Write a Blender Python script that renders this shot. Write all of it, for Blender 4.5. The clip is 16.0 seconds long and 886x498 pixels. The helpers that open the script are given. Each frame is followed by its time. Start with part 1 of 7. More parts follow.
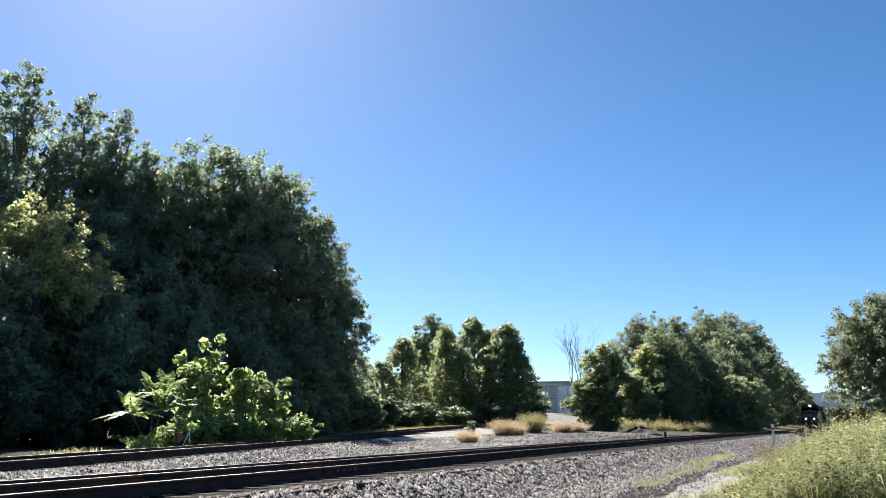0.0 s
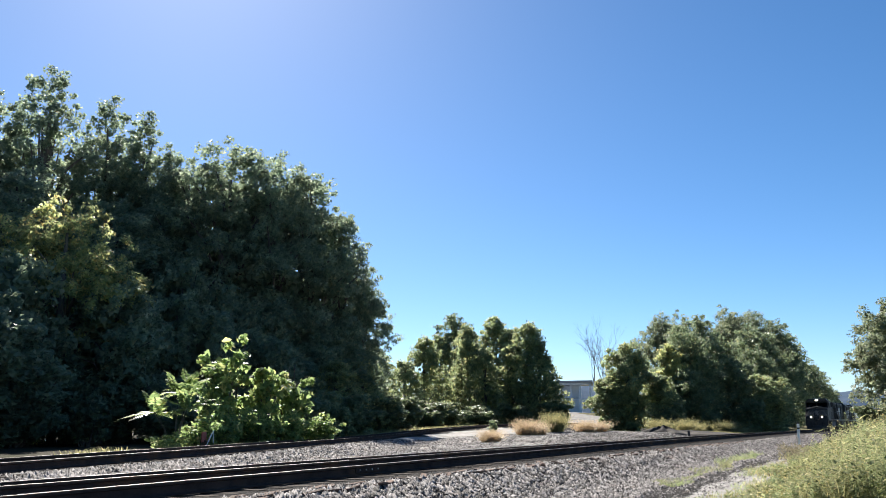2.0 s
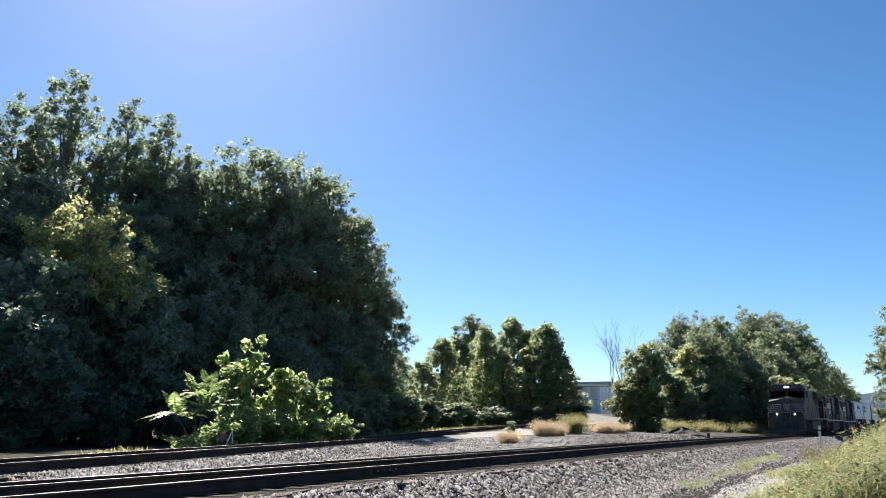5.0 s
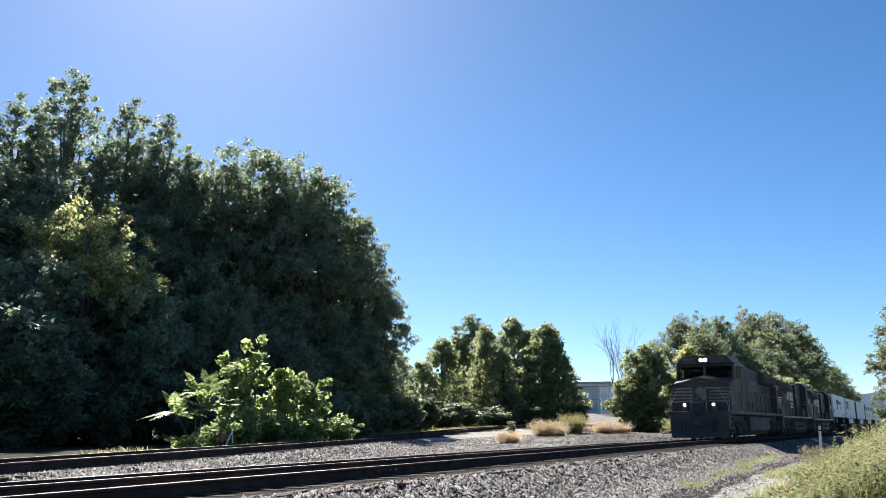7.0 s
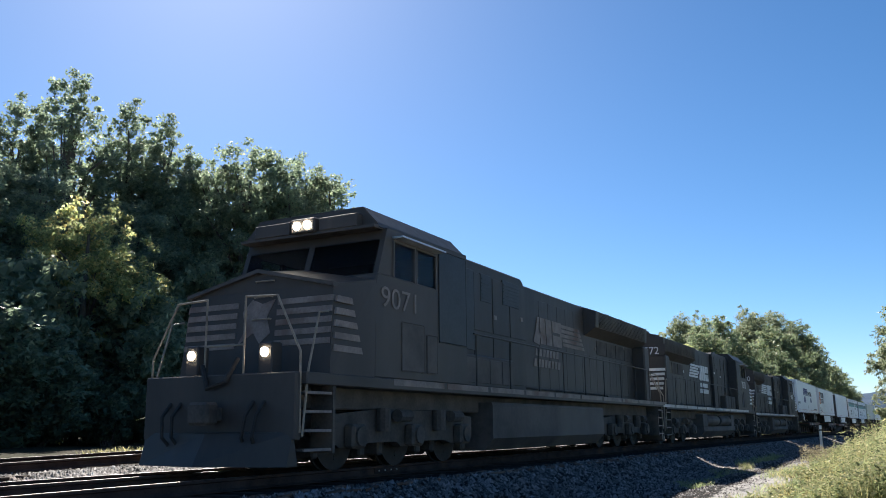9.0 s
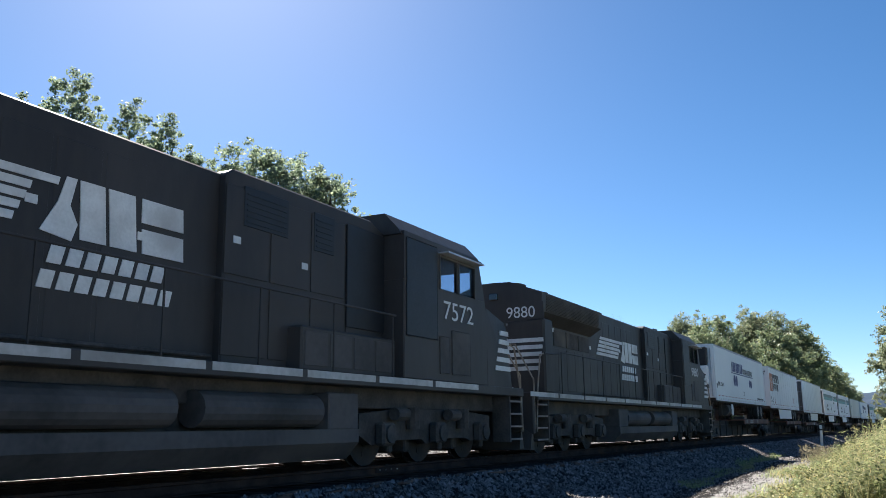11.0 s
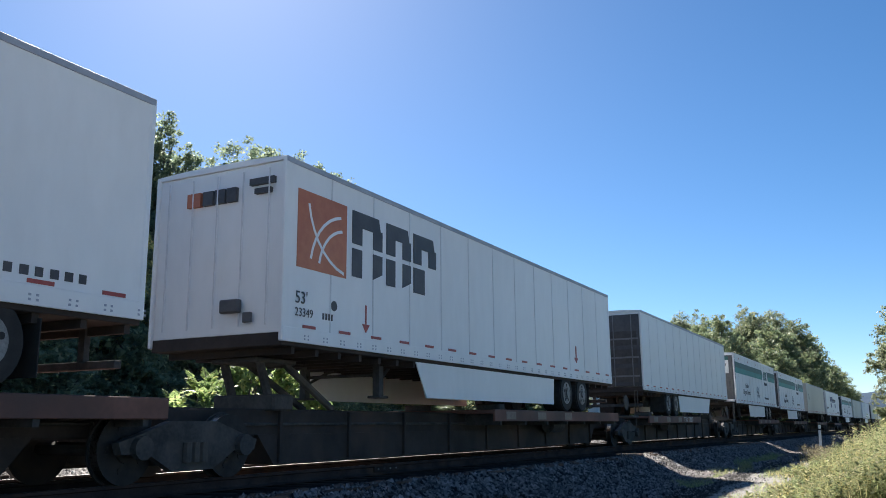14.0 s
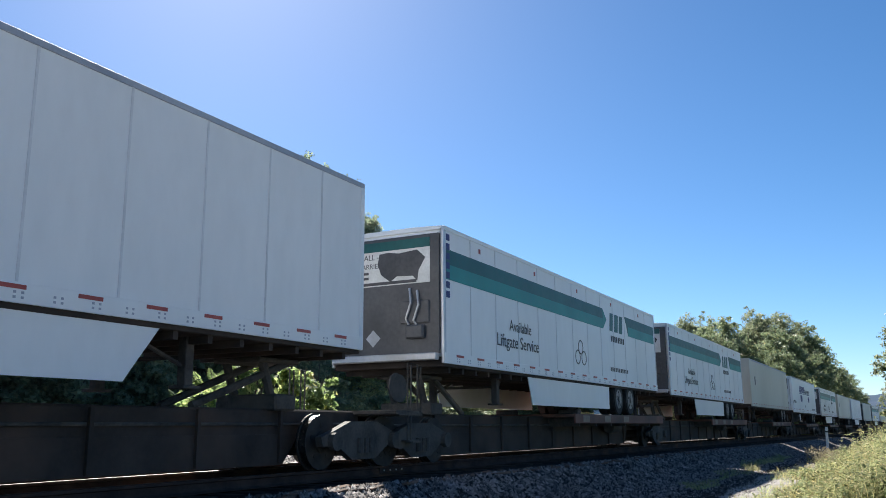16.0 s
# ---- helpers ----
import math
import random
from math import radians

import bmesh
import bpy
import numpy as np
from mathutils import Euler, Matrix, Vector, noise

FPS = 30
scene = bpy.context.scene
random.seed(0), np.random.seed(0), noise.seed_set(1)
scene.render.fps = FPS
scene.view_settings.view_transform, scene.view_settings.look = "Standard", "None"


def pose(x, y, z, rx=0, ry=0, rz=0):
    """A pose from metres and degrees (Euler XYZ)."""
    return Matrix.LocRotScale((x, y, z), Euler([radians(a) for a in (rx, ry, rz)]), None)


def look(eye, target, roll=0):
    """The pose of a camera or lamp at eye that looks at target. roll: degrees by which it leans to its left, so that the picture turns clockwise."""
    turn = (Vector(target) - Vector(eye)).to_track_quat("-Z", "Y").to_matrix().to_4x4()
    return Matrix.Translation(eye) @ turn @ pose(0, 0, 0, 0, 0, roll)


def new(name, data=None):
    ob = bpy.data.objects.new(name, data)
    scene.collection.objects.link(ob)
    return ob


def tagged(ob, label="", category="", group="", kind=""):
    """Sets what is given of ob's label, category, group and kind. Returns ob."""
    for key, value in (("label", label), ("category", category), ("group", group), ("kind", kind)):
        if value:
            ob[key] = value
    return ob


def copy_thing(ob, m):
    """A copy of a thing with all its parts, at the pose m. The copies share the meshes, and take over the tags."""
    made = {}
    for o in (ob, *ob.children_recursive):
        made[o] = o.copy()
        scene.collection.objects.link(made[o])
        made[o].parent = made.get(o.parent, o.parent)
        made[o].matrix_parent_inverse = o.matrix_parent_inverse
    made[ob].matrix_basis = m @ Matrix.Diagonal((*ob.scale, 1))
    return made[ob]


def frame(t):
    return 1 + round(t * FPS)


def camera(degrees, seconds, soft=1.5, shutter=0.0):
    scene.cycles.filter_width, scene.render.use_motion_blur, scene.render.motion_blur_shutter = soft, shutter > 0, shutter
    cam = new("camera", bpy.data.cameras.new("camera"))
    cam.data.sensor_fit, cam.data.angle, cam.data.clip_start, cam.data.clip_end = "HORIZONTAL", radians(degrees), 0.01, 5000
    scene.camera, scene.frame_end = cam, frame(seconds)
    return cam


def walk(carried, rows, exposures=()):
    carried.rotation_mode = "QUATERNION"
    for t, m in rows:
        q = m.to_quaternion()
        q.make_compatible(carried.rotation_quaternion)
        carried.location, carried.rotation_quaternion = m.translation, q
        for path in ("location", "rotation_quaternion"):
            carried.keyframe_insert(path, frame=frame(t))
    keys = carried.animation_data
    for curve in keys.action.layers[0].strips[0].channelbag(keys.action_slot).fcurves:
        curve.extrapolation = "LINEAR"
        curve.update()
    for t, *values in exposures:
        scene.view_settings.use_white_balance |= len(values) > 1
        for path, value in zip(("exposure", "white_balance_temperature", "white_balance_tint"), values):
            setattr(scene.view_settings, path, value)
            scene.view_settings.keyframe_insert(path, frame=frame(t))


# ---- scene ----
# ---- camera ----
EYE_Z = 1.30
FOV = 55.0
cam = camera(FOV, 16.0, soft=0.9, shutter=0.0)
CAM_ROWS = [
    (0.0, 65.35, 11.77, 0.74), (0.5, 65.28, 11.76, 0.76), (1.0, 64.99, 11.75, 0.77), (1.5, 64.52, 11.75, 0.78),
    (2.0, 63.90, 11.76, 0.77), (2.5, 63.33, 11.78, 0.74), (3.0, 62.94, 11.81, 0.67), (3.5, 62.77, 11.83, 0.63),
    (4.0, 62.73, 11.83, 0.61), (6.5, 62.71, 11.83, 0.59), (8.0, 62.69, 11.83, 0.59), (10.5, 62.64, 11.79, 0.60),
    (12.0, 62.63, 11.77, 0.57), (13.0, 62.67, 11.74, 0.53), (14.0, 62.71, 11.73, 0.50), (14.5, 62.43, 11.80, 0.40),
    (15.0, 62.41, 11.79, 0.38), (16.0, 62.33, 11.82, 0.36)]
walk(cam, [(t, pose(0, 0, EYE_Z, 90 + p, r, -y)) for t, y, p, r in CAM_ROWS])

# ---- light ----
SUN_AZ, SUN_EL = 46.0, 38.0          # azimuth from +Y towards +X
world = bpy.data.worlds.new("sky")
scene.world = world
world.use_nodes = True
wn = world.node_tree.nodes
sky = wn.new("ShaderNodeTexSky")
sky.sky_type = "NISHITA"
sky.sun_disc = False
sky.sun_elevation, sky.sun_rotation = radians(SUN_EL), radians(SUN_AZ)
sky.altitude, sky.air_density, sky.dust_density, sky.ozone_density = 300, 0.75, 0.32, 4.5
deep = wn.new("ShaderNodeHueSaturation")
deep.inputs["Hue"].default_value, deep.inputs["Saturation"].default_value = 0.497, 1.18
world.node_tree.links.new(sky.outputs[0], deep.inputs["Color"])
world.node_tree.links.new(deep.outputs[0], wn["Background"].inputs[0])
wn["Background"].inputs[1].default_value = 0.050
sun = new("sun", bpy.data.lights.new("sun", "SUN"))
sun.data.energy, sun.data.angle, sun.data.color = 5.0, radians(0.55), (1.0, 0.95, 0.87)
_a, _e = radians(SUN_AZ), radians(SUN_EL)
sun.matrix_world = look((60 * math.sin(_a) * math.cos(_e), 60 * math.cos(_a) * math.cos(_e), 60 * math.sin(_e)), (0, 0, 0))
scene.view_settings.exposure = 1.5


# ---- materials ----
def shader(name, rough=0.7, metal=0.0, spec=0.4):
    m = bpy.data.materials.new(name)
    m.use_nodes = True
    b = m.node_tree.nodes["Principled BSDF"]
    b.inputs["Roughness"].default_value = rough
    b.inputs["Metallic"].default_value = metal
    b.inputs["Specular IOR Level"].default_value = spec
    return m, m.node_tree.nodes, m.node_tree.links, b


def surface(name, a, b, c=None, scale=1.0, fine=12.0, rough=0.7, metal=0.0, spec=0.4, bump=0.3, dist=0.01, stretch=(1, 1, 1),
            vary=0.0, island=False, rough_vary=0.15, cover=(0.55, 0.72)):
    """Two-scale noise between colours a and b, patches of c, fine relief, and a change from piece to piece."""
    m, n, l, bs = shader(name, rough, metal, spec)
    co = n.new("ShaderNodeTexCoord")
    mp = n.new("ShaderNodeMapping")
    mp.inputs["Scale"].default_value = stretch
    l.new(co.outputs["Object"], mp.inputs[0])
    big, small = n.new("ShaderNodeTexNoise"), n.new("ShaderNodeTexNoise")
    for t, s, d in ((big, scale, 6), (small, scale * fine, 4)):
        l.new(mp.outputs[0], t.inputs["Vector"])
        t.inputs["Scale"].default_value, t.inputs["Detail"].default_value = s, d
    add = n.new("ShaderNodeMath")
    add.operation = "MULTIPLY_ADD"
    l.new(small.outputs["Fac"], add.inputs[0])
    add.inputs[1].default_value = 0.5
    l.new(big.outputs["Fac"], add.inputs[2])
    ramp = n.new("ShaderNodeValToRGB")
    ramp.color_ramp.elements[0].position, ramp.color_ramp.elements[1].position = 0.55, 0.95
    ramp.color_ramp.elements[0].color, ramp.color_ramp.elements[1].color = (*a, 1), (*b, 1)
    l.new(add.outputs[0], ramp.inputs[0])
    out = ramp.outputs[0]
    if c:
        patch = n.new("ShaderNodeTexNoise")
        patch.inputs["Scale"].default_value, patch.inputs["Detail"].default_value = scale * 0.37, 8
        l.new(mp.outputs[0], patch.inputs["Vector"])
        r2 = n.new("ShaderNodeMapRange")
        r2.inputs[1].default_value, r2.inputs[2].default_value = cover
        l.new(patch.outputs["Fac"], r2.inputs[0])
        mx = n.new("ShaderNodeMix")
        mx.data_type = "RGBA"
        l.new(r2.outputs[0], mx.inputs[0])
        l.new(out, mx.inputs[6])
        mx.inputs[7].default_value = (*c, 1)
        out = mx.outputs[2]
    if vary:
        src = n.new("ShaderNodeNewGeometry").outputs["Random Per Island"] if island else n.new("ShaderNodeObjectInfo").outputs["Random"]
        r3 = n.new("ShaderNodeMapRange")
        r3.inputs[3].default_value, r3.inputs[4].default_value = 1 - vary, 1 + vary
        l.new(src, r3.inputs[0])
        hs = n.new("ShaderNodeHueSaturation")
        l.new(r3.outputs[0], hs.inputs["Value"])
        l.new(out, hs.inputs["Color"])
        out = hs.outputs[0]
    l.new(out, bs.inputs["Base Color"])
    rr = n.new("ShaderNodeMapRange")
    rr.inputs[3].default_value, rr.inputs[4].default_value = max(0.05, rough - rough_vary), min(1, rough + rough_vary)
    l.new(small.outputs["Fac"], rr.inputs[0])
    l.new(rr.outputs[0], bs.inputs["Roughness"])
    if bump:
        bp = n.new("ShaderNodeBump")
        bp.inputs["Strength"].default_value, bp.inputs["Distance"].default_value = bump, dist
        l.new(add.outputs[0], bp.inputs["Height"])
        l.new(bp.outputs[0], bs.inputs["Normal"])
    return m


def leaf_mat(name, dark, light, autumn=None, glow=0.45, share=0.12, rough=0.5, spec=0.4, drift=0.0):
    """A leaf: diffuse with light passing through it; colour changes leaf by leaf."""
    m, n, l, bs = shader(name, rough, 0, spec)
    geo = n.new("ShaderNodeNewGeometry")
    ramp = n.new("ShaderNodeValToRGB")
    e = ramp.color_ramp.elements
    e[0].color, e[1].color = (*dark, 1), (*light, 1)
    if autumn:
        e[1].position = 1 - share
        k = e.new(1.0)
        k.color = (*autumn, 1)
    l.new(geo.outputs["Random Per Island"], ramp.inputs[0])
    co = n.new("ShaderNodeTexCoord")
    ns = n.new("ShaderNodeTexNoise")
    ns.inputs["Scale"].default_value = 0.5
    l.new(co.outputs["Object"], ns.inputs["Vector"])
    r = n.new("ShaderNodeMapRange")
    r.inputs[1].default_value, r.inputs[2].default_value, r.inputs[3].default_value, r.inputs[4].default_value = 0.3, 0.7, 0.7, 1.3
    l.new(ns.outputs["Fac"], r.inputs[0])
    hs = n.new("ShaderNodeHueSaturation")
    l.new(ramp.outputs[0], hs.inputs["Color"])
    l.new(r.outputs[0], hs.inputs["Value"])
    if drift:
        n2 = n.new("ShaderNodeTexNoise")
        n2.inputs["Scale"].default_value, n2.inputs["Detail"].default_value = 0.28, 3
        l.new(co.outputs["Object"], n2.inputs["Vector"])
        r2 = n.new("ShaderNodeMapRange")
        r2.inputs[1].default_value, r2.inputs[2].default_value, r2.inputs[3].default_value, r2.inputs[4].default_value = 0.35, 0.65, 0.5 - drift, 0.5 + drift
        l.new(n2.outputs["Fac"], r2.inputs[0])
        l.new(r2.outputs[0], hs.inputs["Hue"])
    l.new(hs.outputs[0], bs.inputs["Base Color"])
    tr = n.new("ShaderNodeBsdfTranslucent")
    h2 = n.new("ShaderNodeHueSaturation")
    h2.inputs["Hue"].default_value, h2.inputs["Saturation"].default_value, h2.inputs["Value"].default_value = 0.5, 0.88, 2.4
    l.new(hs.outputs[0], h2.inputs["Color"])
    l.new(h2.outputs[0], tr.inputs[0])
    mx = n.new("ShaderNodeMixShader")
    mx.inputs[0].default_value = glow
    l.new(bs.outputs[0], mx.inputs[1])
    l.new(tr.outputs[0], mx.inputs[2])
    l.new(mx.outputs[0], n["Material Output"].inputs[0])
    return m


def glowing(name, colour, power):
    m, n, l, bs = shader(name, 0.3)
    bs.inputs["Base Color"].default_value = (*colour, 1)
    bs.inputs["Emission Color"].default_value = (*colour, 1)
    bs.inputs["Emission Strength"].default_value = power
    return m


def ground_mat():
    """Earth, ballast, gravel, dark fouled ballast and a leafy wood floor darkened for its shade, with ragged borders
    where one gives way to the next.
    """
    m, n, l, bs = shader("ground_mix", 0.95, 0, 0.05)
    co = n.new("ShaderNodeTexCoord")

    def noise(scale, detail):
        t = n.new("ShaderNodeTexNoise")
        t.inputs["Scale"].default_value, t.inputs["Detail"].default_value = scale, detail
        l.new(co.outputs["Object"], t.inputs["Vector"])
        return t.outputs["Fac"]

    def maths(op, a, b):
        k = n.new("ShaderNodeMath")
        k.operation = op
        for i, q in ((0, a), (1, b)):
            if isinstance(q, (int, float)):
                k.inputs[i].default_value = q
            else:
                l.new(q, k.inputs[i])
        return k.outputs[0]

    small, mid, big = noise(38, 4), noise(2.4, 6), noise(0.35, 6)

    def mixed(fac, a, b):
        k = n.new("ShaderNodeMix")
        k.data_type = "RGBA"
        for i, q in ((0, fac), (6, a), (7, b)):
            if isinstance(q, tuple):
                k.inputs[i].default_value = (*q, 1)
            else:
                l.new(q, k.inputs[i])
        return k.outputs[2]

    def span(q, lo, hi):
        k = n.new("ShaderNodeMapRange")
        k.inputs[1].default_value, k.inputs[2].default_value = lo, hi
        l.new(q, k.inputs[0])
        return k.outputs[0]

    grain = span(maths("ADD", maths("MULTIPLY", small, 0.6), mid), 0.55, 1.05)
    spots = span(big, 0.52, 0.70)

    def blend(dark, light, patch):
        return mixed(spots, mixed(grain, dark, light), patch)

    out = blend(*GROUND_TONES["earth"])
    for name in ("shaded_litter", "ballast", "gravel", "fouled"):
        at = n.new("ShaderNodeAttribute")
        at.attribute_name = name
        edge = maths("ADD", at.outputs["Fac"], maths("MULTIPLY", maths("SUBTRACT", mid, 0.5), 0.9))
        out = mixed(span(edge, 0.40, 0.60), out, blend(*GROUND_TONES[name]))
    l.new(out, bs.inputs["Base Color"])
    bp = n.new("ShaderNodeBump")
    bp.inputs["Strength"].default_value, bp.inputs["Distance"].default_value = 0.9, 0.04
    l.new(maths("ADD", small, mid), bp.inputs["Height"])
    l.new(bp.outputs[0], bs.inputs["Normal"])
    return m


GROUND_TONES = {
    # Ballast bed kept darker than its stones: the gaps' shade is painted in.
    "ballast": ((0.014, 0.013, 0.012), (0.048, 0.044, 0.041), (0.045, 0.038, 0.032)),
    "fouled": ((0.010, 0.0095, 0.009), (0.026, 0.023, 0.022), (0.040, 0.032, 0.027)),
    "earth": ((0.06, 0.058, 0.028), (0.13, 0.118, 0.06), (0.17, 0.15, 0.11)),
    "shaded_litter": ((0.022, 0.020, 0.014), (0.055, 0.045, 0.03), (0.03, 0.034, 0.016)),
    "gravel": ((0.24, 0.228, 0.212), (0.42, 0.40, 0.375), (0.20, 0.18, 0.15)),
}
GROUND = ground_mat()
GRAVEL = surface("pale_paving", (0.15, 0.142, 0.132), (0.28, 0.265, 0.245), (0.12, 0.105, 0.085), 2.0, 30, 0.95, spec=0.1, bump=0.6, dist=0.02)
STONE = surface("ballast_stone", (0.075, 0.069, 0.067), (0.225, 0.210, 0.204), (0.14, 0.115, 0.102), 4, 10, 0.88, spec=0.15, vary=0.92, island=True, bump=0.3)
RAIL_SIDE = surface("rusty_rail", (0.035, 0.026, 0.024), (0.075, 0.05, 0.042), (0.10, 0.055, 0.035), 3, 12, 0.85, spec=0.05)
RAIL_TOP = surface("polished_rail", (0.15, 0.142, 0.138), (0.24, 0.23, 0.225), None, 8, 10, 0.38, metal=1.0, bump=0.02, rough_vary=0.08, stretch=(0.1, 1, 1))
TIE = surface("creosoted_tie", (0.016, 0.014, 0.013), (0.042, 0.035, 0.031), (0.065, 0.05, 0.04), 4, 9, 0.95, spec=0.04, vary=0.35, stretch=(1, 0.2, 1), bump=0.6)
WOOD_BIT = surface("split_tie_wood", (0.085, 0.055, 0.043), (0.17, 0.115, 0.09), (0.05, 0.04, 0.034), 5, 9, 0.95, spec=0.1, vary=0.4, stretch=(0.3, 1, 1), bump=0.5)
# Loco black and running gear lifted: the veil of sun glare is painted in.
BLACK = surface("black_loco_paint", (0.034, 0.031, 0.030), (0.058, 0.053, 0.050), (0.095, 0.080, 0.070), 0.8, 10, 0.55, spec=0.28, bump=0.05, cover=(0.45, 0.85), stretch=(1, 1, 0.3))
GRIME = surface("grimy_running_gear", (0.038, 0.035, 0.033), (0.095, 0.086, 0.078), (0.13, 0.11, 0.09), 2.5, 8, 0.85, bump=0.3)
WHITE_TRAILER = surface("white_trailer_side", (0.74, 0.75, 0.76), (0.82, 0.83, 0.84), (0.66, 0.66, 0.65), 0.35, 14, 0.38, bump=0.06, cover=(0.55, 0.85), stretch=(1, 1, 0.35))
# White skin tinted cream: the dull light on far trailers is painted in.
HAZED_SKIN = surface("hazed_trailer_side", (0.52, 0.50, 0.42), (0.62, 0.60, 0.52), (0.46, 0.44, 0.38), 0.35, 14, 0.45, bump=0.06, cover=(0.55, 0.85), stretch=(1, 1, 0.35))
DECK = surface("brown_railcar_paint", (0.115, 0.052, 0.038), (0.21, 0.10, 0.072), (0.075, 0.05, 0.042), 1.2, 12, 0.7, bump=0.2)
BARK = surface("bark", (0.06, 0.05, 0.042), (0.15, 0.13, 0.11), None, 3, 8, 0.95, bump=1.0, dist=0.03, stretch=(1, 1, 0.25))
LEAF_DARK = leaf_mat("leaf_dark_green", (0.085, 0.118, 0.075), (0.17, 0.205, 0.125), (0.19, 0.18, 0.10), 0.55, 0.06, 0.5, 0.35)
LEAF_MID = leaf_mat("leaf_mid_green", (0.075, 0.105, 0.055), (0.155, 0.19, 0.095), (0.24, 0.205, 0.09), 0.40, 0.12, 0.5, 0.3)
LEAF_SYC = leaf_mat("leaf_yellow_green", (0.10, 0.13, 0.06), (0.21, 0.24, 0.11), (0.33, 0.27, 0.10), 0.5, 0.18, 0.5, 0.35)
LEAF_WARM = leaf_mat("leaf_turning_yellow", (0.14, 0.165, 0.065), (0.26, 0.28, 0.11), (0.40, 0.30, 0.10), 0.6, 0.25, 0.5, 0.35)
LEAF_LIGHT = leaf_mat("leaf_light_green", (0.095, 0.145, 0.045), (0.205, 0.27, 0.09), (0.36, 0.33, 0.11), 0.5, 0.2, 0.5, 0.35)
LEAF_OLIVE = leaf_mat("leaf_olive_grey", (0.085, 0.108, 0.058), (0.165, 0.185, 0.105), (0.20, 0.165, 0.08), 0.40, 0.07, 0.55, 0.3)
LEAF_TAN = leaf_mat("dry_grass_tan", (0.24, 0.175, 0.10), (0.40, 0.30, 0.17), (0.45, 0.33, 0.25), 0.35, 0.2)
LEAF_STRAW = leaf_mat("yellow_green_weed", (0.115, 0.112, 0.042), (0.25, 0.225, 0.095), (0.36, 0.30, 0.13), 0.4, 0.2, 0.7, 0.15)
LEAF_WEED = leaf_mat("green_weed", (0.105, 0.13, 0.05), (0.215, 0.235, 0.10), (0.31, 0.275, 0.14), 0.4, 0.25, 0.7, 0.15, 0.035)
FLOWER = leaf_mat("goldenrod_yellow", (0.26, 0.22, 0.075), (0.38, 0.32, 0.11), (0.40, 0.37, 0.26), 0.3, 0.3)
SEED = leaf_mat("khaki_seed_head", (0.10, 0.085, 0.055), (0.22, 0.19, 0.11), (0.30, 0.26, 0.18), 0.25, 0.15, 0.8, 0.1)
TWIG = surface("grey_twig", (0.13, 0.115, 0.10), (0.24, 0.21, 0.19), None, 5, 8, 0.9, bump=0.2)


# ---- building helpers ----
def mesh_from(name, verts, faces, mat=None, smooth=False):
    me = bpy.data.meshes.new(name)
    me.from_pydata([tuple(v) for v in verts], [], [tuple(f) for f in faces])
    if mat:
        me.materials.append(mat)
    if smooth:
        me.polygons.foreach_set("use_smooth", [True] * len(me.polygons))
    me.update()
    return me


def quads_mesh(name, corners, mat, tris=False):
    """A mesh of loose quads from an array of shape (n, 4, 3)."""
    n, k = corners.shape[0], corners.shape[1]
    me = bpy.data.meshes.new(name)
    me.vertices.add(n * k)
    me.vertices.foreach_set("co", corners.astype(np.float32).ravel())
    me.loops.add(n * k)
    me.loops.foreach_set("vertex_index", np.arange(n * k, dtype=np.int32))
    me.polygons.add(n)
    me.polygons.foreach_set("loop_start", np.arange(0, n * k, k, dtype=np.int32))
    me.polygons.foreach_set("loop_total", np.full(n, k, dtype=np.int32))
    me.materials.append(mat)
    me.update()
    return me


def part(name, bm, material, parent=None, label="", smooth=False):
    """Links a bmesh as one mesh object under a thing or a part."""
    me = bpy.data.meshes.new(name)
    bm.to_mesh(me)
    bm.free()
    me.materials.append(material)
    if smooth:
        me.polygons.foreach_set("use_smooth", [True] * len(me.polygons))
    ob = new(name, me)
    ob.parent = parent
    if label:
        tagged(ob, label)
    return ob


def islands(name, bm, material, parent, label=""):
    """Each loose piece of a bmesh becomes a part of its own."""
    left = set(bm.verts)
    while left:
        todo, got = [left.pop()], set()
        while todo:
            v = todo.pop()
            got.add(v)
            for e in v.link_edges:
                o = e.other_vert(v)
                if o not in got:
                    got.add(o)
                    todo.append(o)
        left -= got
        nb = bmesh.new()
        vm = {v: nb.verts.new(v.co) for v in got}
        for f in {f for v in got for f in v.link_faces}:
            nb.faces.new([vm[v] for v in f.verts])
        bmesh.ops.recalc_face_normals(nb, faces=nb.faces[:])
        part(name, nb, material, parent, label)
    bm.free()


def piece(name, me, parent, m=None, label=""):
    ob = new(name, me)
    ob.parent = parent
    if m is not None:
        ob.matrix_basis = m
    if label:
        tagged(ob, label)
    return ob


def thing(name, label, category, m=None, group="", kind=""):
    ob = tagged(new(name), label, category, group, kind)
    if m is not None:
        ob.matrix_basis = m
    return ob


def add_box(bm, x0, x1, y0, y1, z0, z1, bevel=0.0):
    c = bmesh.ops.create_cube(bm, size=1.0)["verts"]
    for v in c:
        v.co = Vector(((x0 + x1) / 2 + v.co.x * (x1 - x0), (y0 + y1) / 2 + v.co.y * (y1 - y0), (z0 + z1) / 2 + v.co.z * (z1 - z0)))
    if bevel:
        es = list({e for v in c for e in v.link_edges})
        bmesh.ops.bevel(bm, geom=es, offset=bevel, segments=1, affect="EDGES", profile=0.6)
    return bm


def box(x0, x1, y0, y1, z0, z1, bevel=0.0):
    return add_box(bmesh.new(), x0, x1, y0, y1, z0, z1, bevel)


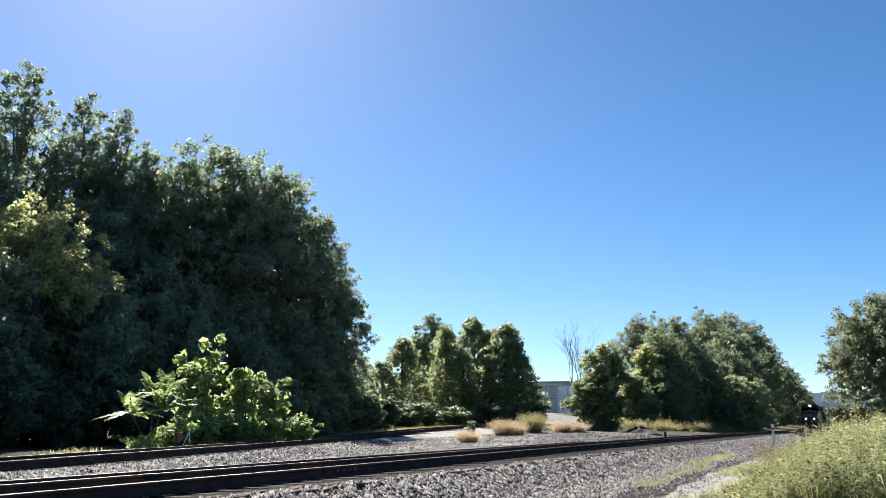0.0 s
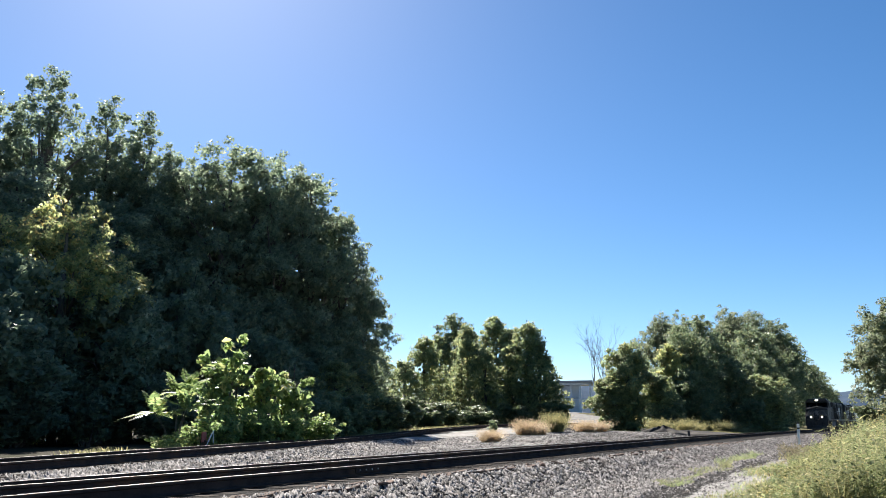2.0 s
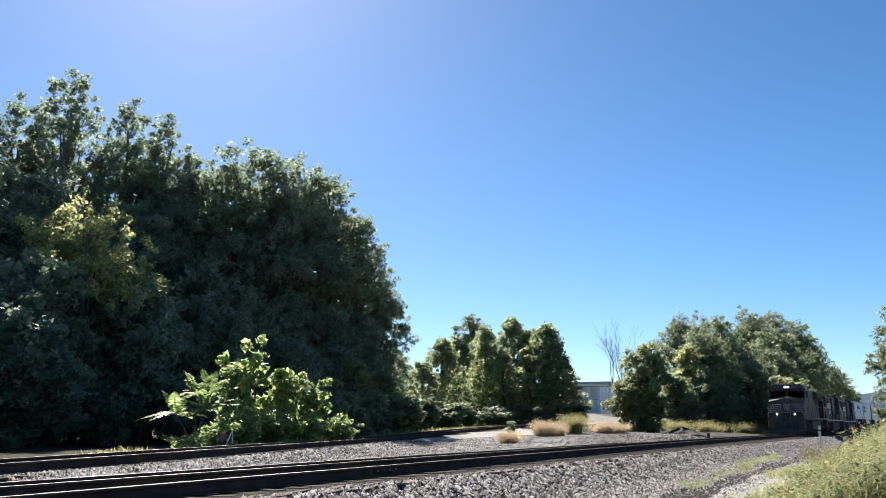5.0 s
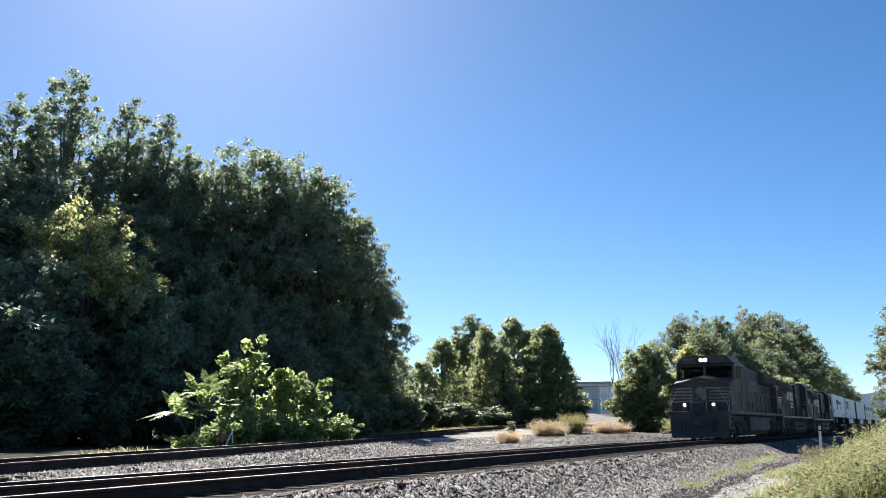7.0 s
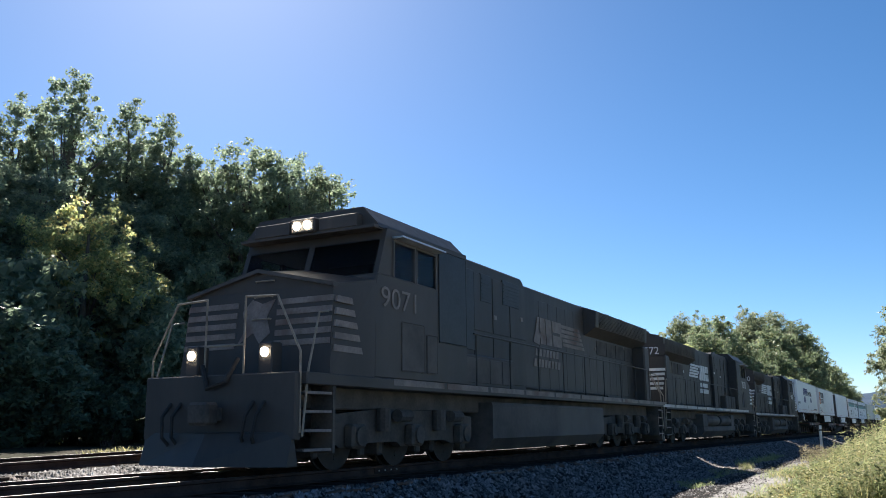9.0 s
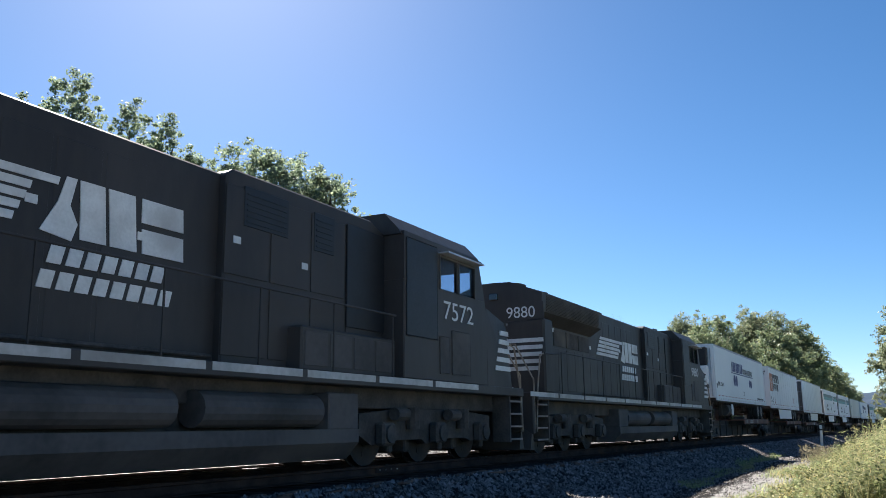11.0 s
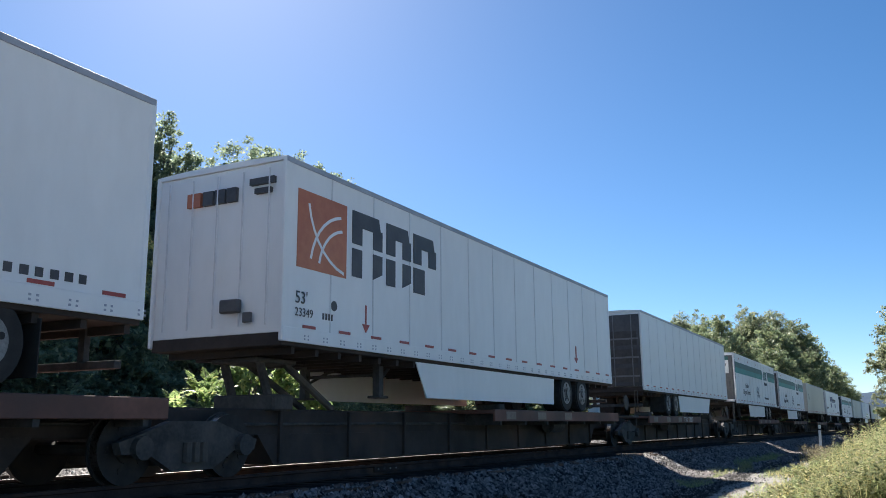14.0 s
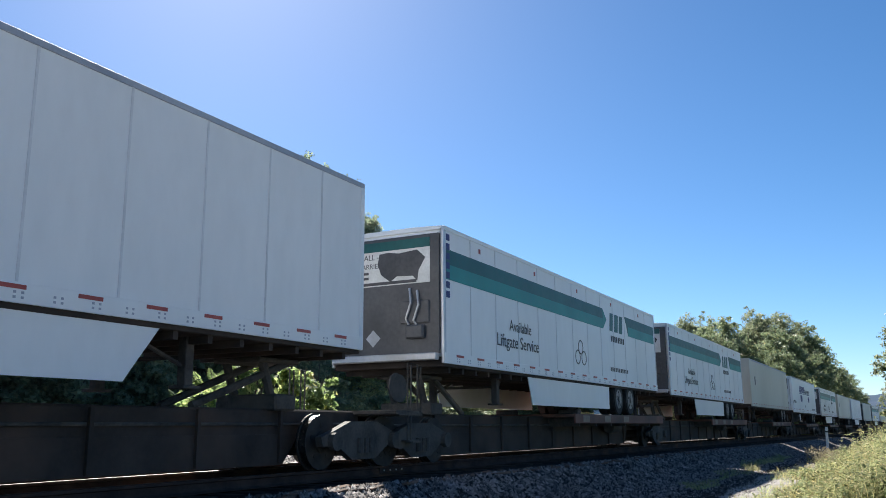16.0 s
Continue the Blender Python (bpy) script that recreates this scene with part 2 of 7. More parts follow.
def add_tube(bm, pts, r, seg=8, r_end=None):
    """A tapered tube along points."""
    pts = [Vector(p) for p in pts]
    rings = []
    for i, p in enumerate(pts):
        d = (pts[min(i + 1, len(pts) - 1)] - pts[max(i - 1, 0)]).normalized()
        a = d.orthogonal().normalized()
        b = d.cross(a)
        rr = r if r_end is None else r + (r_end - r) * i / max(1, len(pts) - 1)
        rings.append([bm.verts.new(p + rr * (math.cos(2 * math.pi * k / seg) * a + math.sin(2 * math.pi * k / seg) * b)) for k in range(seg)])
        if i:
            q = rings[-2]
            # keep rings aligned
            best = min(range(seg), key=lambda s: (rings[-1][s].co - pts[i] - (q[0].co - pts[i - 1])).length)
            rings[-1] = rings[-1][best:] + rings[-1][:best]
            for k in range(seg):
                bm.faces.new((q[k], q[(k + 1) % seg], rings[-1][(k + 1) % seg], rings[-1][k]))
    bm.faces.new(list(reversed(rings[0])))
    bm.faces.new(rings[-1])
    return bm


def tube(pts, r, seg=8, r_end=None):
    bm = add_tube(bmesh.new(), pts, r, seg, r_end)
    bmesh.ops.recalc_face_normals(bm, faces=bm.faces[:])
    return bm


def add_prism(bm, outline, y0, y1):
    """An outline in x, z pulled from y0 to y1."""
    a = [bm.verts.new((x, y0, z)) for x, z in outline]
    b = [bm.verts.new((x, y1, z)) for x, z in outline]
    n = len(outline)
    bm.faces.new(a)
    bm.faces.new(list(reversed(b)))
    for i in range(n):
        bm.faces.new((a[i], b[i], b[(i + 1) % n], a[(i + 1) % n]))
    bmesh.ops.recalc_face_normals(bm, faces=bm.faces[:])
    return bm


def prism(outline, y0, y1, bevel=0.0):
    bm = add_prism(bmesh.new(), outline, y0, y1)
    if bevel:
        bmesh.ops.bevel(bm, geom=bm.edges[:], offset=bevel, segments=1, affect="EDGES")
    return bm


def x_prism(outline, x0, x1):
    """An outline in y, z pulled from x0 to x1."""
    bm = bmesh.new()
    a = [bm.verts.new((x0, y, z)) for y, z in outline]
    b = [bm.verts.new((x1, y, z)) for y, z in outline]
    n = len(outline)
    bm.faces.new(a)
    bm.faces.new(list(reversed(b)))
    for i in range(n):
        bm.faces.new((a[i], b[i], b[(i + 1) % n], a[(i + 1) % n]))
    bmesh.ops.recalc_face_normals(bm, faces=bm.faces[:])
    return bm


def smooth_step(a, b, x):
    t = np.clip((x - a) / (b - a), 0, 1)
    return t * t * (3 - 2 * t)


# ---- the lie of the land ----
CURVE = -0.000130                     # the main line bends very gently
TRACK_Y, RAIL_Z = 8.85, 0.66
SID_X0, SID_Y0, SID_SLOPE, SID_Z = 9.4, 13.75, 0.365, 0.80


def track_y(x):
    return TRACK_Y + CURVE * x * np.abs(x)


def dip(x):
    """How far the main line has fallen towards the distance."""
    x = np.clip(np.asarray(x, float), 0, None)
    return 0.75 * (1 - np.exp(-(x / 120.0) ** 2))


def siding_y(x):
    """Straight past the bushes, then bending back beside the main line."""
    u = np.clip(np.asarray(x, float) - 40.0, 0, 42)
    return SID_Y0 + SID_SLOPE * (np.minimum(x, 40.0) - SID_X0) + SID_SLOPE * (u - u * u / 84.0)


def siding_z(x):
    return SID_Z + 0.65 * smooth_step(38, 88, np.asarray(x, float))


def rail_z(x):
    return RAIL_Z - dip(x)


def shoulder(x):
    """How far the dark near shoulder of the main line reaches."""
    return 1.85 + 0.034 * np.clip(np.asarray(x, float) - 10, 0, 40)


def land(x, y):
    """Height of the ground."""
    x, y = np.asarray(x, float), np.asarray(y, float)
    d = y - track_y(x)
    ds = (y - siding_y(x)) * 0.95
    near = 0.0 + 0.465 * smooth_step(-shoulder(x) - 1.65, -shoulder(x), d)
    far = 0.28 + 0.185 * (1 - smooth_step(2.2, 3.0, d)) + 0.32 * smooth_step(-3.2, -1.3, ds) * smooth_step(2.5, 3.7, d) - 0.12 * smooth_step(1.4, 3.0, ds)
    z = np.where(d < 0, near, far) - dip(x) * (1 - smooth_step(5, 13, d))
    # the ground climbs with the siding, and on to the yard
    z = z + (siding_z(x) - SID_Z) * smooth_step(-6.0, -1.5, ds) + 2.3 * smooth_step(112, 150, x) * smooth_step(4, 16, ds)
    # heap of ballast and earth between the two lines
    z = z + 0.45 * np.exp(-((x - 66) / 16.0) ** 2) * smooth_step(3.0, 5.5, d) * smooth_step(1.8, 3.4, -ds)
    z = z + 0.15 * np.exp(-((x - 92) / 12.0) ** 2) * smooth_step(3.0, 5.0, d) * smooth_step(16, 9, d)
    # the bank where the weeds grow
    z = z + 0.25 * smooth_step(-6.0, -10.0, d) * smooth_step(8, 25, x)
    z = z + 0.05 * np.sin(x * 0.7 + y * 0.4) * np.cos(y * 0.9 - x * 0.2) * smooth_step(2.2, 5, np.abs(d)) * smooth_step(2.0, 4, np.abs(ds))
    return z


def axis(spans):
    out = []
    for a, b, step in spans:
        out += list(np.arange(a, b, step))
    return np.array(out + [spans[-1][1]])


def make_ground():
    xs = axis([(-2500, -300, 400), (-300, -40, 20), (-40, -5, 2.5), (-5, 40, 0.3), (40, 130, 1.2), (130, 400, 12), (400, 4500, 400)])
    ys = axis([(-2500, -300, 400), (-300, -30, 15), (-30, -2, 1.5), (-2, 26, 0.25), (26, 70, 1.5), (70, 300, 12), (300, 4500, 400)])
    gx, gy = np.meshgrid(xs, ys)
    gz = land(gx, gy)
    nx, ny = len(xs), len(ys)
    v = np.stack([gx, gy, gz], -1).reshape(-1, 3)
    i, j = np.meshgrid(np.arange(nx - 1), np.arange(ny - 1))
    a = (j * nx + i).ravel()
    f = np.stack([a, a + 1, a + nx + 1, a + nx], -1)
    me = bpy.data.meshes.new("ground")
    me.vertices.add(len(v))
    me.vertices.foreach_set("co", v.astype(np.float32).ravel())
    me.loops.add(f.size)
    me.loops.foreach_set("vertex_index", f.astype(np.int32).ravel())
    me.polygons.add(len(f))
    me.polygons.foreach_set("loop_start", np.arange(0, f.size, 4, dtype=np.int32))
    me.polygons.foreach_set("loop_total", np.full(len(f), 4, dtype=np.int32))
    vx, vy = v[:, 0], v[:, 1]
    d, ds = vy - track_y(vx), (vy - siding_y(vx)) * 0.95
    wob = 0.5 * np.sin(vx * 0.31) + 0.3 * np.sin(vx * 1.3 + 2)

    def band(q, lo, hi, soft=0.18):
        return smooth_step(lo - soft, lo + soft, q) * (1 - smooth_step(hi - soft, hi + soft, q))

    ballast = np.maximum(band(d, -5.75 + 0.25 * wob, 4.5), band(ds, -60, 3.0 + wob) * (d > 0) * (vx < 150))
    gravel = band(d, -6.6 + 0.4 * wob, -5.6 + 0.25 * wob) * (1 - smooth_step(45, 55, vx))
    gravel = np.maximum(gravel, 0.8 * band(ds, -11, -1.4) * smooth_step(4.0, 5.5, d) * smooth_step(24, 34, vx) * (1 - smooth_step(70, 80, vx)))
    # Unseen pale gravel behind the camera, added to bounce sunlight onto the train.
    bounce_gravel = np.maximum((1 - smooth_step(8, 11, vx + wob)) * (1 - smooth_step(1.2, 2.0, vy + 0.5 * wob)), 1 - smooth_step(-14, -11, vy + 0.1 * vx + wob))
    gravel = np.maximum(gravel, bounce_gravel * smooth_step(-110, -90, vx) * (1 - smooth_step(90, 110, vx)) * smooth_step(-80, -65, vy))
    fouled = np.maximum(band(d, -shoulder(vx) - 0.06 + 0.1 * wob, 2.6, 0.12), band(ds, -1.2, 1.2, 0.12) * (d > 2.6))
    # Wood floor starts nearer where x < 27, painting in the trees' shadow.
    shaded_litter = smooth_step(-0.6, 0.6, ds - np.where(vx < 27, 3.6, 6.5) - wob) * (vx < 85) * (vy < 320) * (d > 0)
    for name, val in (("ballast", ballast), ("gravel", gravel), ("fouled", fouled), ("shaded_litter", shaded_litter)):
        at = me.attributes.new(name, "FLOAT", "POINT")
        at.data.foreach_set("value", val.astype(np.float32))
    me.materials.append(GROUND)
    me.polygons.foreach_set("use_smooth", [True] * len(f))
    me.update()
    tagged(new("ground", me), "ground of grey ballast, gravel and grassy earth, unseen pale gravel added for bounce", "ground", kind="structure")


RAIL_SHAPE = [(-0.075, 0), (0.075, 0), (0.075, 0.012), (0.02, 0.03), (0.009, 0.05), (0.009, 0.125), (0.036, 0.14), (0.036, 0.172),
              (0.03, 0.176), (0.016, 0.178), (-0.016, 0.178), (-0.03, 0.176), (-0.036, 0.172), (-0.036, 0.14), (-0.009, 0.125), (-0.009, 0.05), (-0.02, 0.03), (-0.075, 0.012)]


def make_rail(name, xs, line, z, offset, slope, parent):
    """A rail along y = line(x), moved sideways by offset; the running surface is polished."""
    n = len(RAIL_SHAPE)
    verts, faces, top = [], [], []
    c = math.cos(math.atan(slope))
    for x in xs:
        y = float(line(x)) + offset / c
        h = float(z(x)) - 0.178
        verts += [(x, y + a, h + b) for a, b in RAIL_SHAPE]
    for i in range(len(xs) - 1):
        for k in range(n):
            faces.append((i * n + k, i * n + (k + 1) % n, (i + 1) * n + (k + 1) % n, (i + 1) * n + k))
            top.append(1 if k == 9 else 0)
    me = mesh_from(name, verts, faces, RAIL_SIDE)
    me.materials.append(RAIL_TOP)
    me.polygons.foreach_set("material_index", top)
    bm = bmesh.new()
    bm.from_mesh(me)
    bmesh.ops.recalc_face_normals(bm, faces=bm.faces[:])
    bm.to_mesh(me)
    bm.free()
    return piece(name, me, parent)


def make_tracks():
    main = thing("railway_track", "main line with rusty rails on dark creosoted timber ties", "railway track", kind="structure")
    xs = [-200, -100, -40] + list(range(-20, 300, 10)) + [350, 400, 500, 600]
    for off in (-0.753, 0.753):
        make_rail("rail", xs, track_y, rail_z, off, 0, main)
    make_rail("spare_rail", [-60, 0, 20, 40], lambda x: track_y(x) + 2.45, lambda x: rail_z(x) - 0.05, 0, 0, main)
    tie_me = bpy.data.meshes.new("tie")
    bm = box(-0.115, 0.115, -1.3, 1.3, -0.18, 0, 0.012)
    bm.to_mesh(tie_me)
    bm.free()
    tie_me.materials.append(TIE)
    rnd = random.Random(4)
    zt = RAIL_Z - 0.178
    for i in range(280):
        x = -12 + i * 0.52
        piece("tie", tie_me, main, pose(x, float(track_y(x)) + rnd.uniform(-0.05, 0.05), zt - float(dip(x)) + rnd.uniform(-0.012, 0.0), 0, rnd.uniform(-0.4, 0.4), rnd.uniform(-1.2, 1.2)))
    bm = bmesh.new()
    for i in range(280, 560):
        x = -12 + i * 0.52
        y = float(track_y(x))
        add_box(bm, x - 0.11, x + 0.11, y - 1.3, y + 1.3, zt - 0.15 - float(dip(x)), zt - float(dip(x)))
    tagged(part("far_ties", bm, TIE, main), kind="stuff")
    splinter = bpy.data.meshes.new("tie_splinter")
    bm = box(-0.22, 0.22, -0.035, 0.035, -0.02, 0.02, 0.008)
    bm.to_mesh(splinter)
    bm.free()
    splinter.materials.append(WOOD_BIT)
    for i in range(130):
        x = 4 + 40 * (i / 130) ** 1.1 + rnd.uniform(-0.2, 0.2)
        y = float(track_y(x)) - float(shoulder(x)) - rnd.uniform(-0.12, 0.3)
        m = pose(x, y, float(land(x, y)) + 0.02, rnd.uniform(-10, 10), rnd.uniform(-6, 6), rnd.uniform(-30, 30)) @ Matrix.Diagonal((rnd.uniform(0.5, 1.5), rnd.uniform(0.7, 1.6), 1, 1))
        piece("tie_splinter", splinter, main, m)
    sid = thing("siding_track", "rusty siding curving away beside the main line", "railway track", kind="structure")
    sx = [-80, -20] + list(range(0, 40, 10)) + list(range(40, 100, 4)) + [120, 150, 200]
    for off in (-0.753, 0.753):
        make_rail("rail", sx, siding_y, siding_z, off, SID_SLOPE, sid)
    for i in range(220):
        x = -10 + i * 0.5
        ang = math.degrees(math.atan(float(siding_y(x + 0.5) - siding_y(x - 0.5))))
        piece("tie", tie_me, sid, pose(x, float(siding_y(x)), float(siding_z(x)) - 0.178 + rnd.uniform(-0.015, 0), 0, 0, ang + rnd.uniform(-1.5, 1.5)))


def leaves(n_clumps, per, leaf, envelope, rnd, clump_r, flat=0.6, gather=0.45, droop=0.0, tri=False):
    """Leaf quads round clump centres; envelope(u, v, w) gives a clump's centre and how far out it lies."""
    cen = np.array([envelope(rnd) for _ in range(n_clumps)])
    c = np.repeat(cen, per, 0)
    n = len(c)
    d = rnd.normal(size=(n, 3))
    d /= np.linalg.norm(d, axis=1, keepdims=True)
    rad = np.repeat(clump_r * rnd.uniform(0.55, 1.25, n_clumps), per)
    p = c + d * (rad * rnd.uniform(0.15, 1, n) ** gather)[:, None] * np.array([1, 1, 0.75])
    nrm = d * 0.7 + rnd.normal(size=(n, 3)) * 0.6 + np.array([0, 0, flat])
    nrm /= np.linalg.norm(nrm, axis=1, keepdims=True)
    t = np.cross(nrm, rnd.normal(size=(n, 3)))
    t /= np.linalg.norm(t, axis=1, keepdims=True)
    t[:, 2] -= droop
    b = np.cross(nrm, t)
    s = (leaf * rnd.uniform(0.6, 1.35, n))[:, None]
    if tri:
        return np.stack([p + t * s * 0.6, p - t * s * 0.4 + b * s * 0.42, p - t * s * 0.4 - b * s * 0.42], 1), cen
    q = np.stack([p - t * s * 0.55, p + b * s * 0.33 - t * s * 0.05, p + t * s * 0.55, p - b * s * 0.33 - t * s * 0.05], 1)
    return q, cen


def make_tree(name, label, h, r, base, mat, seed, clumps=220, per=90, leaf=0.2, clump_r=None, lean=0.0, profile="round", trunk_r=None, spires=14, spire_h=0.16, inner=0.55):
    """A tapered trunk with limbs into the clumps, and a crown of many small leaves."""
    rnd = np.random.default_rng(seed)
    lobes = [(rnd.uniform(0, 2 * math.pi), rnd.uniform(0.15, 1.0), rnd.uniform(0.72, 1.18)) for _ in range(9)]

    def width(u, a):
        if profile == "tall":
            w = (math.sin(math.pi * min(1, 0.12 + 0.88 * u) ** 0.75)) ** 0.8 * (1 - 0.25 * u)
        elif profile == "cone":
            w = min(1.0, 0.7 + 1.5 * u) * (1.02 - u) ** 0.62
        else:
            w = math.sin(math.pi * (0.10 + 0.86 * u)) ** 0.62
        k = 1.0
        for la, lu, lk in lobes:
            k += (lk - 1) * math.exp(-((math.remainder(a - la, 2 * math.pi)) / 0.8) ** 2 - ((u - lu) / 0.22) ** 2) * (1.0 if profile == "cone" else 1.4)
        return max(0.05, w * k)

    # big boughs on the outline, then clumps round each bough: gives lumps, tips and gaps
    boughs = []
    for k in range(max(18, clumps // 6)):
        u = rnd.uniform(0, 1) ** 0.8
        ang = rnd.uniform(0, 2 * math.pi)
        w = width(u, ang)
        o = rnd.uniform(0.25, 1) ** 0.5
        boughs.append((r * w * o * math.cos(ang) + lean * u, r * w * o * math.sin(ang), h * base + (h * 0.97 - h * base) * u, r * (rnd.uniform(0.10, 0.17) if profile == "cone" else rnd.uniform(0.15, 0.30))))

    # upright leaders that fray the top of the crown
    tips = []
    for k in range(spires):
        ang, o = rnd.uniform(0, 2 * math.pi), rnd.uniform(0, 1) ** 0.5 * (0.3 if profile == "cone" else 1.0)
        top_z = h * (1.0 - (1 - base) * rnd.uniform(0.02, 0.10) - (1 - base) * (0.62 if profile == "cone" else 0.42) * o ** 1.6)
        w = 0.78 if profile == "cone" else 0.9
        tips.append((r * w * o * math.cos(ang) + lean, r * w * o * math.sin(ang), top_z))

    def env(g):
        if g.uniform() < (0.02 if profile == "cone" else 0.30):
            x, y, z = tips[int(g.integers(len(tips)))]
            k = g.uniform(0, 1) ** 0.75
            d = g.normal(size=3) * (0.03 + 0.11 * k) * r
            return (x + d[0], y + d[1], z - k * spire_h * h)
        if profile == "cone":
            u, ang = g.uniform(0, 1) ** 1.15, g.uniform(0, 2 * math.pi)
            o = g.uniform(0.25, 1) ** 0.5 * r * width(u, ang)
            j = g.normal(size=3) * 0.32
            return (o * math.cos(ang) + lean * u + j[0], o * math.sin(ang) + j[1], max(0.2, h * base + (h * 0.97 - h * base) * u + 1.4 * j[2]))
        x, y, z, br = boughs[int(g.integers(len(boughs)))]
        d = g.normal(size=3)
        d /= np.linalg.norm(d)
        k = br * g.uniform(0.2, 1) ** 0.5
        return (x + d[0] * k, y + d[1] * k, max(h * base * 0.6, z + d[2] * k * (1.5 if profile == "tall" else 0.9)))

    q, cen = leaves(clumps, per, leaf, env, rnd, clump_r or r * 0.17, flat=0.35, gather=0.75, tri=True)

    def core(g):
        u, ang = g.uniform(0.02, 0.86), g.uniform(0, 2 * math.pi)
        o = inner * r * width(u, ang) * g.uniform(0, 1) ** 0.5
        return (o * math.cos(ang) + lean * u, o * math.sin(ang), h * base + (h * 0.97 - h * base) * u)

    if inner:
        q2, _ = leaves(max(30, clumps // 5), 22, leaf * 2.3, core, rnd, r * 0.2, flat=0.2, tri=True)
        q = np.concatenate([q, q2])
    root = thing(name, label, "tree")
    tr = trunk_r or h * 0.018
    bm = bmesh.new()
    top = (lean * 0.8, 0, h * 0.86)
    path = [(0, 0, -0.3), (0.04 * h * rnd.uniform(-.3, .3), 0.03 * h * rnd.uniform(-.3, .3), h * 0.3), (lean * 0.5, 0.02 * h * rnd.uniform(-1, 1), h * 0.6), top]
    add_tube(bm, path, tr, 8, tr * 0.25)
    for c in cen[rnd.choice(len(cen), min(len(cen), 26), replace=False)]:
        z0 = max(h * 0.12, c[2] * rnd.uniform(0.45, 0.75))
        f = z0 / (h * 0.86)
        s = Vector((lean * 0.8 * f, 0, z0))
        e = Vector(c)
        mid = s.lerp(e, 0.5) + Vector((0, 0, 0.06 * h))
        add_tube(bm, [s, mid, e], tr * 0.38, 5, tr * 0.08)
    part("trunk", bm, BARK, root, smooth=True)
    piece("crown", quads_mesh("crown", q, mat), root)
    return root


def place(ob, x, y, rz=0, s=1.0, sz=None):
    ob.matrix_basis = Matrix.Translation((x, y, float(land(x, y)) - 0.05)) @ Matrix.Rotation(radians(rz), 4, "Z") @ Matrix.Diagonal((s, s, sz or s, 1))
    return ob


def again(ob, x, y, rz, s=1.0, sz=None):
    return copy_thing(ob, Matrix.Translation((x, y, float(land(x, y)) - 0.05)) @ Matrix.Rotation(radians(rz), 4, "Z") @ Matrix.Diagonal((s, s, sz or s, 1)))


# ---- woods ----
def make_woods():
    def tree(label, h, r, base, mat, seed, x, y, rz=0, **k):
        return place(make_tree("tree", label, h, r, base, mat, seed, **k), x, y, rz)

    def cast(ob, spots):
        for x, y, rz, k, kz in spots:
            again(ob, x, y, rz, k, kz)

    # the tall wood behind the siding
    a = tree("tall cottonwood with sparse dark leaves and upright tips", 30.8, 6.6, 0.12, LEAF_DARK, 11, 45.5, 57.9, clumps=640, per=44, leaf=0.24, profile="tall", clump_r=0.62, spires=13, spire_h=0.17, inner=0)
    dk = "tall dark green broadleaf tree at the wood's edge"
    b = tree(dk, 25.2, 6.4, 0.03, LEAF_DARK, 12, 55.6, 47.3, clumps=640, per=46, leaf=0.24, clump_r=0.7, spires=22, spire_h=0.07, inner=0.3)
    c = tree(dk, 23.8, 5.8, 0.02, LEAF_DARK, 13, 63.4, 44.2, clumps=600, per=46, leaf=0.24, clump_r=0.7, spires=22, spire_h=0.07, inner=0.35)
    tree("yellow-green tree in the sun before darker trees", 16.2, 5.4, 0.05, LEAF_WARM, 14, 37.0, 44.6, clumps=380, per=50, leaf=0.22, clump_r=0.62, spires=16, spire_h=0.08, inner=0)
    cast(a, ((44.1, 62.2, 130, 1.0, 0.93), (49.4, 55.3, 200, 0.9, 0.935), (52.4, 54.4, 250, 0.85, 0.92), (41.0, 62.4, 310, 0.95, 0.86), (36.0, 63.0, 30, 1.0, 0.84), (54.4, 53.0, 70, 0.75, 0.83)))
    cast(b, ((34.0, 53.5, 80, 1.05, 0.78), (47.0, 51.0, 200, 1.0, 0.72), (59.0, 45.2, 40, 0.95, 0.98), (28.5, 58.0, 300, 1.05, 0.9), (52.0, 55.0, 120, 1.1, 0.94)))
    cast(c, ((40.0, 53.4, 20, 1.15, 0.82), (60.0, 50.0, 140, 1.2, 0.98), (24.0, 58.0, 210, 1.3, 0.85), (66.6, 43.4, 60, 0.75, 0.87), (68.8, 42.4, 250, 0.6, 0.66), (20.0, 54.0, 300, 1.3, 0.8), (53.6, 49.6, 330, 0.9, 0.98)))
    u = tree("dark leafy understorey tree in the shade", 10.5, 3.8, 0.02, LEAF_DARK, 15, 44.5, 41.5, clumps=280, per=28, leaf=0.29, clump_r=0.7)
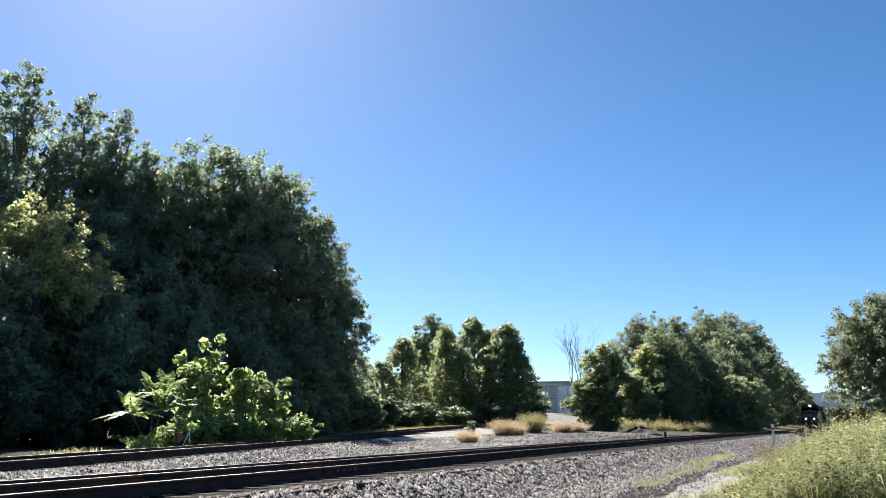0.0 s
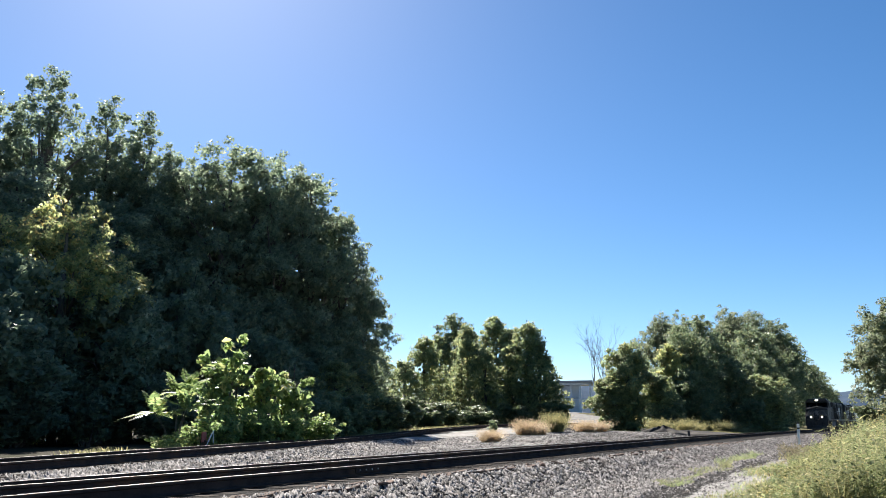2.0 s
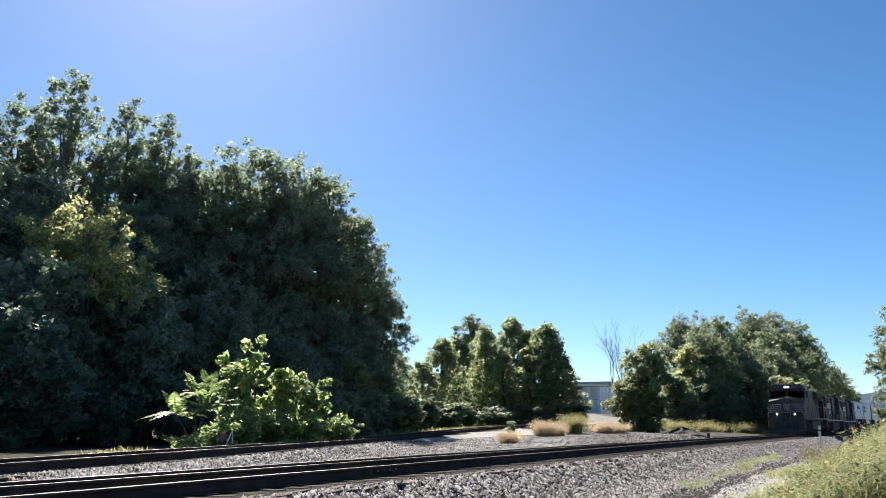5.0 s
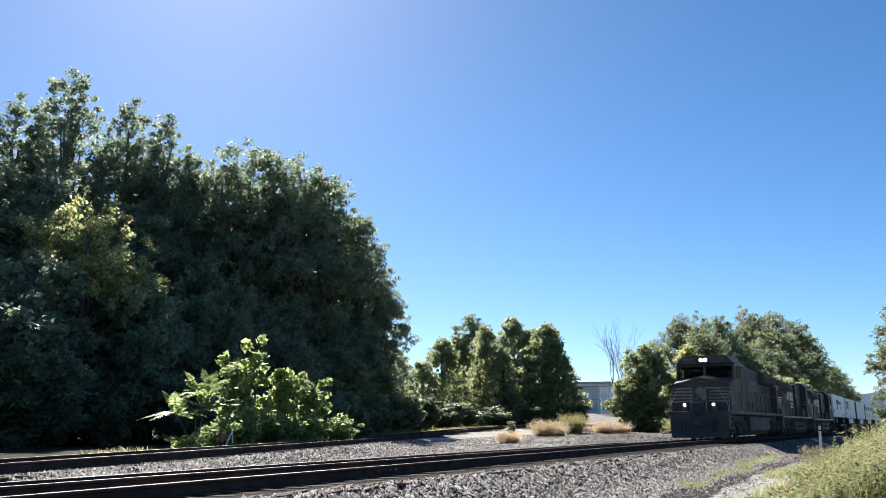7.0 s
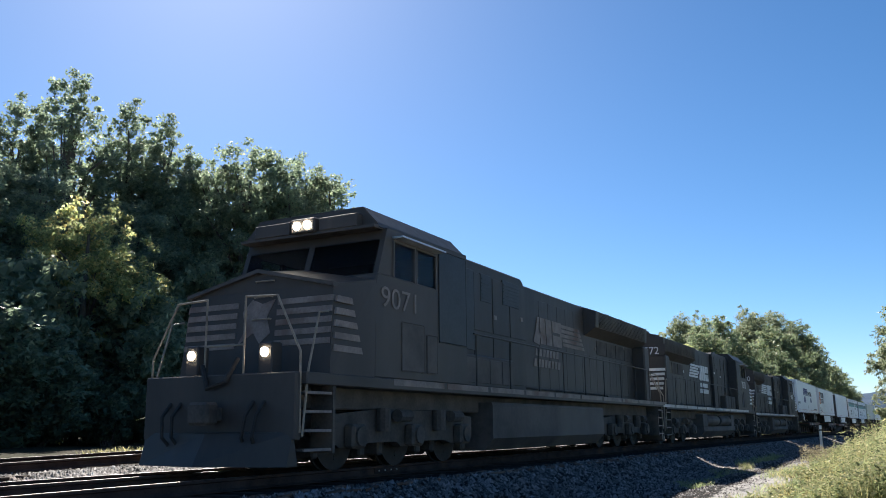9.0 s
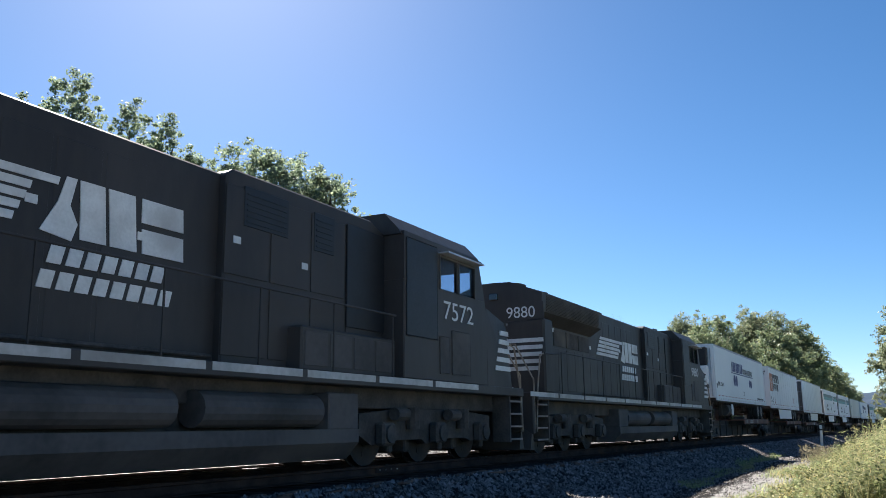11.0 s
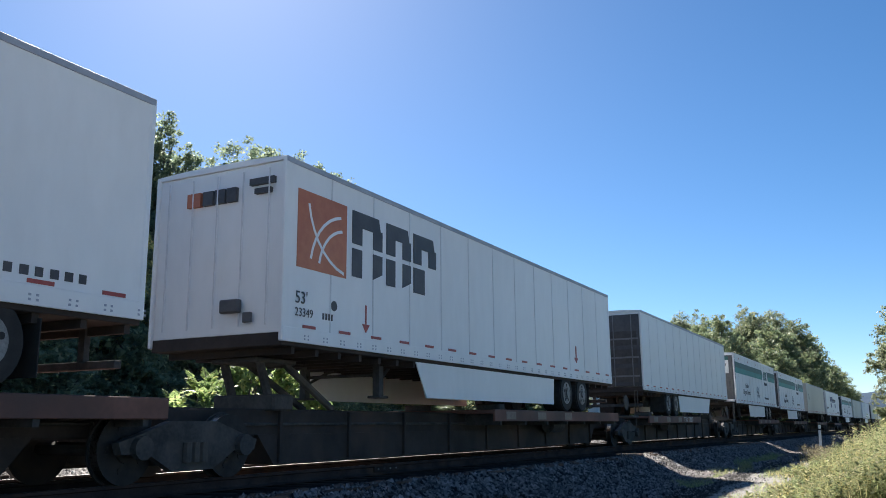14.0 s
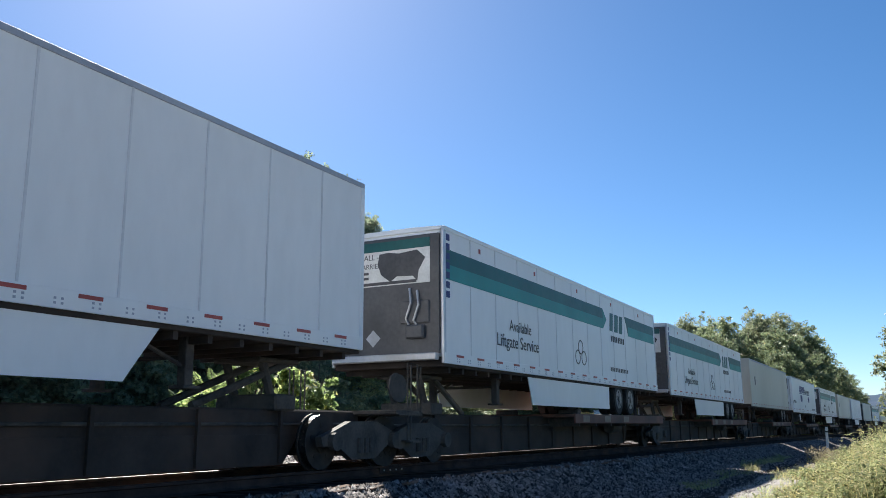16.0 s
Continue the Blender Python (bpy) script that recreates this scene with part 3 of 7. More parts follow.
    cast(u, ((38.0, 41.0, 60, 1.0, 1.0), (31.5, 43.0, 150, 1.1, 1.1), (26.0, 45.5, 240, 1.1, 1.0), (50.5, 39.8, 330, 0.9, 0.8), (21.0, 47.0, 100, 1.2, 1.1), (56.0, 40.6, 200, 0.85, 0.68),
             (48.0, 44.5, 10, 1.1, 1.3), (24.0, 42.5, 190, 1.1, 0.9), (18.5, 44.0, 70, 1.2, 0.95), (29.0, 40.5, 310, 1.0, 0.8), (14.5, 45.0, 160, 1.3, 1.0), (55.0, 44.0, 280, 1.0, 1.15), (62.0, 41.5, 20, 1.0, 0.9), (60.0, 44.5, 110, 1.2, 1.2), (65.5, 43.0, 230, 1.1, 1.15), (57.5, 47.0, 320, 1.3, 1.4), (68.0, 43.5, 60, 0.9, 0.8),
             (30, 63, 40, 1.6, 1.0), (37, 67, 140, 1.6, 1.0), (45, 67, 250, 1.6, 1.0), (53, 62, 10, 1.6, 1.0), (23, 65, 90, 1.6, 1.0), (62, 56, 300, 1.4, 1.0)))
    # the row of young trees beyond the siding's bend
    lab = "rounded green tree turning yellow, behind the siding"
    d = tree(lab, 15.8, 6.2, 0.0, LEAF_SYC, 21, 115.2, 47.9, clumps=700, per=30, leaf=0.29, profile="cone", clump_r=0.6, spires=5, inner=0)
    e = tree(lab, 14.0, 6.5, 0.0, LEAF_SYC, 22, 110.4, 41.0, clumps=700, per=30, leaf=0.29, profile="cone", clump_r=0.6, spires=4, inner=0)
    cast(e, ((107.2, 48.4, 160, 0.72, 0.98), (102.4, 52.8, 40, 0.8, 0.86), (109.5, 39.2, 250, 0.62, 0.78), (118.5, 58.2, 300, 0.9, 0.98), (96.0, 52.3, 110, 0.7, 0.60), (87.0, 51.0, 200, 0.7, 0.66), (74.5, 45.0, 20, 0.66, 0.5), (57.5, 37.5, 40, 0.55, 0.42), (113.4, 44.6, 330, 0.8, 0.98)))
    cast(d, ((105.6, 45.4, 60, 0.65, 0.66), (64.5, 39.5, 90, 0.55, 0.40), (81.0, 48.6, 140, 0.6, 0.5), (115.8, 52.8, 230, 0.8, 0.9)))
    tree("dark green tree rising behind yellowing ones", 17.0, 4.8, 0.0, LEAF_MID, 23, 121.7, 57.2, clumps=460, per=36, leaf=0.29, clump_r=0.7, spires=9, inner=0)
    # the wood beside the line
    rl = "broad olive-green tree with fine leaves beside the railway line"
    r = tree("large olive-green willow-like tree beyond the weeds", 12.9, 6.2, 0.0, LEAF_OLIVE, 41, 92, -4.9, clumps=1250, leaf=0.19, per=54, clump_r=0.62, spires=24, spire_h=0.06, inner=0.75)
    w = tree(rl, 21.9, 9.6, 0.02, LEAF_OLIVE, 31, 171.0, 21.0, clumps=1250, per=42, leaf=0.27, clump_r=0.9, spires=34, spire_h=0.07, inner=0.6)
    again(w, 126.5, 25.0, 120, 0.62, 0.74)
    g = tree("dense dark green tree beside the railway line", 17.0, 6.4, 0.02, LEAF_MID, 32, 176.5, 15.2, clumps=700, leaf=0.31, per=32, clump_r=0.75, spires=16, inner=0.5)
    g.scale = (1.0, 1.0, 1.14)
    cast(g, ((110.3, 18.6, 60, 0.85, 0.70), (114.5, 15.6, 160, 0.62, 0.55), (103.0, 18.6, 250, 0.66, 0.58), (130, 14.2, 10, 0.72, 0.58), (205, 16.0, 330, 1.1, 1.0), (240, 13.4, 200, 0.95, 0.80), (300, 12.6, 90, 1.0, 0.60), (280, 19.0, 30, 1.2, 1.05), (400, 20, 300, 1.5, 1.2), (148, 15.5, 200, 1.0, 0.82), (98.0, 17.6, 40, 0.45, 0.34)))
    s1 = tree("young leafy green tree in the sun beside dark ones", 9.4, 3.3, 0.0, LEAF_SYC, 33, 89.4, 22.0, clumps=520, leaf=0.22, per=36, clump_r=0.5, spires=12, spire_h=0.08, inner=0.4)
    cast(s1, ((88.0, 23.8, 100, 0.8, 0.6), (92.6, 20.0, 210, 0.8, 0.66), (118.5, 12.9, 60, 1.15, 0.80), (122.5, 12.2, 170, 1.2, 0.82), (127, 11.9, 300, 1.1, 0.62)))
    tree("small tree with leaves turned orange-yellow", 9.8, 2.5, 0.1, LEAF_WARM, 34, 100.5, 20.0, clumps=260, leaf=0.22, per=40, clump_r=0.5)


# ---- low growth, stones and small things beside the line ----
def make_bush(name, label, h, r, mat, seed, clumps=60, per=60, leaf=0.2, clump_r=0.35, category="bush", tri=False):
    rnd = np.random.default_rng(seed)
    stems = [(rnd.uniform(-0.35, 0.35) * r, rnd.uniform(-0.35, 0.35) * r, rnd.uniform(0, 6.28), rnd.uniform(0.2, 1.0), rnd.uniform(0.55, 1.0)) for _ in range(16)]

    def env(g):
        bx, by, a, o, t = stems[int(g.integers(len(stems)))]
        u = g.uniform(0.12, 1)
        return (bx + r * o * u * math.cos(a) + g.normal() * 0.12 * r, by + r * o * u * math.sin(a) + g.normal() * 0.12 * r, h * t * u * (1 - 0.25 * o * o) + 0.05 * h)

    q, cen = leaves(clumps, per, leaf, env, rnd, clump_r, flat=0.5, tri=tri)
    root = thing(name, label, category)
    for bx, by, a, o, t in stems[:8]:
        e = Vector((bx + r * o * math.cos(a), by + r * o * math.sin(a), h * t * (1 - 0.25 * o * o)))
        s = Vector((bx * 0.3, by * 0.3, -0.1))
        part("stem", tube([s, s.lerp(e, 0.5) + Vector((0, 0, 0.1 * h)), e], 0.012 * h, 5, 0.004 * h), BARK, root)
    piece("foliage", quads_mesh("foliage", q, mat), root)
    return root


def make_sumac(label, seed=5, stems=3):
    """Star-like heads of long feathery leaves that arch from a few stems."""
    rnd = random.Random(seed)
    root = thing("sumac", label, "bush")
    quads = []
    for k in range(stems):
        a = k * 2.3 + rnd.uniform(-0.4, 0.4)
        top = Vector((0.75 * math.cos(a), 0.75 * math.sin(a), rnd.uniform(1.5, 2.6)))
        bm = add_tube(bmesh.new(), [(0, 0, -0.1), top * 0.5 + Vector((0, 0, 0.15)), top], 0.03, 6, 0.012)
        part("stem", bm, BARK, root)
        for f in range(13):
            b = f * 2.4 + rnd.uniform(-0.3, 0.3)
            up = radians(rnd.uniform(5, 75))
            ln = rnd.uniform(1.0, 1.45)
            out = Vector((math.cos(b), math.sin(b), 0))
            side = Vector((-math.sin(b), math.cos(b), 0))
            last = top.copy()
            for i in range(14):
                u = (i + 1) / 14
                p = top + out * ln * u * math.cos(up) + Vector((0, 0, ln * (u * math.sin(up) - 0.32 * u * u)))
                ax = (p - last).normalized()
                last = p.copy()
                w = 0.24 * math.sin(math.pi * min(1, 0.2 + 0.8 * u)) + 0.04
                for s in (-1, 1):
                    v = (side * s + ax * 0.55 + Vector((0, 0, rnd.uniform(-0.45, 0.0)))).normalized() * w
                    n = ax * 0.05
                    quads.append([p, p + v * 0.45 + n, p + v, p + v * 0.45 - n])
    piece("foliage", quads_mesh("foliage", np.array([[tuple(c) for c in q] for q in quads]), LEAF_LIGHT), root)
    return root


def blade_field(pts, height, width, rnd, spread=0.35, curve=0.4, parts=2):
    """Grass blades: bent strips of quads rising from points (n, 3)."""
    n = len(pts)
    a = rnd.uniform(0, 2 * math.pi, n)
    d = np.stack([np.cos(a), np.sin(a), np.zeros(n)], 1)
    sd = np.stack([-np.sin(a), np.cos(a), np.zeros(n)], 1)
    hh = (height if np.ndim(height) else np.full(n, height)) * rnd.uniform(0.55, 1.2, n)
    lean = spread * rnd.uniform(0.2, 1, n)
    out = []
    prev = pts
    for k in range(1, parts + 1):
        u = k / parts
        p = pts + d * (hh * lean * (u + curve * u * u))[:, None] + np.stack([np.zeros(n), np.zeros(n), hh * (u - 0.25 * curve * u * u)], 1)
        w0, w1 = width * (1 - (u - 1 / parts) * 0.8), width * (1 - u * 0.85)
        out.append(np.stack([prev - sd * w0, prev + sd * w0, p + sd * w1, p - sd * w1], 1))
        prev = p
    return np.concatenate(out), prev


def make_tussock(label, h, r, mat, seed, n=900, width=0.012):
    rnd = np.random.default_rng(seed)
    a, q = rnd.uniform(0, 6.28, n), rnd.uniform(0, 1, n) ** 0.6
    pts = np.stack([np.cos(a) * r * 0.6 * q, np.sin(a) * r * 0.6 * q, np.zeros(n) - 0.03], 1)
    quads, tips = blade_field(pts, h * (1.05 - 0.45 * q), width, rnd, 0.75, 0.6, 3)
    fuzz = tips[rnd.integers(0, n, n * 3)] + rnd.normal(size=(n * 3, 3)) * np.array([0.12, 0.12, 0.10]) * h
    f2, _ = blade_field(fuzz, 0.10 * h, width * 0.7, rnd, 0.8, 0.3, 1)
    root = thing("grass_tussock", label, "grass", group="grass tussocks on the ballast")
    piece("blade_mass", quads_mesh("blade_mass", np.concatenate([quads, f2]), mat), root)
    return root


def scatter_stones(name, label, boxes, seed):
    """Angular ballast stones, loose on the ground."""
    rnd = np.random.default_rng(seed)
    base = np.array([(1, 0, 0), (-1, 0, 0), (0, 1, 0), (0, -1, 0), (0, 0, 1), (0, 0, -1)], float)
    tri = np.array([(0, 2, 4), (2, 1, 4), (1, 3, 4), (3, 0, 4)])
    P, S = [], []
    for fx, lo, hi, n, s0, s1 in boxes:
        x = fx(rnd, n)
        y = lo(x) + (hi(x) - lo(x)) * rnd.uniform(0, 1, n)
        P.append(np.stack([x, y, land(x, y)], 1))
        S.append(rnd.uniform(s0, s1, n))
    P, S = np.concatenate(P), np.concatenate(S)
    n = len(P)
    shape = base[None] * rnd.uniform(0.55, 1.25, (n, 6, 1)) + rnd.normal(size=(n, 6, 3)) * 0.22
    shape[:, :4, 2] -= 0.35
    shape[:, :, 2] *= rnd.uniform(0.55, 0.9, (n, 1))
    a = rnd.uniform(0, 6.28, n)
    c, s = np.cos(a)[:, None], np.sin(a)[:, None]
    v = np.stack([shape[:, :, 0] * c - shape[:, :, 1] * s, shape[:, :, 0] * s + shape[:, :, 1] * c, shape[:, :, 2]], -1) * S[:, None, None]
    v += (P + np.stack([np.zeros(n), np.zeros(n), S * 0.25], 1))[:, None]
    idx = (np.arange(n)[:, None, None] * 6 + tri[None]).reshape(-1, 3)
    me = bpy.data.meshes.new(name)
    me.vertices.add(n * 6)
    me.vertices.foreach_set("co", v.astype(np.float32).ravel())
    me.loops.add(idx.size)
    me.loops.foreach_set("vertex_index", idx.astype(np.int32).ravel())
    me.polygons.add(len(idx))
    me.polygons.foreach_set("loop_start", np.arange(0, idx.size, 3, dtype=np.int32))
    me.polygons.foreach_set("loop_total", np.full(len(idx), 3, dtype=np.int32))
    me.materials.append(STONE)
    me.update()
    tagged(new(name, me), label, "gravel", kind="stuff")


def make_ballast():
    near = lambda g, n: 5 + 85 * g.uniform(0, 1, n) ** 1.9
    far = lambda g, n: 5 + 85 * g.uniform(0, 1, n) ** 1.3
    scatter_stones("ballast_stones", "grey angular ballast stones on the shoulder", [
        (near, lambda x: track_y(x) - 5.0, lambda x: track_y(x) - shoulder(x) + 0.03, 76000, 0.024, 0.056),
        (near, lambda x: track_y(x) - 6.1, lambda x: track_y(x) - 4.4, 13000, 0.010, 0.032)], 61)
    scatter_stones("siding_stones", "pale grey ballast stones between the two tracks", [
        (far, lambda x: track_y(x) + 2.6, lambda x: np.minimum(siding_y(x) - 1.5, track_y(x) + 16), 46000, 0.033, 0.072),
        (far, lambda x: siding_y(x) + 1.5, lambda x: siding_y(x) + 3.4, 9000, 0.025, 0.055),
        (lambda g, n: g.uniform(3, 15, n), lambda x: track_y(x) + 2.55, lambda x: track_y(x) + 4.6, 5000, 0.025, 0.05),
        (lambda g, n: g.uniform(2, 40, n), lambda x: track_y(x) - 0.66, lambda x: track_y(x) + 0.66, 9000, 0.02, 0.045)], 62)


def make_weeds():
    rnd = np.random.default_rng(71)

    def spots(n, x0, x1, power, lo, hi):
        x = x0 + (x1 - x0) * rnd.uniform(0, 1, n) ** power
        y = lo(x) + (hi(x) - lo(x)) * rnd.uniform(0, 1, n)
        return np.stack([x, y, land(x, y)], 1)

    edge = lambda x: 1.05 + 0.082 * x - 0.00092 * x * x + 0.25 * np.sin(x * 0.55) + 0.18 * np.sin(x * 1.7)
    # tall mixed weeds on the bank
    p = spots(5000, 12.5, 75, 1.7, lambda x: -4.0 - 0.12 * x, edge)
    clump = 0.78 + 0.42 * np.sin(p[:, 0] * 0.9 + 1) * np.cos(p[:, 1] * 1.3) + 0.22 * np.sin(p[:, 0] * 2.7 + p[:, 1])
    tall = (0.18 + 0.9 * smooth_step(0.3, 2.6, edge(p[:, 0]) - p[:, 1])) * np.clip(clump, 0.35, 1.15)
    q1, _ = blade_field(p, tall, 0.010, rnd, 0.45, 0.5, 3)
    tagged(new("weeds", quads_mesh("weeds", q1, LEAF_WEED)), "tall green weeds on the bank beside the line", "weeds", kind="stuff")
    p = spots(9000, 12.5, 75, 1.7, lambda x: edge(x) - 1.9, lambda x: edge(x) + 0.2)
    t2 = (0.16 + 0.75 * smooth_step(0.3, 2.6, edge(p[:, 0]) - p[:, 1])) * rnd.uniform(0.6, 1.1, len(p))
    q2, tips = blade_field(p, t2, 0.008, rnd, 0.5, 0.6, 3)
    tagged(new("dry_grass", quads_mesh("dry_grass", q2, LEAF_STRAW)), "yellowing grass among the weeds", "grass", kind="stuff")
    # leafy stems
    p = spots(7600, 12.5, 70, 1.6, lambda x: -3.0 - 0.1 * x, lambda x: edge(x) - 0.15)
    hs = (0.2 + 0.95 * smooth_step(0.3, 2.6, edge(p[:, 0]) - p[:, 1])) * rnd.uniform(0.6, 1.15, len(p)) * (1 + 0.22 * np.sin(p[:, 0] * 1.6) * np.sin(p[:, 1] * 1.9 + 1))
    stem, tip = blade_field(p, hs, 0.006, rnd, 0.2, 0.2, 3)
    n = len(p)
    rep = 21
    u = rnd.uniform(0.15, 1, (n, rep))
    c = p[:, None] + (tip - p)[:, None] * u[..., None]
    c = c.reshape(-1, 3)
    m = len(c)
    a = rnd.uniform(0, 6.28, m)
    ln = rnd.uniform(0.04, 0.115, m)
    d = np.stack([np.cos(a) * ln, np.sin(a) * ln, rnd.uniform(-0.5, 0.6, m) * ln], 1)
    s = np.stack([-np.sin(a), np.cos(a), np.zeros(m)], 1) * (ln * 0.26)[:, None]
    lv = np.stack([c, c + d * 0.5 + s, c + d, c + d * 0.5 - s], 1)
    tagged(new("leafy_weeds", quads_mesh("leafy_weeds", np.concatenate([stem, lv]), LEAF_WEED)), "leafy green stems in the weed bank", "weeds", kind="stuff")
    # goldenrod plumes
    k = rnd.choice(n, 560, replace=False)
    top = tip[k]
    rep = 45
    off = rnd.normal(size=(len(k), rep, 3)) * np.array([0.05, 0.05, 0.05])
    off[..., 2] += rnd.uniform(-0.12, 0.06, (len(k), rep))
    c = (top[:, None] + off).reshape(-1, 3)
    m = len(c)
    w = rnd.normal(size=(m, 3)) * 0.006
    v = rnd.normal(size=(m, 3)) * 0.006
    tagged(new("goldenrod", quads_mesh("goldenrod", np.stack([c - w, c - v, c + w, c + v], 1), FLOWER)), "goldenrod flower plumes, dull yellow", "flowers", kind="stuff")
    # seed heads on thin stems near the marker post
    p = spots(70, 31, 42, 1.0, lambda x: edge(x) - 0.5, lambda x: edge(x) + 0.15)
    stem, tip = blade_field(p, 0.38, 0.006, rnd, 0.35, 0.3, 3)
    c = (tip[:, None] + rnd.normal(size=(len(p), 16, 3)) * np.array([0.05, 0.05, 0.07])).reshape(-1, 3)
    w, v = rnd.normal(size=(len(c), 3)) * 0.016, rnd.normal(size=(len(c), 3)) * 0.016
    tagged(new("seed_heads", quads_mesh("seed_heads", np.concatenate([stem, np.stack([c - w, c - v, c + w, c + v], 1)]), SEED)), "khaki seed heads on thin stems beside the marker post", "weeds", kind="stuff")
    # thin grass at the gravel's edge, and tufts beside the siding
    p = np.concatenate([spots(2600, 18, 39, 1.2, lambda x: 3.45 + 0.016 * x + 0.2 * np.sin(x * 0.9), lambda x: 3.95 + 0.018 * x + 0.3 * np.sin(x * 1.3)),
                        spots(700, 15, 30, 1.2, edge, lambda x: edge(x) + 0.5)])
    q, _ = blade_field(p, 0.10 + 0.16 * smooth_step(22, 30, p[:, 0]) * (0.5 + 0.5 * np.sin(p[:, 0] * 2.1)), 0.007, rnd, 0.7, 0.6, 2)
    tagged(new("verge_grass", quads_mesh("verge_grass", q, LEAF_WEED)), "thin yellow-green grass along the gravel track", "grass", kind="stuff")
    p = np.concatenate([spots(7000, 74, 135, 1.0, lambda x: track_y(x) + 3.1, lambda x: track_y(x) + 7.0), spots(300, 17.2, 20.4, 1, lambda x: siding_y(x) + 3.0, lambda x: siding_y(x) + 4.2),
                        spots(2600, 28, 85, 1.0, lambda x: siding_y(x) + 2.4, lambda x: siding_y(x) + 6.0)])
    q, _ = blade_field(p, 0.34, 0.025, rnd, 0.7, 0.6, 2)
    tagged(new("bank_grass", quads_mesh("bank_grass", q, LEAF_STRAW)), "sunlit rough grass beside the tracks", "grass", kind="stuff")


def make_bushes():
    lab = "sunlit bush with large bright green leaves beside the siding"
    place(make_bush("bush", lab, 4.9, 1.35, LEAF_LIGHT, 87, 92, 22, 0.34, 0.36), 29.6, 25.0)
    place(make_bush("bush", lab, 4.2, 1.2, LEAF_LIGHT, 82, 76, 22, 0.32, 0.36), 31.2, 24.3)
    place(make_bush("bush", lab, 3.9, 1.2, LEAF_LIGHT, 88, 72, 22, 0.30, 0.34), 33.2, 24.1)
    low = place(make_bush("bush", "low tangle of bright leafy growth beside the siding rail", 1.9, 1.25, LEAF_LIGHT, 86, 90, 34, 0.17, 0.3), 27.9, 23.6)
    for x, y, rz, k, kz in ((29.6, 23.3, 70, 1.0, 0.8), (31.6, 23.0, 150, 1.0, 0.75), (33.8, 23.2, 240, 0.9, 0.7), (26.2, 23.4, 300, 0.9, 0.7), (35.2, 24.6, 20, 0.9, 0.55), (24.2, 23.0, 200, 0.7, 0.4)):
        again(low, x, y, rz, k, kz)
    place(make_bush("seed_stalk", "tall pale seed stalks beside a leafy bush", 4.3, 0.4, SEED, 103, 40, 16, 0.1, 0.13, "plant"), 34.4, 25.0)
    place(make_bush("bush", "shaded green bush behind the siding track", 3.2, 1.6, LEAF_MID, 83, 110, 34, 0.20, 0.34), 37.5, 27.6)
    d = place(make_bush("bush", "dark green thicket at the foot of the trees", 3.8, 2.4, LEAF_MID, 84, 170, 56, 0.24, 0.42, tri=True), 41, 29.6)
    for x, y, rz, s, sz in ((45.0, 30.4, 80, 1.0, 0.9), (49, 32.0, 190, 0.9, 0.85), (57, 35.5, 20, 1.1, 0.8), (66, 38.5, 100, 1.3, 0.9), (76, 42, 100, 1.3, 1.0), (108, 37.4, 200, 1.3, 0.8), (104, 40.5, 60, 1.2, 0.8), (98, 42.5, 300, 1.3, 0.8), (90, 43.5, 20, 1.3, 0.8), (83, 43.0, 220, 1.3, 0.8),
                            (97, 16.3, 40, 1.2, 0.9), (109, 13.4, 140, 1.3, 1.1), (91, 18.6, 240, 1.0, 0.8), (121, 12.6, 300, 1.3, 1.2), (92, -1.6, 20, 1.3, 0.8), (84, -5.5, 110, 1.5, 0.9)):
        again(d, x, y, rz, s, sz)
    k = place(make_bush("bush", "dark shaded undergrowth beneath the tall trees", 4.2, 2.6, LEAF_DARK, 85, 150, 50, 0.24, 0.5, tri=True), 35, 39.5)
    for x, y, rz, s, sz in ((40, 37.5, 10, 1.2, 1.0), (31, 40, 100, 1.2, 1.0), (27, 40.5, 200, 1.2, 1.0), (23, 40, 290, 1.2, 1.0), (19, 40, 30, 1.2, 1.0), (15, 40, 150, 1.2, 1.0),
                            (34, 43.5, 60, 1.3, 1.4), (25.5, 44, 240, 1.3, 1.4), (20, 44.5, 330, 1.3, 1.4), (11, 40.5, 80, 1.3, 1.1), (37, 41, 10, 1.3, 1.2)):
        again(k, x, y, rz, s, sz)
    place(make_sumac("young sumac with long bright feathery leaves by the siding", 5, 4), 24.9, 23.4)
    s = place(make_sumac("small sumac shoot at the wood's edge", 8, 2), 35.6, 26.0, 40)
    s.scale = (0.6, 0.6, 0.8)
    for x, y, h, sd in ((35.5, 26.2, 1.3, 91), (37.8, 26.4, 0.8, 92)):
        place(make_bush("seedling", "thin leafy seedling beside the siding rail", h, 0.28, LEAF_LIGHT, sd, 9, 18, 0.16, 0.18, "plant"), x, y)
    place(make_bush("seedling", "small upright seedling on the ballast", 1.5, 0.36, LEAF_MID, 93, 22, 30, 0.13, 0.2, "plant"), 50.0, 20.9, 0, 1.1)
    t = make_tussock("fuzzy tan clump of dry grass on ballast", 0.8, 0.85, LEAF_TAN, 101, 1100)
    place(t, 46.5, 19.7)
    again(t, 57, 21.4, 60, 1.35, 1.5)
    again(t, 58.6, 21.2, 160, 1.1, 1.2)
    again(t, 64.5, 19.5, 200, 1.3, 1.25)
    again(t, 66.5, 19.0, 20, 1.2, 1.1)
    y = make_tussock("yellow-green clump of weeds on ballast", 1.0, 0.9, LEAF_STRAW, 102, 1100, 0.016)
    place(y, 62.0, 21.0, 0, 1.0, 1.5)
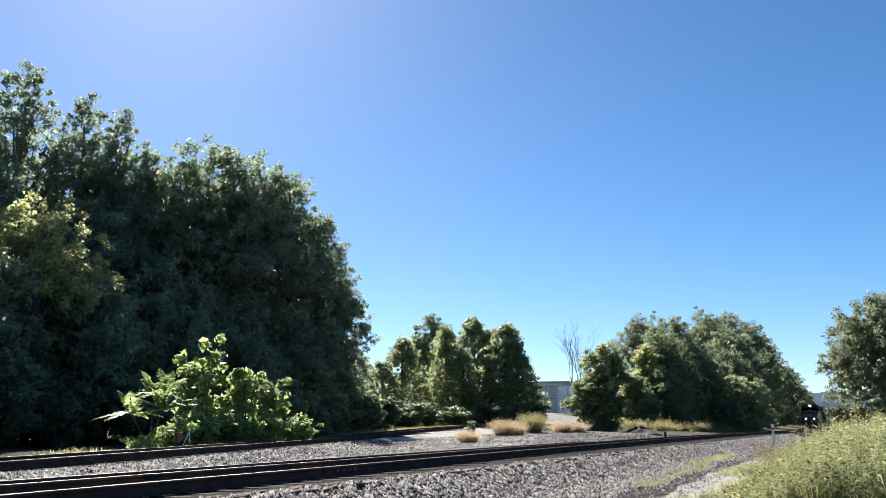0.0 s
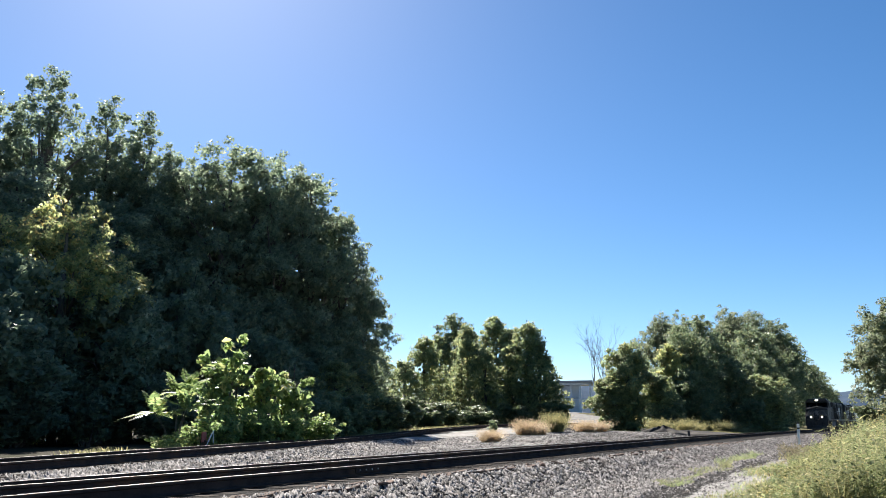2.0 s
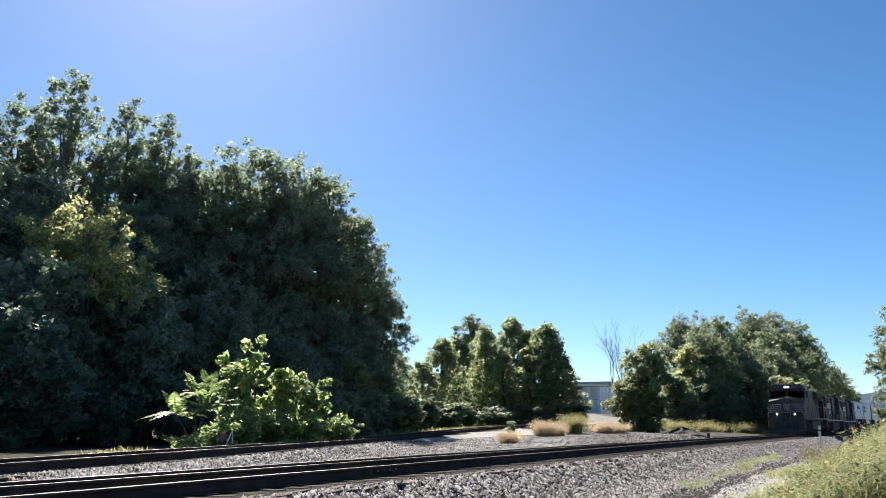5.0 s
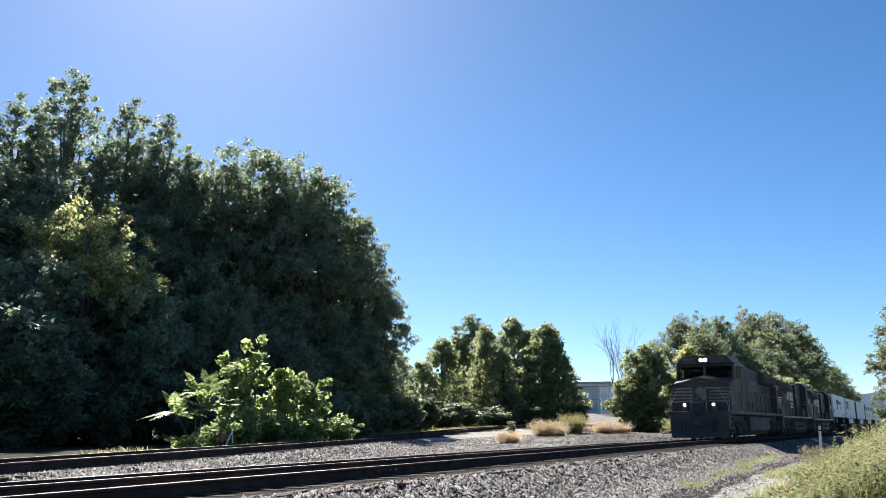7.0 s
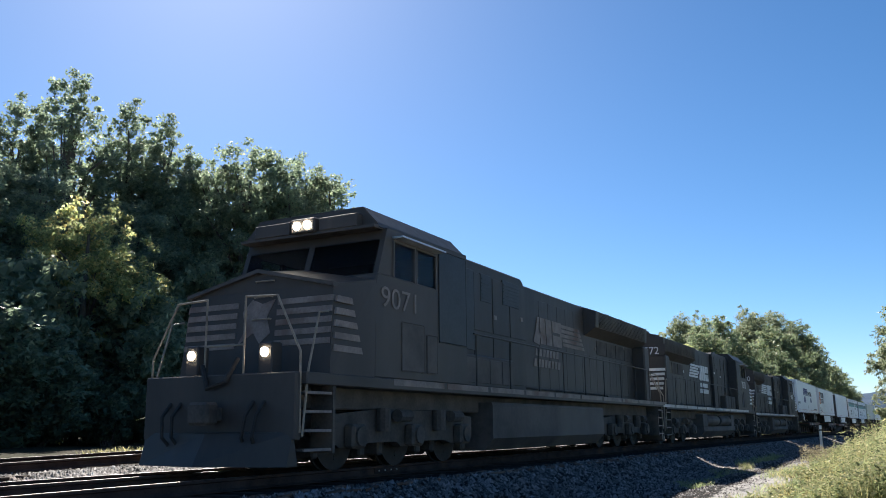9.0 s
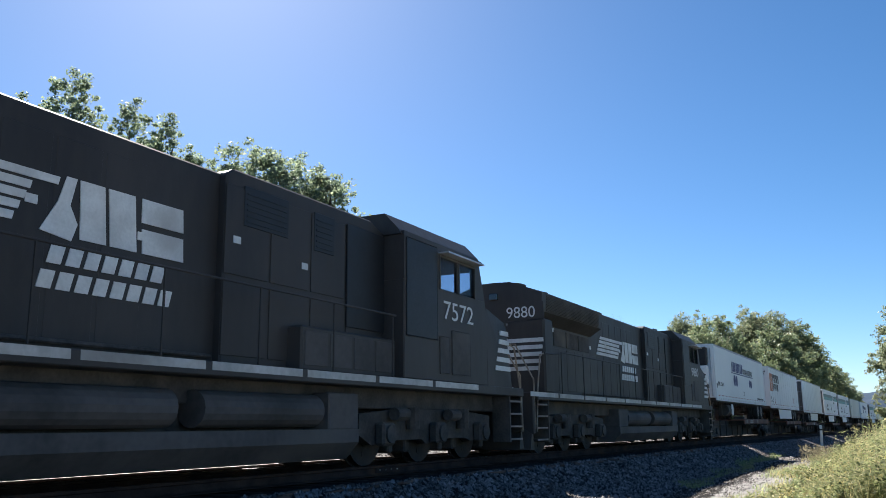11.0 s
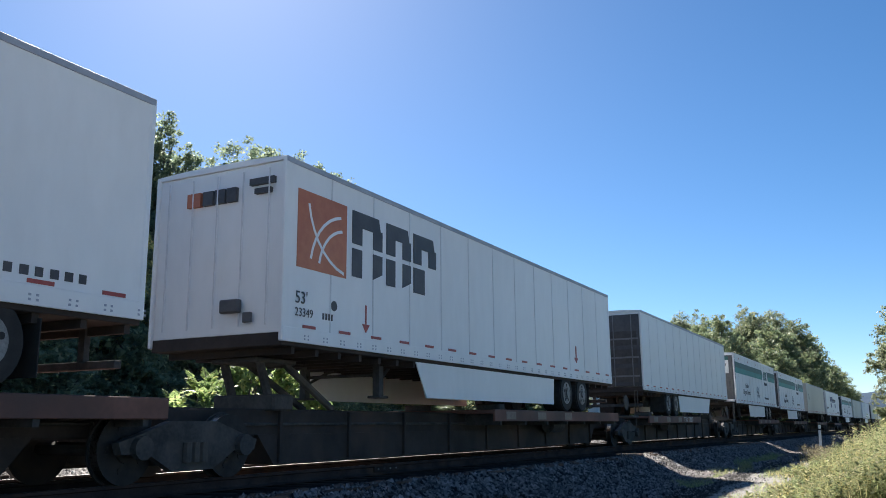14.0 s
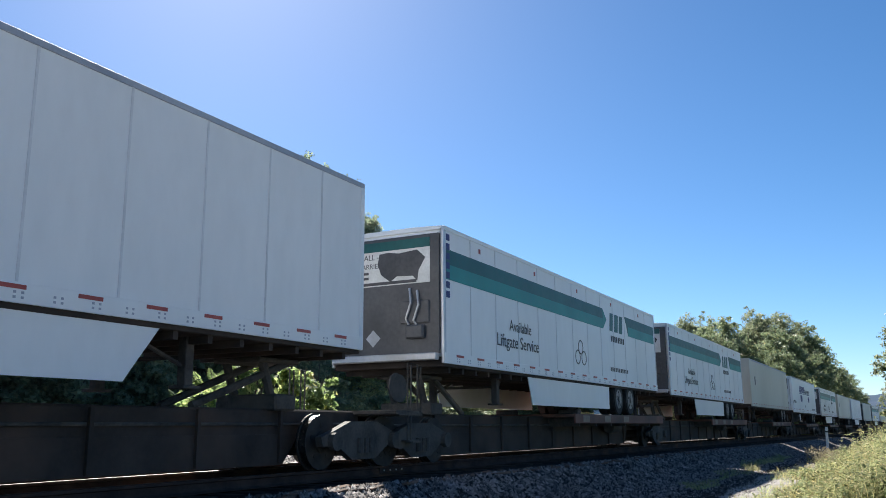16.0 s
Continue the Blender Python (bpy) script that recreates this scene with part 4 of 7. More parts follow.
    for x, yy, rz, s, sz in ((71.5, 15.6, 60, 0.9, 0.8), (73.2, 15.4, 10, 0.8, 0.7), (76.5, 14.2, 130, 1.0, 0.9), (78.8, 13.8, 30, 1.0, 0.7),
                             (92, 13.2, 200, 1.2, 0.9), (94.5, 12.9, 80, 1.2, 0.8), (98, 12.8, 310, 1.2, 0.5), (105, 12.7, 40, 1.3, 0.5)):
        again(y, x, yy, rz, s, sz)
    make_heap()
    again(y, 13.5, 23.0, 300, 0.7, 0.35)


def make_heap():
    """A lumpy spoil heap of dark earth and stones."""
    earth = surface("dark_spoil_earth", (0.03, 0.027, 0.024), (0.085, 0.075, 0.066), (0.12, 0.105, 0.09), 1.5, 10, 0.95, spec=0.08, bump=1.0, dist=0.06)
    n, k = 36, 10
    verts, faces = [(0, 0, 1.0)], []
    for j in range(1, k + 1):
        u = j / k
        for i in range(n):
            a = 2 * math.pi * i / n
            lump = 1 + 0.16 * math.sin(3 * a + 1) + 0.10 * math.sin(7 * a + 2 + 3 * u)
            z = (1 - u) ** 0.8 * (1 + 0.22 * math.sin(5 * a + 6 * u) + 0.12 * math.sin(11 * a + 9 * u)) - (0.15 if j == k else 0)
            verts.append((u * lump * math.cos(a), u * lump * math.sin(a), z))
    for i in range(n):
        faces.append((0, 1 + i, 1 + (i + 1) % n))
    for j in range(k - 1):
        for i in range(n):
            b, c = 1 + j * n, 1 + (j + 1) * n
            faces.append((b + i, c + i, c + (i + 1) % n, b + (i + 1) % n))
    root = tagged(new("earth_mound", mesh_from("earth_mound", verts, faces, earth)), "heap of dark spoil earth and stones beside the track", "heap")
    root.matrix_basis = Matrix.Translation((68.5, 14.6, float(land(68.5, 14.6)) - 0.1)) @ Matrix.Diagonal((3.2, 1.8, 0.62, 1))
    copy_thing(root, Matrix.Translation((72.5, 14.0, float(land(72.5, 14.0)) - 0.1)) @ Matrix.Rotation(2.0, 4, "Z") @ Matrix.Diagonal((1.7, 2.2, 0.55, 1)))


def make_bare_tree():
    rnd = random.Random(17)
    root = place(thing("bare_tree", "leafless grey tree standing by the white building", "tree"), 118, 33.0, 0, 1.32)
    bm = bmesh.new()

    def branch(p, d, ln, r, depth):
        e = p + d * ln
        add_tube(bm, [p, p.lerp(e, 0.5) + Vector((rnd.uniform(-.05, .05), rnd.uniform(-.05, .05), 0)) * ln, e], r, 5, r * 0.6)
        if depth:
            for _ in range(3 if depth > 1 else 4):
                n = (d + Vector((rnd.uniform(-.55, .55), rnd.uniform(-.55, .55), rnd.uniform(-.05, .35)))).normalized()
                branch(p.lerp(e, rnd.uniform(0.55, 1.0)), n, ln * rnd.uniform(0.5, 0.75), r * 0.5, depth - 1)

    for k in range(4):
        a = k * 1.7
        branch(Vector((0.2 * math.cos(a), 0.2 * math.sin(a), -0.2)), Vector((0.13 * math.cos(a), 0.13 * math.sin(a), 1)).normalized(), 5.2, 0.065, 4)
    part("trunk", bm, TWIG, root)


def make_building():
    wall_m = surface("white_metal_cladding", (0.74, 0.75, 0.75), (0.82, 0.83, 0.83), (0.66, 0.66, 0.65), 0.4, 20, 0.5, bump=0.1)
    roof_m = surface("grey_metal_roof", (0.30, 0.31, 0.33), (0.40, 0.41, 0.43), None, 0.6, 15, 0.5)
    b = thing("warehouse", "white metal warehouse with a grey overhanging roof", "building", pose(186, 66.5, 3.3, 0, 0, 16))
    part("wall", box(-6, 26, -9, 9, 0, 6.4, 0.03), wall_m, b)
    part("roof", prism([(-8.5, 6.9), (27, 7.6), (27, 8.0), (-8.5, 7.3)], -12, 10), roof_m, b, "thin grey overhanging roof")
    for y in (-11.4, -9.3, -7.2, -5, -2.6, -0.2, 2, 4.4, 6.8):
        part("post", box(-8.0, -7.6, y - 0.2, y + 0.2, 0, 7.0, 0.02), wall_m, b)
    part("canopy_beam", box(-8.0, -7.6, -11.6, 9, 6.4, 6.9, 0.02), wall_m, b)
    part("canopy_rail", box(-8.0, -7.7, -11.6, 9, 3.2, 3.45, 0.02), wall_m, b)
    part("band", box(-6.06, -6, -9, 9, 3.4, 3.7), roof_m, b)
    for y in (-6.5, -2.5, 1.5):
        part("dock_door", box(-6.08, -6, y, y + 2.6, 0.3, 3.0, 0.02), roof_m, b)
    bm = bmesh.new()
    for k in range(28):
        add_box(bm, -6.03, -5.99, -8.9 + 0.64 * k, -8.84 + 0.64 * k, 0, 6.35)
    part("cladding_rib", bm, wall_m, b)
    xs, ys = np.linspace(124, 215, 24), np.linspace(34, 76, 12)
    verts = [(float(x), float(y + 0.1 * (x - 124)), float(land(x, y + 0.1 * (x - 124))) + 0.05) for y in ys for x in xs]
    faces = [(j * 24 + i, j * 24 + i + 1, j * 24 + i + 25, j * 24 + i + 24) for j in range(11) for i in range(23)]
    tagged(new("paved_yard", mesh_from("paved_yard", verts, faces, GRAVEL, True)), "pale paved yard before the warehouse", "yard", kind="structure")


def make_hills():
    # Blue of the distance haze is mixed into the hills' own colour.
    wood = surface("hazed_far_hill", (0.045, 0.068, 0.10), (0.075, 0.10, 0.14), None, 0.012, 30, 1.0, spec=0.0, bump=0.5, dist=6.0)
    for name, dist, a0, a1, hgt, ph in (("far_hill", 2300, 55, 86, 138, 0.3), ("far_ridge", 2700, 78, 112, 118, 2.0)):
        verts, faces = [], []
        n = 90
        for i in range(n + 1):
            a = radians(a0 + (a1 - a0) * i / n)
            u = i / n
            top = hgt * (math.sin(math.pi * u) ** 0.6) * (0.86 + 0.10 * math.sin(9 * u + ph) + 0.05 * math.sin(23 * u + ph)) + 3 * math.sin(61 * u) + 2 * math.sin(133 * u)
            for k, (dd, zz) in enumerate(((dist - 420, -5), (dist - 180, top * 0.55), (dist, top), (dist + 250, -5))):
                verts.append((dd * math.sin(a), dd * math.cos(a), zz))
        for i in range(n):
            for k in range(3):
                faces.append((i * 4 + k, i * 4 + k + 1, i * 4 + k + 5, i * 4 + k + 4))
        tagged(new(name, mesh_from(name, verts, faces, wood, True)), "wooded hill in the distance, haze put into its blue", "hill", kind="structure")


def make_small_things():
    post = thing("marker_post", "thin white marker post with a dark cap in the weeds", "post", pose(43.0, 2.95, float(land(43.0, 2.95)) - 0.05, 1.5, -1.0, 0))
    part("shaft", box(-0.055, 0.055, -0.055, 0.055, 0, 1.34, 0.01), WHITE_POST, post)
    part("cap", box(-0.05, 0.05, -0.05, 0.05, 1.34, 1.40, 0.012), GRIME_POST, post, "dark cap")
    part("band", box(-0.058, 0.058, -0.058, 0.058, 1.10, 1.17, 0.004), GRIME_POST, post)
    x, y = 25.3, 22.3
    d = thing("switch_stand", "small rusty red switch target with a pale lever", "switch stand", pose(x, y, float(land(x, y)), 0, 0, 20))
    part("stand", box(-0.12, 0.12, -0.12, 0.12, -0.05, 0.42, 0.02), RAIL_SIDE, d)
    part("target", box(-0.3, 0.12, -0.02, 0.02, 0.35, 0.72, 0.01), RED_POST, d, "faded red target plate")
    part("lever", tube([(-0.25, -0.1, 0.1), (0.45, -0.15, 0.75), (0.5, -0.15, 0.3)], 0.025, 6), WHITE_POST, d, "pale bent lever")
    m = thing("marker_stub", "short black post beside the far rail", "post", pose(62.5, 11.4, float(land(62.5, 11.4))))
    part("shaft", box(-0.08, 0.08, -0.08, 0.08, -0.1, 0.62, 0.02), GRIME_POST, m)
    # joint bars and bolts on the near rail
    for x in (13.4,):
        j = thing("joint_bar", "bolted steel joint bar on the rail web", "joint bar", pose(x, float(track_y(x)) - 0.753, RAIL_Z - 0.178), kind="structure")
        part("bar", box(-0.42, 0.42, -0.034, -0.012, 0.035, 0.13, 0.006), RAIL_SIDE, j)
        for k in (-0.3, -0.1, 0.1, 0.3):
            part("bolt", fixed(add_disc(bmesh.new(), k, -0.05, -0.03, 0.085, 0.014, 6)), GREY_POST, j)


WHITE_POST = surface("weathered_white_post", (0.62, 0.61, 0.58), (0.74, 0.73, 0.70), (0.45, 0.42, 0.38), 4, 8, 0.6)
GRIME_POST = surface("dark_post", (0.03, 0.03, 0.03), (0.06, 0.055, 0.05), None, 4, 8, 0.8)
RED_POST = surface("faded_red_plate", (0.28, 0.05, 0.035), (0.40, 0.10, 0.07), (0.2, 0.1, 0.07), 5, 8, 0.6)
GREY_POST = surface("worn_bolt_steel", (0.35, 0.34, 0.33), (0.5, 0.49, 0.48), None, 8, 8, 0.4, metal=0.7)


# ---- the train ----
SPEED, SLOWING, T_REF = 17.21, -0.067, 13.0
GLASS = surface("tinted_cab_glass", (0.02, 0.025, 0.03), (0.035, 0.04, 0.045), None, 1, 6, 0.08, spec=0.8, bump=0)
def clear_glass(name, tint):
    m, n, l, bs = shader(name, 0.04, 0.0, 0.5)
    bs.inputs["Base Color"].default_value = (*tint, 1)
    bs.inputs["Transmission Weight"].default_value = 1.0
    bs.inputs["IOR"].default_value = 1.12
    return m


CAB_GLASS = clear_glass("smoky_cab_pane", (0.55, 0.60, 0.66))
WHITE_PAINT = surface("white_marking_paint", (0.62, 0.62, 0.60), (0.78, 0.78, 0.76), (0.42, 0.41, 0.39), 3, 8, 0.6, bump=0.05, cover=(0.5, 0.8))
FADED = surface("faded_rusty_white", (0.16, 0.13, 0.115), (0.26, 0.22, 0.20), (0.12, 0.07, 0.055), 3, 8, 0.7, bump=0.05)
DIRTY = surface("dirty_stripe_paint", (0.42, 0.40, 0.37), (0.66, 0.64, 0.61), (0.20, 0.175, 0.15), 1.1, 8, 0.65, bump=0.05, cover=(0.52, 0.74))
NAVY = surface("navy_marking", (0.028, 0.035, 0.13), (0.04, 0.05, 0.18), None, 2, 8, 0.5, bump=0)
CHARCOAL = surface("charcoal_marking", (0.05, 0.05, 0.055), (0.085, 0.085, 0.09), None, 2, 8, 0.5, bump=0)
ORANGE = surface("faded_orange_marking", (0.42, 0.13, 0.07), (0.52, 0.20, 0.11), None, 1, 8, 0.5, bump=0)
TEAL = surface("teal_stripe", (0.02, 0.20, 0.19), (0.03, 0.26, 0.24), None, 1, 8, 0.45, bump=0)
DARK_TEAL = surface("dark_green_stripe", (0.015, 0.085, 0.085), (0.02, 0.12, 0.115), None, 1, 8, 0.45, bump=0)
RED_TAPE = surface("red_reflective_tape", (0.30, 0.045, 0.04), (0.40, 0.085, 0.07), None, 4, 6, 0.4, bump=0)
GREY_METAL = surface("aluminium_rail", (0.42, 0.43, 0.46), (0.56, 0.57, 0.60), (0.35, 0.34, 0.33), 2, 10, 0.42, metal=0.5, bump=0.05)
STEEL_BLUE = surface("grey_blue_top_rail", (0.30, 0.33, 0.39), (0.40, 0.43, 0.49), None, 2, 10, 0.5, bump=0.05)
TANK = surface("dusty_tank_paint", (0.05, 0.047, 0.045), (0.11, 0.10, 0.095), (0.14, 0.125, 0.11), 0.9, 10, 0.75, bump=0.1)
# Grey of the trailer ends, darkened to hold the shade they stand in.
DOOR_GREY = surface("shade_grey_trailer_end", (0.060, 0.060, 0.066), (0.105, 0.105, 0.112), (0.05, 0.05, 0.05), 1.2, 10, 0.5, bump=0.1)
DOOR_ROD = surface("dull_lock_rod", (0.16, 0.16, 0.17), (0.24, 0.24, 0.25), None, 3, 8, 0.5, metal=0.5, bump=0.05)
SILL = surface("dark_brown_sill", (0.028, 0.022, 0.019), (0.060, 0.046, 0.040), (0.085, 0.055, 0.042), 1.6, 10, 0.85, bump=0.2)
SEAM = surface("dusty_seam", (0.60, 0.61, 0.63), (0.72, 0.73, 0.75), None, 2, 10, 0.5, bump=0.05)
RUBBER = surface("tyre_rubber", (0.018, 0.018, 0.018), (0.035, 0.034, 0.033), None, 6, 8, 0.85, bump=0.3)
HUB = surface("worn_wheel_hub", (0.15, 0.15, 0.15), (0.27, 0.27, 0.27), (0.11, 0.10, 0.085), 6, 8, 0.5, metal=0.4)
STEEL_WHEEL = surface("railway_wheel_steel", (0.022, 0.020, 0.019), (0.05, 0.043, 0.038), (0.07, 0.05, 0.04), 5, 8, 0.75, metal=0.2)
TREAD = surface("bright_tread", (0.22, 0.21, 0.20), (0.32, 0.31, 0.30), None, 6, 8, 0.3, metal=1.0, bump=0)
RAIL_PAINT = surface("worn_handrail_paint", (0.20, 0.165, 0.125), (0.32, 0.27, 0.21), (0.12, 0.09, 0.07), 6, 6, 0.6)
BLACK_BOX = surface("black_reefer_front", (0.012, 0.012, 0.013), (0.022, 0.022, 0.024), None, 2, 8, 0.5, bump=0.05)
LAMP = glowing("headlight_glow", (1.0, 0.90, 0.72), 30.0)
DITCH = glowing("ditch_light_glow", (1.0, 0.82, 0.58), 14.0)


def text_mesh(body, size, mat):
    cu = bpy.data.curves.new("lettering", "FONT")
    cu.body, cu.size, cu.extrude = body, size, 0.002
    tmp = bpy.data.objects.new("lettering", cu)
    scene.collection.objects.link(tmp)
    bpy.context.view_layer.update()
    me = bpy.data.meshes.new_from_object(tmp.evaluated_get(bpy.context.evaluated_depsgraph_get()))
    bpy.data.objects.remove(tmp)
    me.materials.clear()
    me.materials.append(mat)
    return me


def sides(name, parent, build, mat, label=""):
    """The same flat marking on both sides: build(y_outer, side) gives a bmesh."""
    for side in (-1, 1):
        islands(name, build(side), mat, parent, label)


def lettering(body, size, mat, parent, x, y, z, side, label="", wide=1.0):
    m = pose(x, side * y, z, 90, 0, 0 if side < 0 else 180) @ Matrix.Diagonal((wide, 1, 1, 1))
    return piece("lettering", text_mesh(body, size, mat), parent, m, label)


def add_disc(bm, x, y0, y1, z, r, seg=20):
    """A disc with its axis along y."""
    a = [bm.verts.new((x + r * math.cos(2 * math.pi * k / seg), y0, z + r * math.sin(2 * math.pi * k / seg))) for k in range(seg)]
    b = [bm.verts.new((v.co.x, y1, v.co.z)) for v in a]
    bm.faces.new(a)
    bm.faces.new(list(reversed(b)))
    for k in range(seg):
        bm.faces.new((a[k], b[k], b[(k + 1) % seg], a[(k + 1) % seg]))
    return bm


def fixed(bm):
    bmesh.ops.recalc_face_normals(bm, faces=bm.faces[:])
    return bm


SPINNING = []                          # (wheelset, radius)
WHEELSETS = {}


def wheelset_mesh(r):
    if r not in WHEELSETS:
        bm = bmesh.new()
        for s in (-1, 1):
            add_disc(bm, 0, s * 0.70, s * 0.83, 0, r, 28)
            add_disc(bm, 0, s * 0.67, s * 0.70, 0, r + 0.028, 28)
            add_disc(bm, 0, s * 0.83, s * 0.86, 0, r * 0.40, 14)
            for k in range(5):
                a = 2 * math.pi * k / 5
                add_disc(bm, r * 0.62 * math.cos(a), s * 0.82, s * 0.84, r * 0.62 * math.sin(a), r * 0.11, 8)
        add_disc(bm, 0, -1.12, 1.12, 0, 0.085, 10)
        fixed(bm)
        me = bpy.data.meshes.new("wheelset")
        bm.to_mesh(me)
        bm.free()
        me.materials.append(STEEL_WHEEL)
        me.materials.append(TREAD)
        for p in me.polygons:
            c, nrm = p.center, p.normal
            if 0.70 < abs(c.y) < 0.83 and abs(nrm.y) < 0.1 and math.hypot(c.x, c.z) > r * 0.9:
                p.material_index = 1
        WHEELSETS[r] = me
    return WHEELSETS[r]


def wheelset(parent, x, r, spin):
    ob = piece("wheelset", wheelset_mesh(r), parent, pose(x, 0, r))
    if spin:
        SPINNING.append((ob, r, x))
    return ob


def make_loco(number, label, lit=False, wing_x=3.75):
    """Cab towards -x; nose front at -10.0, radiators at the far end."""
    L = thing("locomotive", label, "locomotive", group="diesel locomotives of the train")
    mark = FADED if lit else WHITE_PAINT
    # frame, walkway, tank
    part("underframe", box(-10.65, 10.65, -1.1, 1.1, 0.95, 1.3, 0.02), GRIME, L)
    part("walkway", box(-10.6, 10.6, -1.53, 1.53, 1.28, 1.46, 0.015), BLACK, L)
    def sill(side):
        bm = bmesh.new()
        x = -8.2
        while x < 9.4:
            add_box(bm, x, x + 1.82, side * 1.532 - 0.004, side * 1.532 + 0.004, 1.35, 1.455)
            x += 1.94
        return bm
    sides("sill_stripe", L, sill, mark if lit else DIRTY, "dirty white reflective stripe in sections")
    tank = [(-1.40, 1.16), (-1.43, 1.10), (-1.43, 0.42), (-1.2, 0.17), (1.2, 0.17), (1.43, 0.42), (1.43, 1.10), (1.40, 1.16)]
    if lit:
        part("fuel_tank", x_prism(tank, -4.0, 3.7), TANK, L, "large dusty flat-sided fuel tank")
    else:
        low = [(-1.43, 0.62), (-1.43, 0.42), (-1.2, 0.17), (1.2, 0.17), (1.43, 0.42), (1.43, 0.62)]
        part("fuel_tank", x_prism(low, -4.0, 3.7), TANK, L, "large dusty fuel tank")
        for x0, x1 in ((-4.0, -3.2), (2.75, 3.7)):
            part("tank_end", box(x0, x1, -1.42, 1.42, 0.61, 1.16, 0.02), TANK, L)
        part("tank_core", box(-3.2, 2.75, -0.95, 0.95, 0.61, 1.16), GRIME, L)
        for s in (-1, 1):
            for x0, x1 in ((-3.1, -0.6), (-0.15, 2.6)):
                air = tube([(x0, s * 1.18, 0.89), (x0 + 0.05, s * 1.18, 0.89), (x1 - 0.05, s * 1.18, 0.89), (x1, s * 1.18, 0.89)], 0.235, 18)
                part("air_tank", air, TANK, L, "round air tank in the side recess", smooth=False)
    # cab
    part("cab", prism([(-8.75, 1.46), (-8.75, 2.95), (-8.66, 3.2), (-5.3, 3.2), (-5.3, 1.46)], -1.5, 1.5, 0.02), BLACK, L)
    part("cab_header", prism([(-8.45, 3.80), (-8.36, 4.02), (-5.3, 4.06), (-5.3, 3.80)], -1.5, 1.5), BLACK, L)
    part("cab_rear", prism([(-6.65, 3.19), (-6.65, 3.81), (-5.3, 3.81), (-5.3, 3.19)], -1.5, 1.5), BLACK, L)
    for s in (-1, 1):
        part("cab_pillar", prism([(-8.66, 3.19), (-8.44, 3.81), (-8.15, 3.81), (-8.15, 3.19)], s * 1.40, s * 1.5), BLACK, L)
        part("cab_pillar", prism([(-7.45, 3.19), (-7.45, 3.81), (-7.35, 3.81), (-7.35, 3.19)], s * 1.44, s * 1.5), BLACK, L)
    part("cab_pillar", prism([(-8.68, 3.19), (-8.46, 3.81), (-8.40, 3.81), (-8.62, 3.19)], -0.06, 0.06), BLACK, L)
    islands("cab_seat", add_box(box(-7.5, -7.05, -1.0, -0.5, 3.0, 3.55, 0.05), -7.5, -7.05, 0.5, 1.0, 3.0, 3.55, 0.05), RUBBER, L)
    roof = [(-1.46, 4.0), (-1.40, 4.10), (-1.12, 4.40), (1.12, 4.40), (1.40, 4.10), (1.46, 4.0)]
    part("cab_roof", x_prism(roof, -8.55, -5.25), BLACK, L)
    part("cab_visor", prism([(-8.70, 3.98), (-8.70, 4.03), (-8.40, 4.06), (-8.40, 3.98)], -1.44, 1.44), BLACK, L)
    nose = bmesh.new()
    a = [(-10.0, -1.5, 1.46), (-10.0, 1.5, 1.46), (-8.75, 1.5, 1.46), (-8.75, -1.5, 1.46)]
    b = [(-9.85, -1.44, 2.84), (-9.85, 1.44, 2.84), (-8.72, 1.5, 3.06), (-8.72, -1.5, 3.06)]
    c = [(-9.85, 0, 3.16), (-8.72, 0, 3.36)]
    v = [nose.verts.new(p) for p in a + b + c]
    for f in ((0, 1, 5, 8, 4), (1, 2, 6, 5), (0, 4, 7, 3), (4, 8, 9, 7), (5, 6, 9, 8), (3, 7, 9, 6, 2), (0, 3, 2, 1)):
        nose.faces.new([v[i] for i in f])
    part("nose", fixed(nose), BLACK, L)
    part("nose_ledge", x_prism([(-1.48, 2.80), (-1.48, 2.86), (0, 3.19), (1.48, 2.86), (1.48, 2.80), (0, 3.13)], -9.93, -9.80), TANK, L, "dusty ledge along the nose top")
    for z, x in ((2.98, -9.88), (2.72, -9.91), (2.36, -9.94)):
        part("grab_iron", tube([(x, -0.32, z), (x - 0.05, -0.30, z), (x - 0.05, 0.02, z), (x, 0.04, z)], 0.014, 6), RAIL_PAINT, L)
    bm = bmesh.new()
    pts = [(0.34, 1.98), (0.20, 2.24), (0.30, 2.50), (0.12, 2.70), (-0.10, 2.62), (-0.34, 2.68), (-0.20, 2.40), (-0.30, 2.14), (-0.10, 1.98), (0.04, 2.16)]
    a = [bm.verts.new((-10.012 + 0.109 * (z - 1.46), y, z)) for y, z in pts]
    b = [bm.verts.new((-9.94 + 0.109 * (z - 1.46), y, z)) for y, z in pts]
    bm.faces.new(a)
    for i in range(len(pts)):
        bm.faces.new((a[i], b[i], b[(i + 1) % len(pts)], a[(i + 1) % len(pts)]))
    part("nose_emblem", fixed(bm), FADED, L, "worn pale emblem shape")
    bm = bmesh.new()
    for k in range(5):
        z = 1.92 + 0.165 * k
        x = -10.0 + 0.109 * (z - 1.46)
        add_box(bm, x - 0.014, x + 0.10, -1.455, -0.40, z, z + 0.09)
        add_box(bm, x - 0.014, x + 0.10, 0.40, 1.455, z, z + 0.09)
    islands("nose_stripe", bm, FADED, L, "worn white stripes across the nose")
    def nose_side(side):
        bm = bmesh.new()
        for k in range(5):
            z = 1.80 + 0.19 * k
            add_prism(bm, [(-9.95 + 0.1 * (z - 1.6), z), (-9.12 - 0.07 * k, z), (-9.16 - 0.07 * k, z + 0.1), (-9.93 + 0.1 * (z - 1.6), z + 0.1)], side * 1.47, side * 1.512)
        return bm
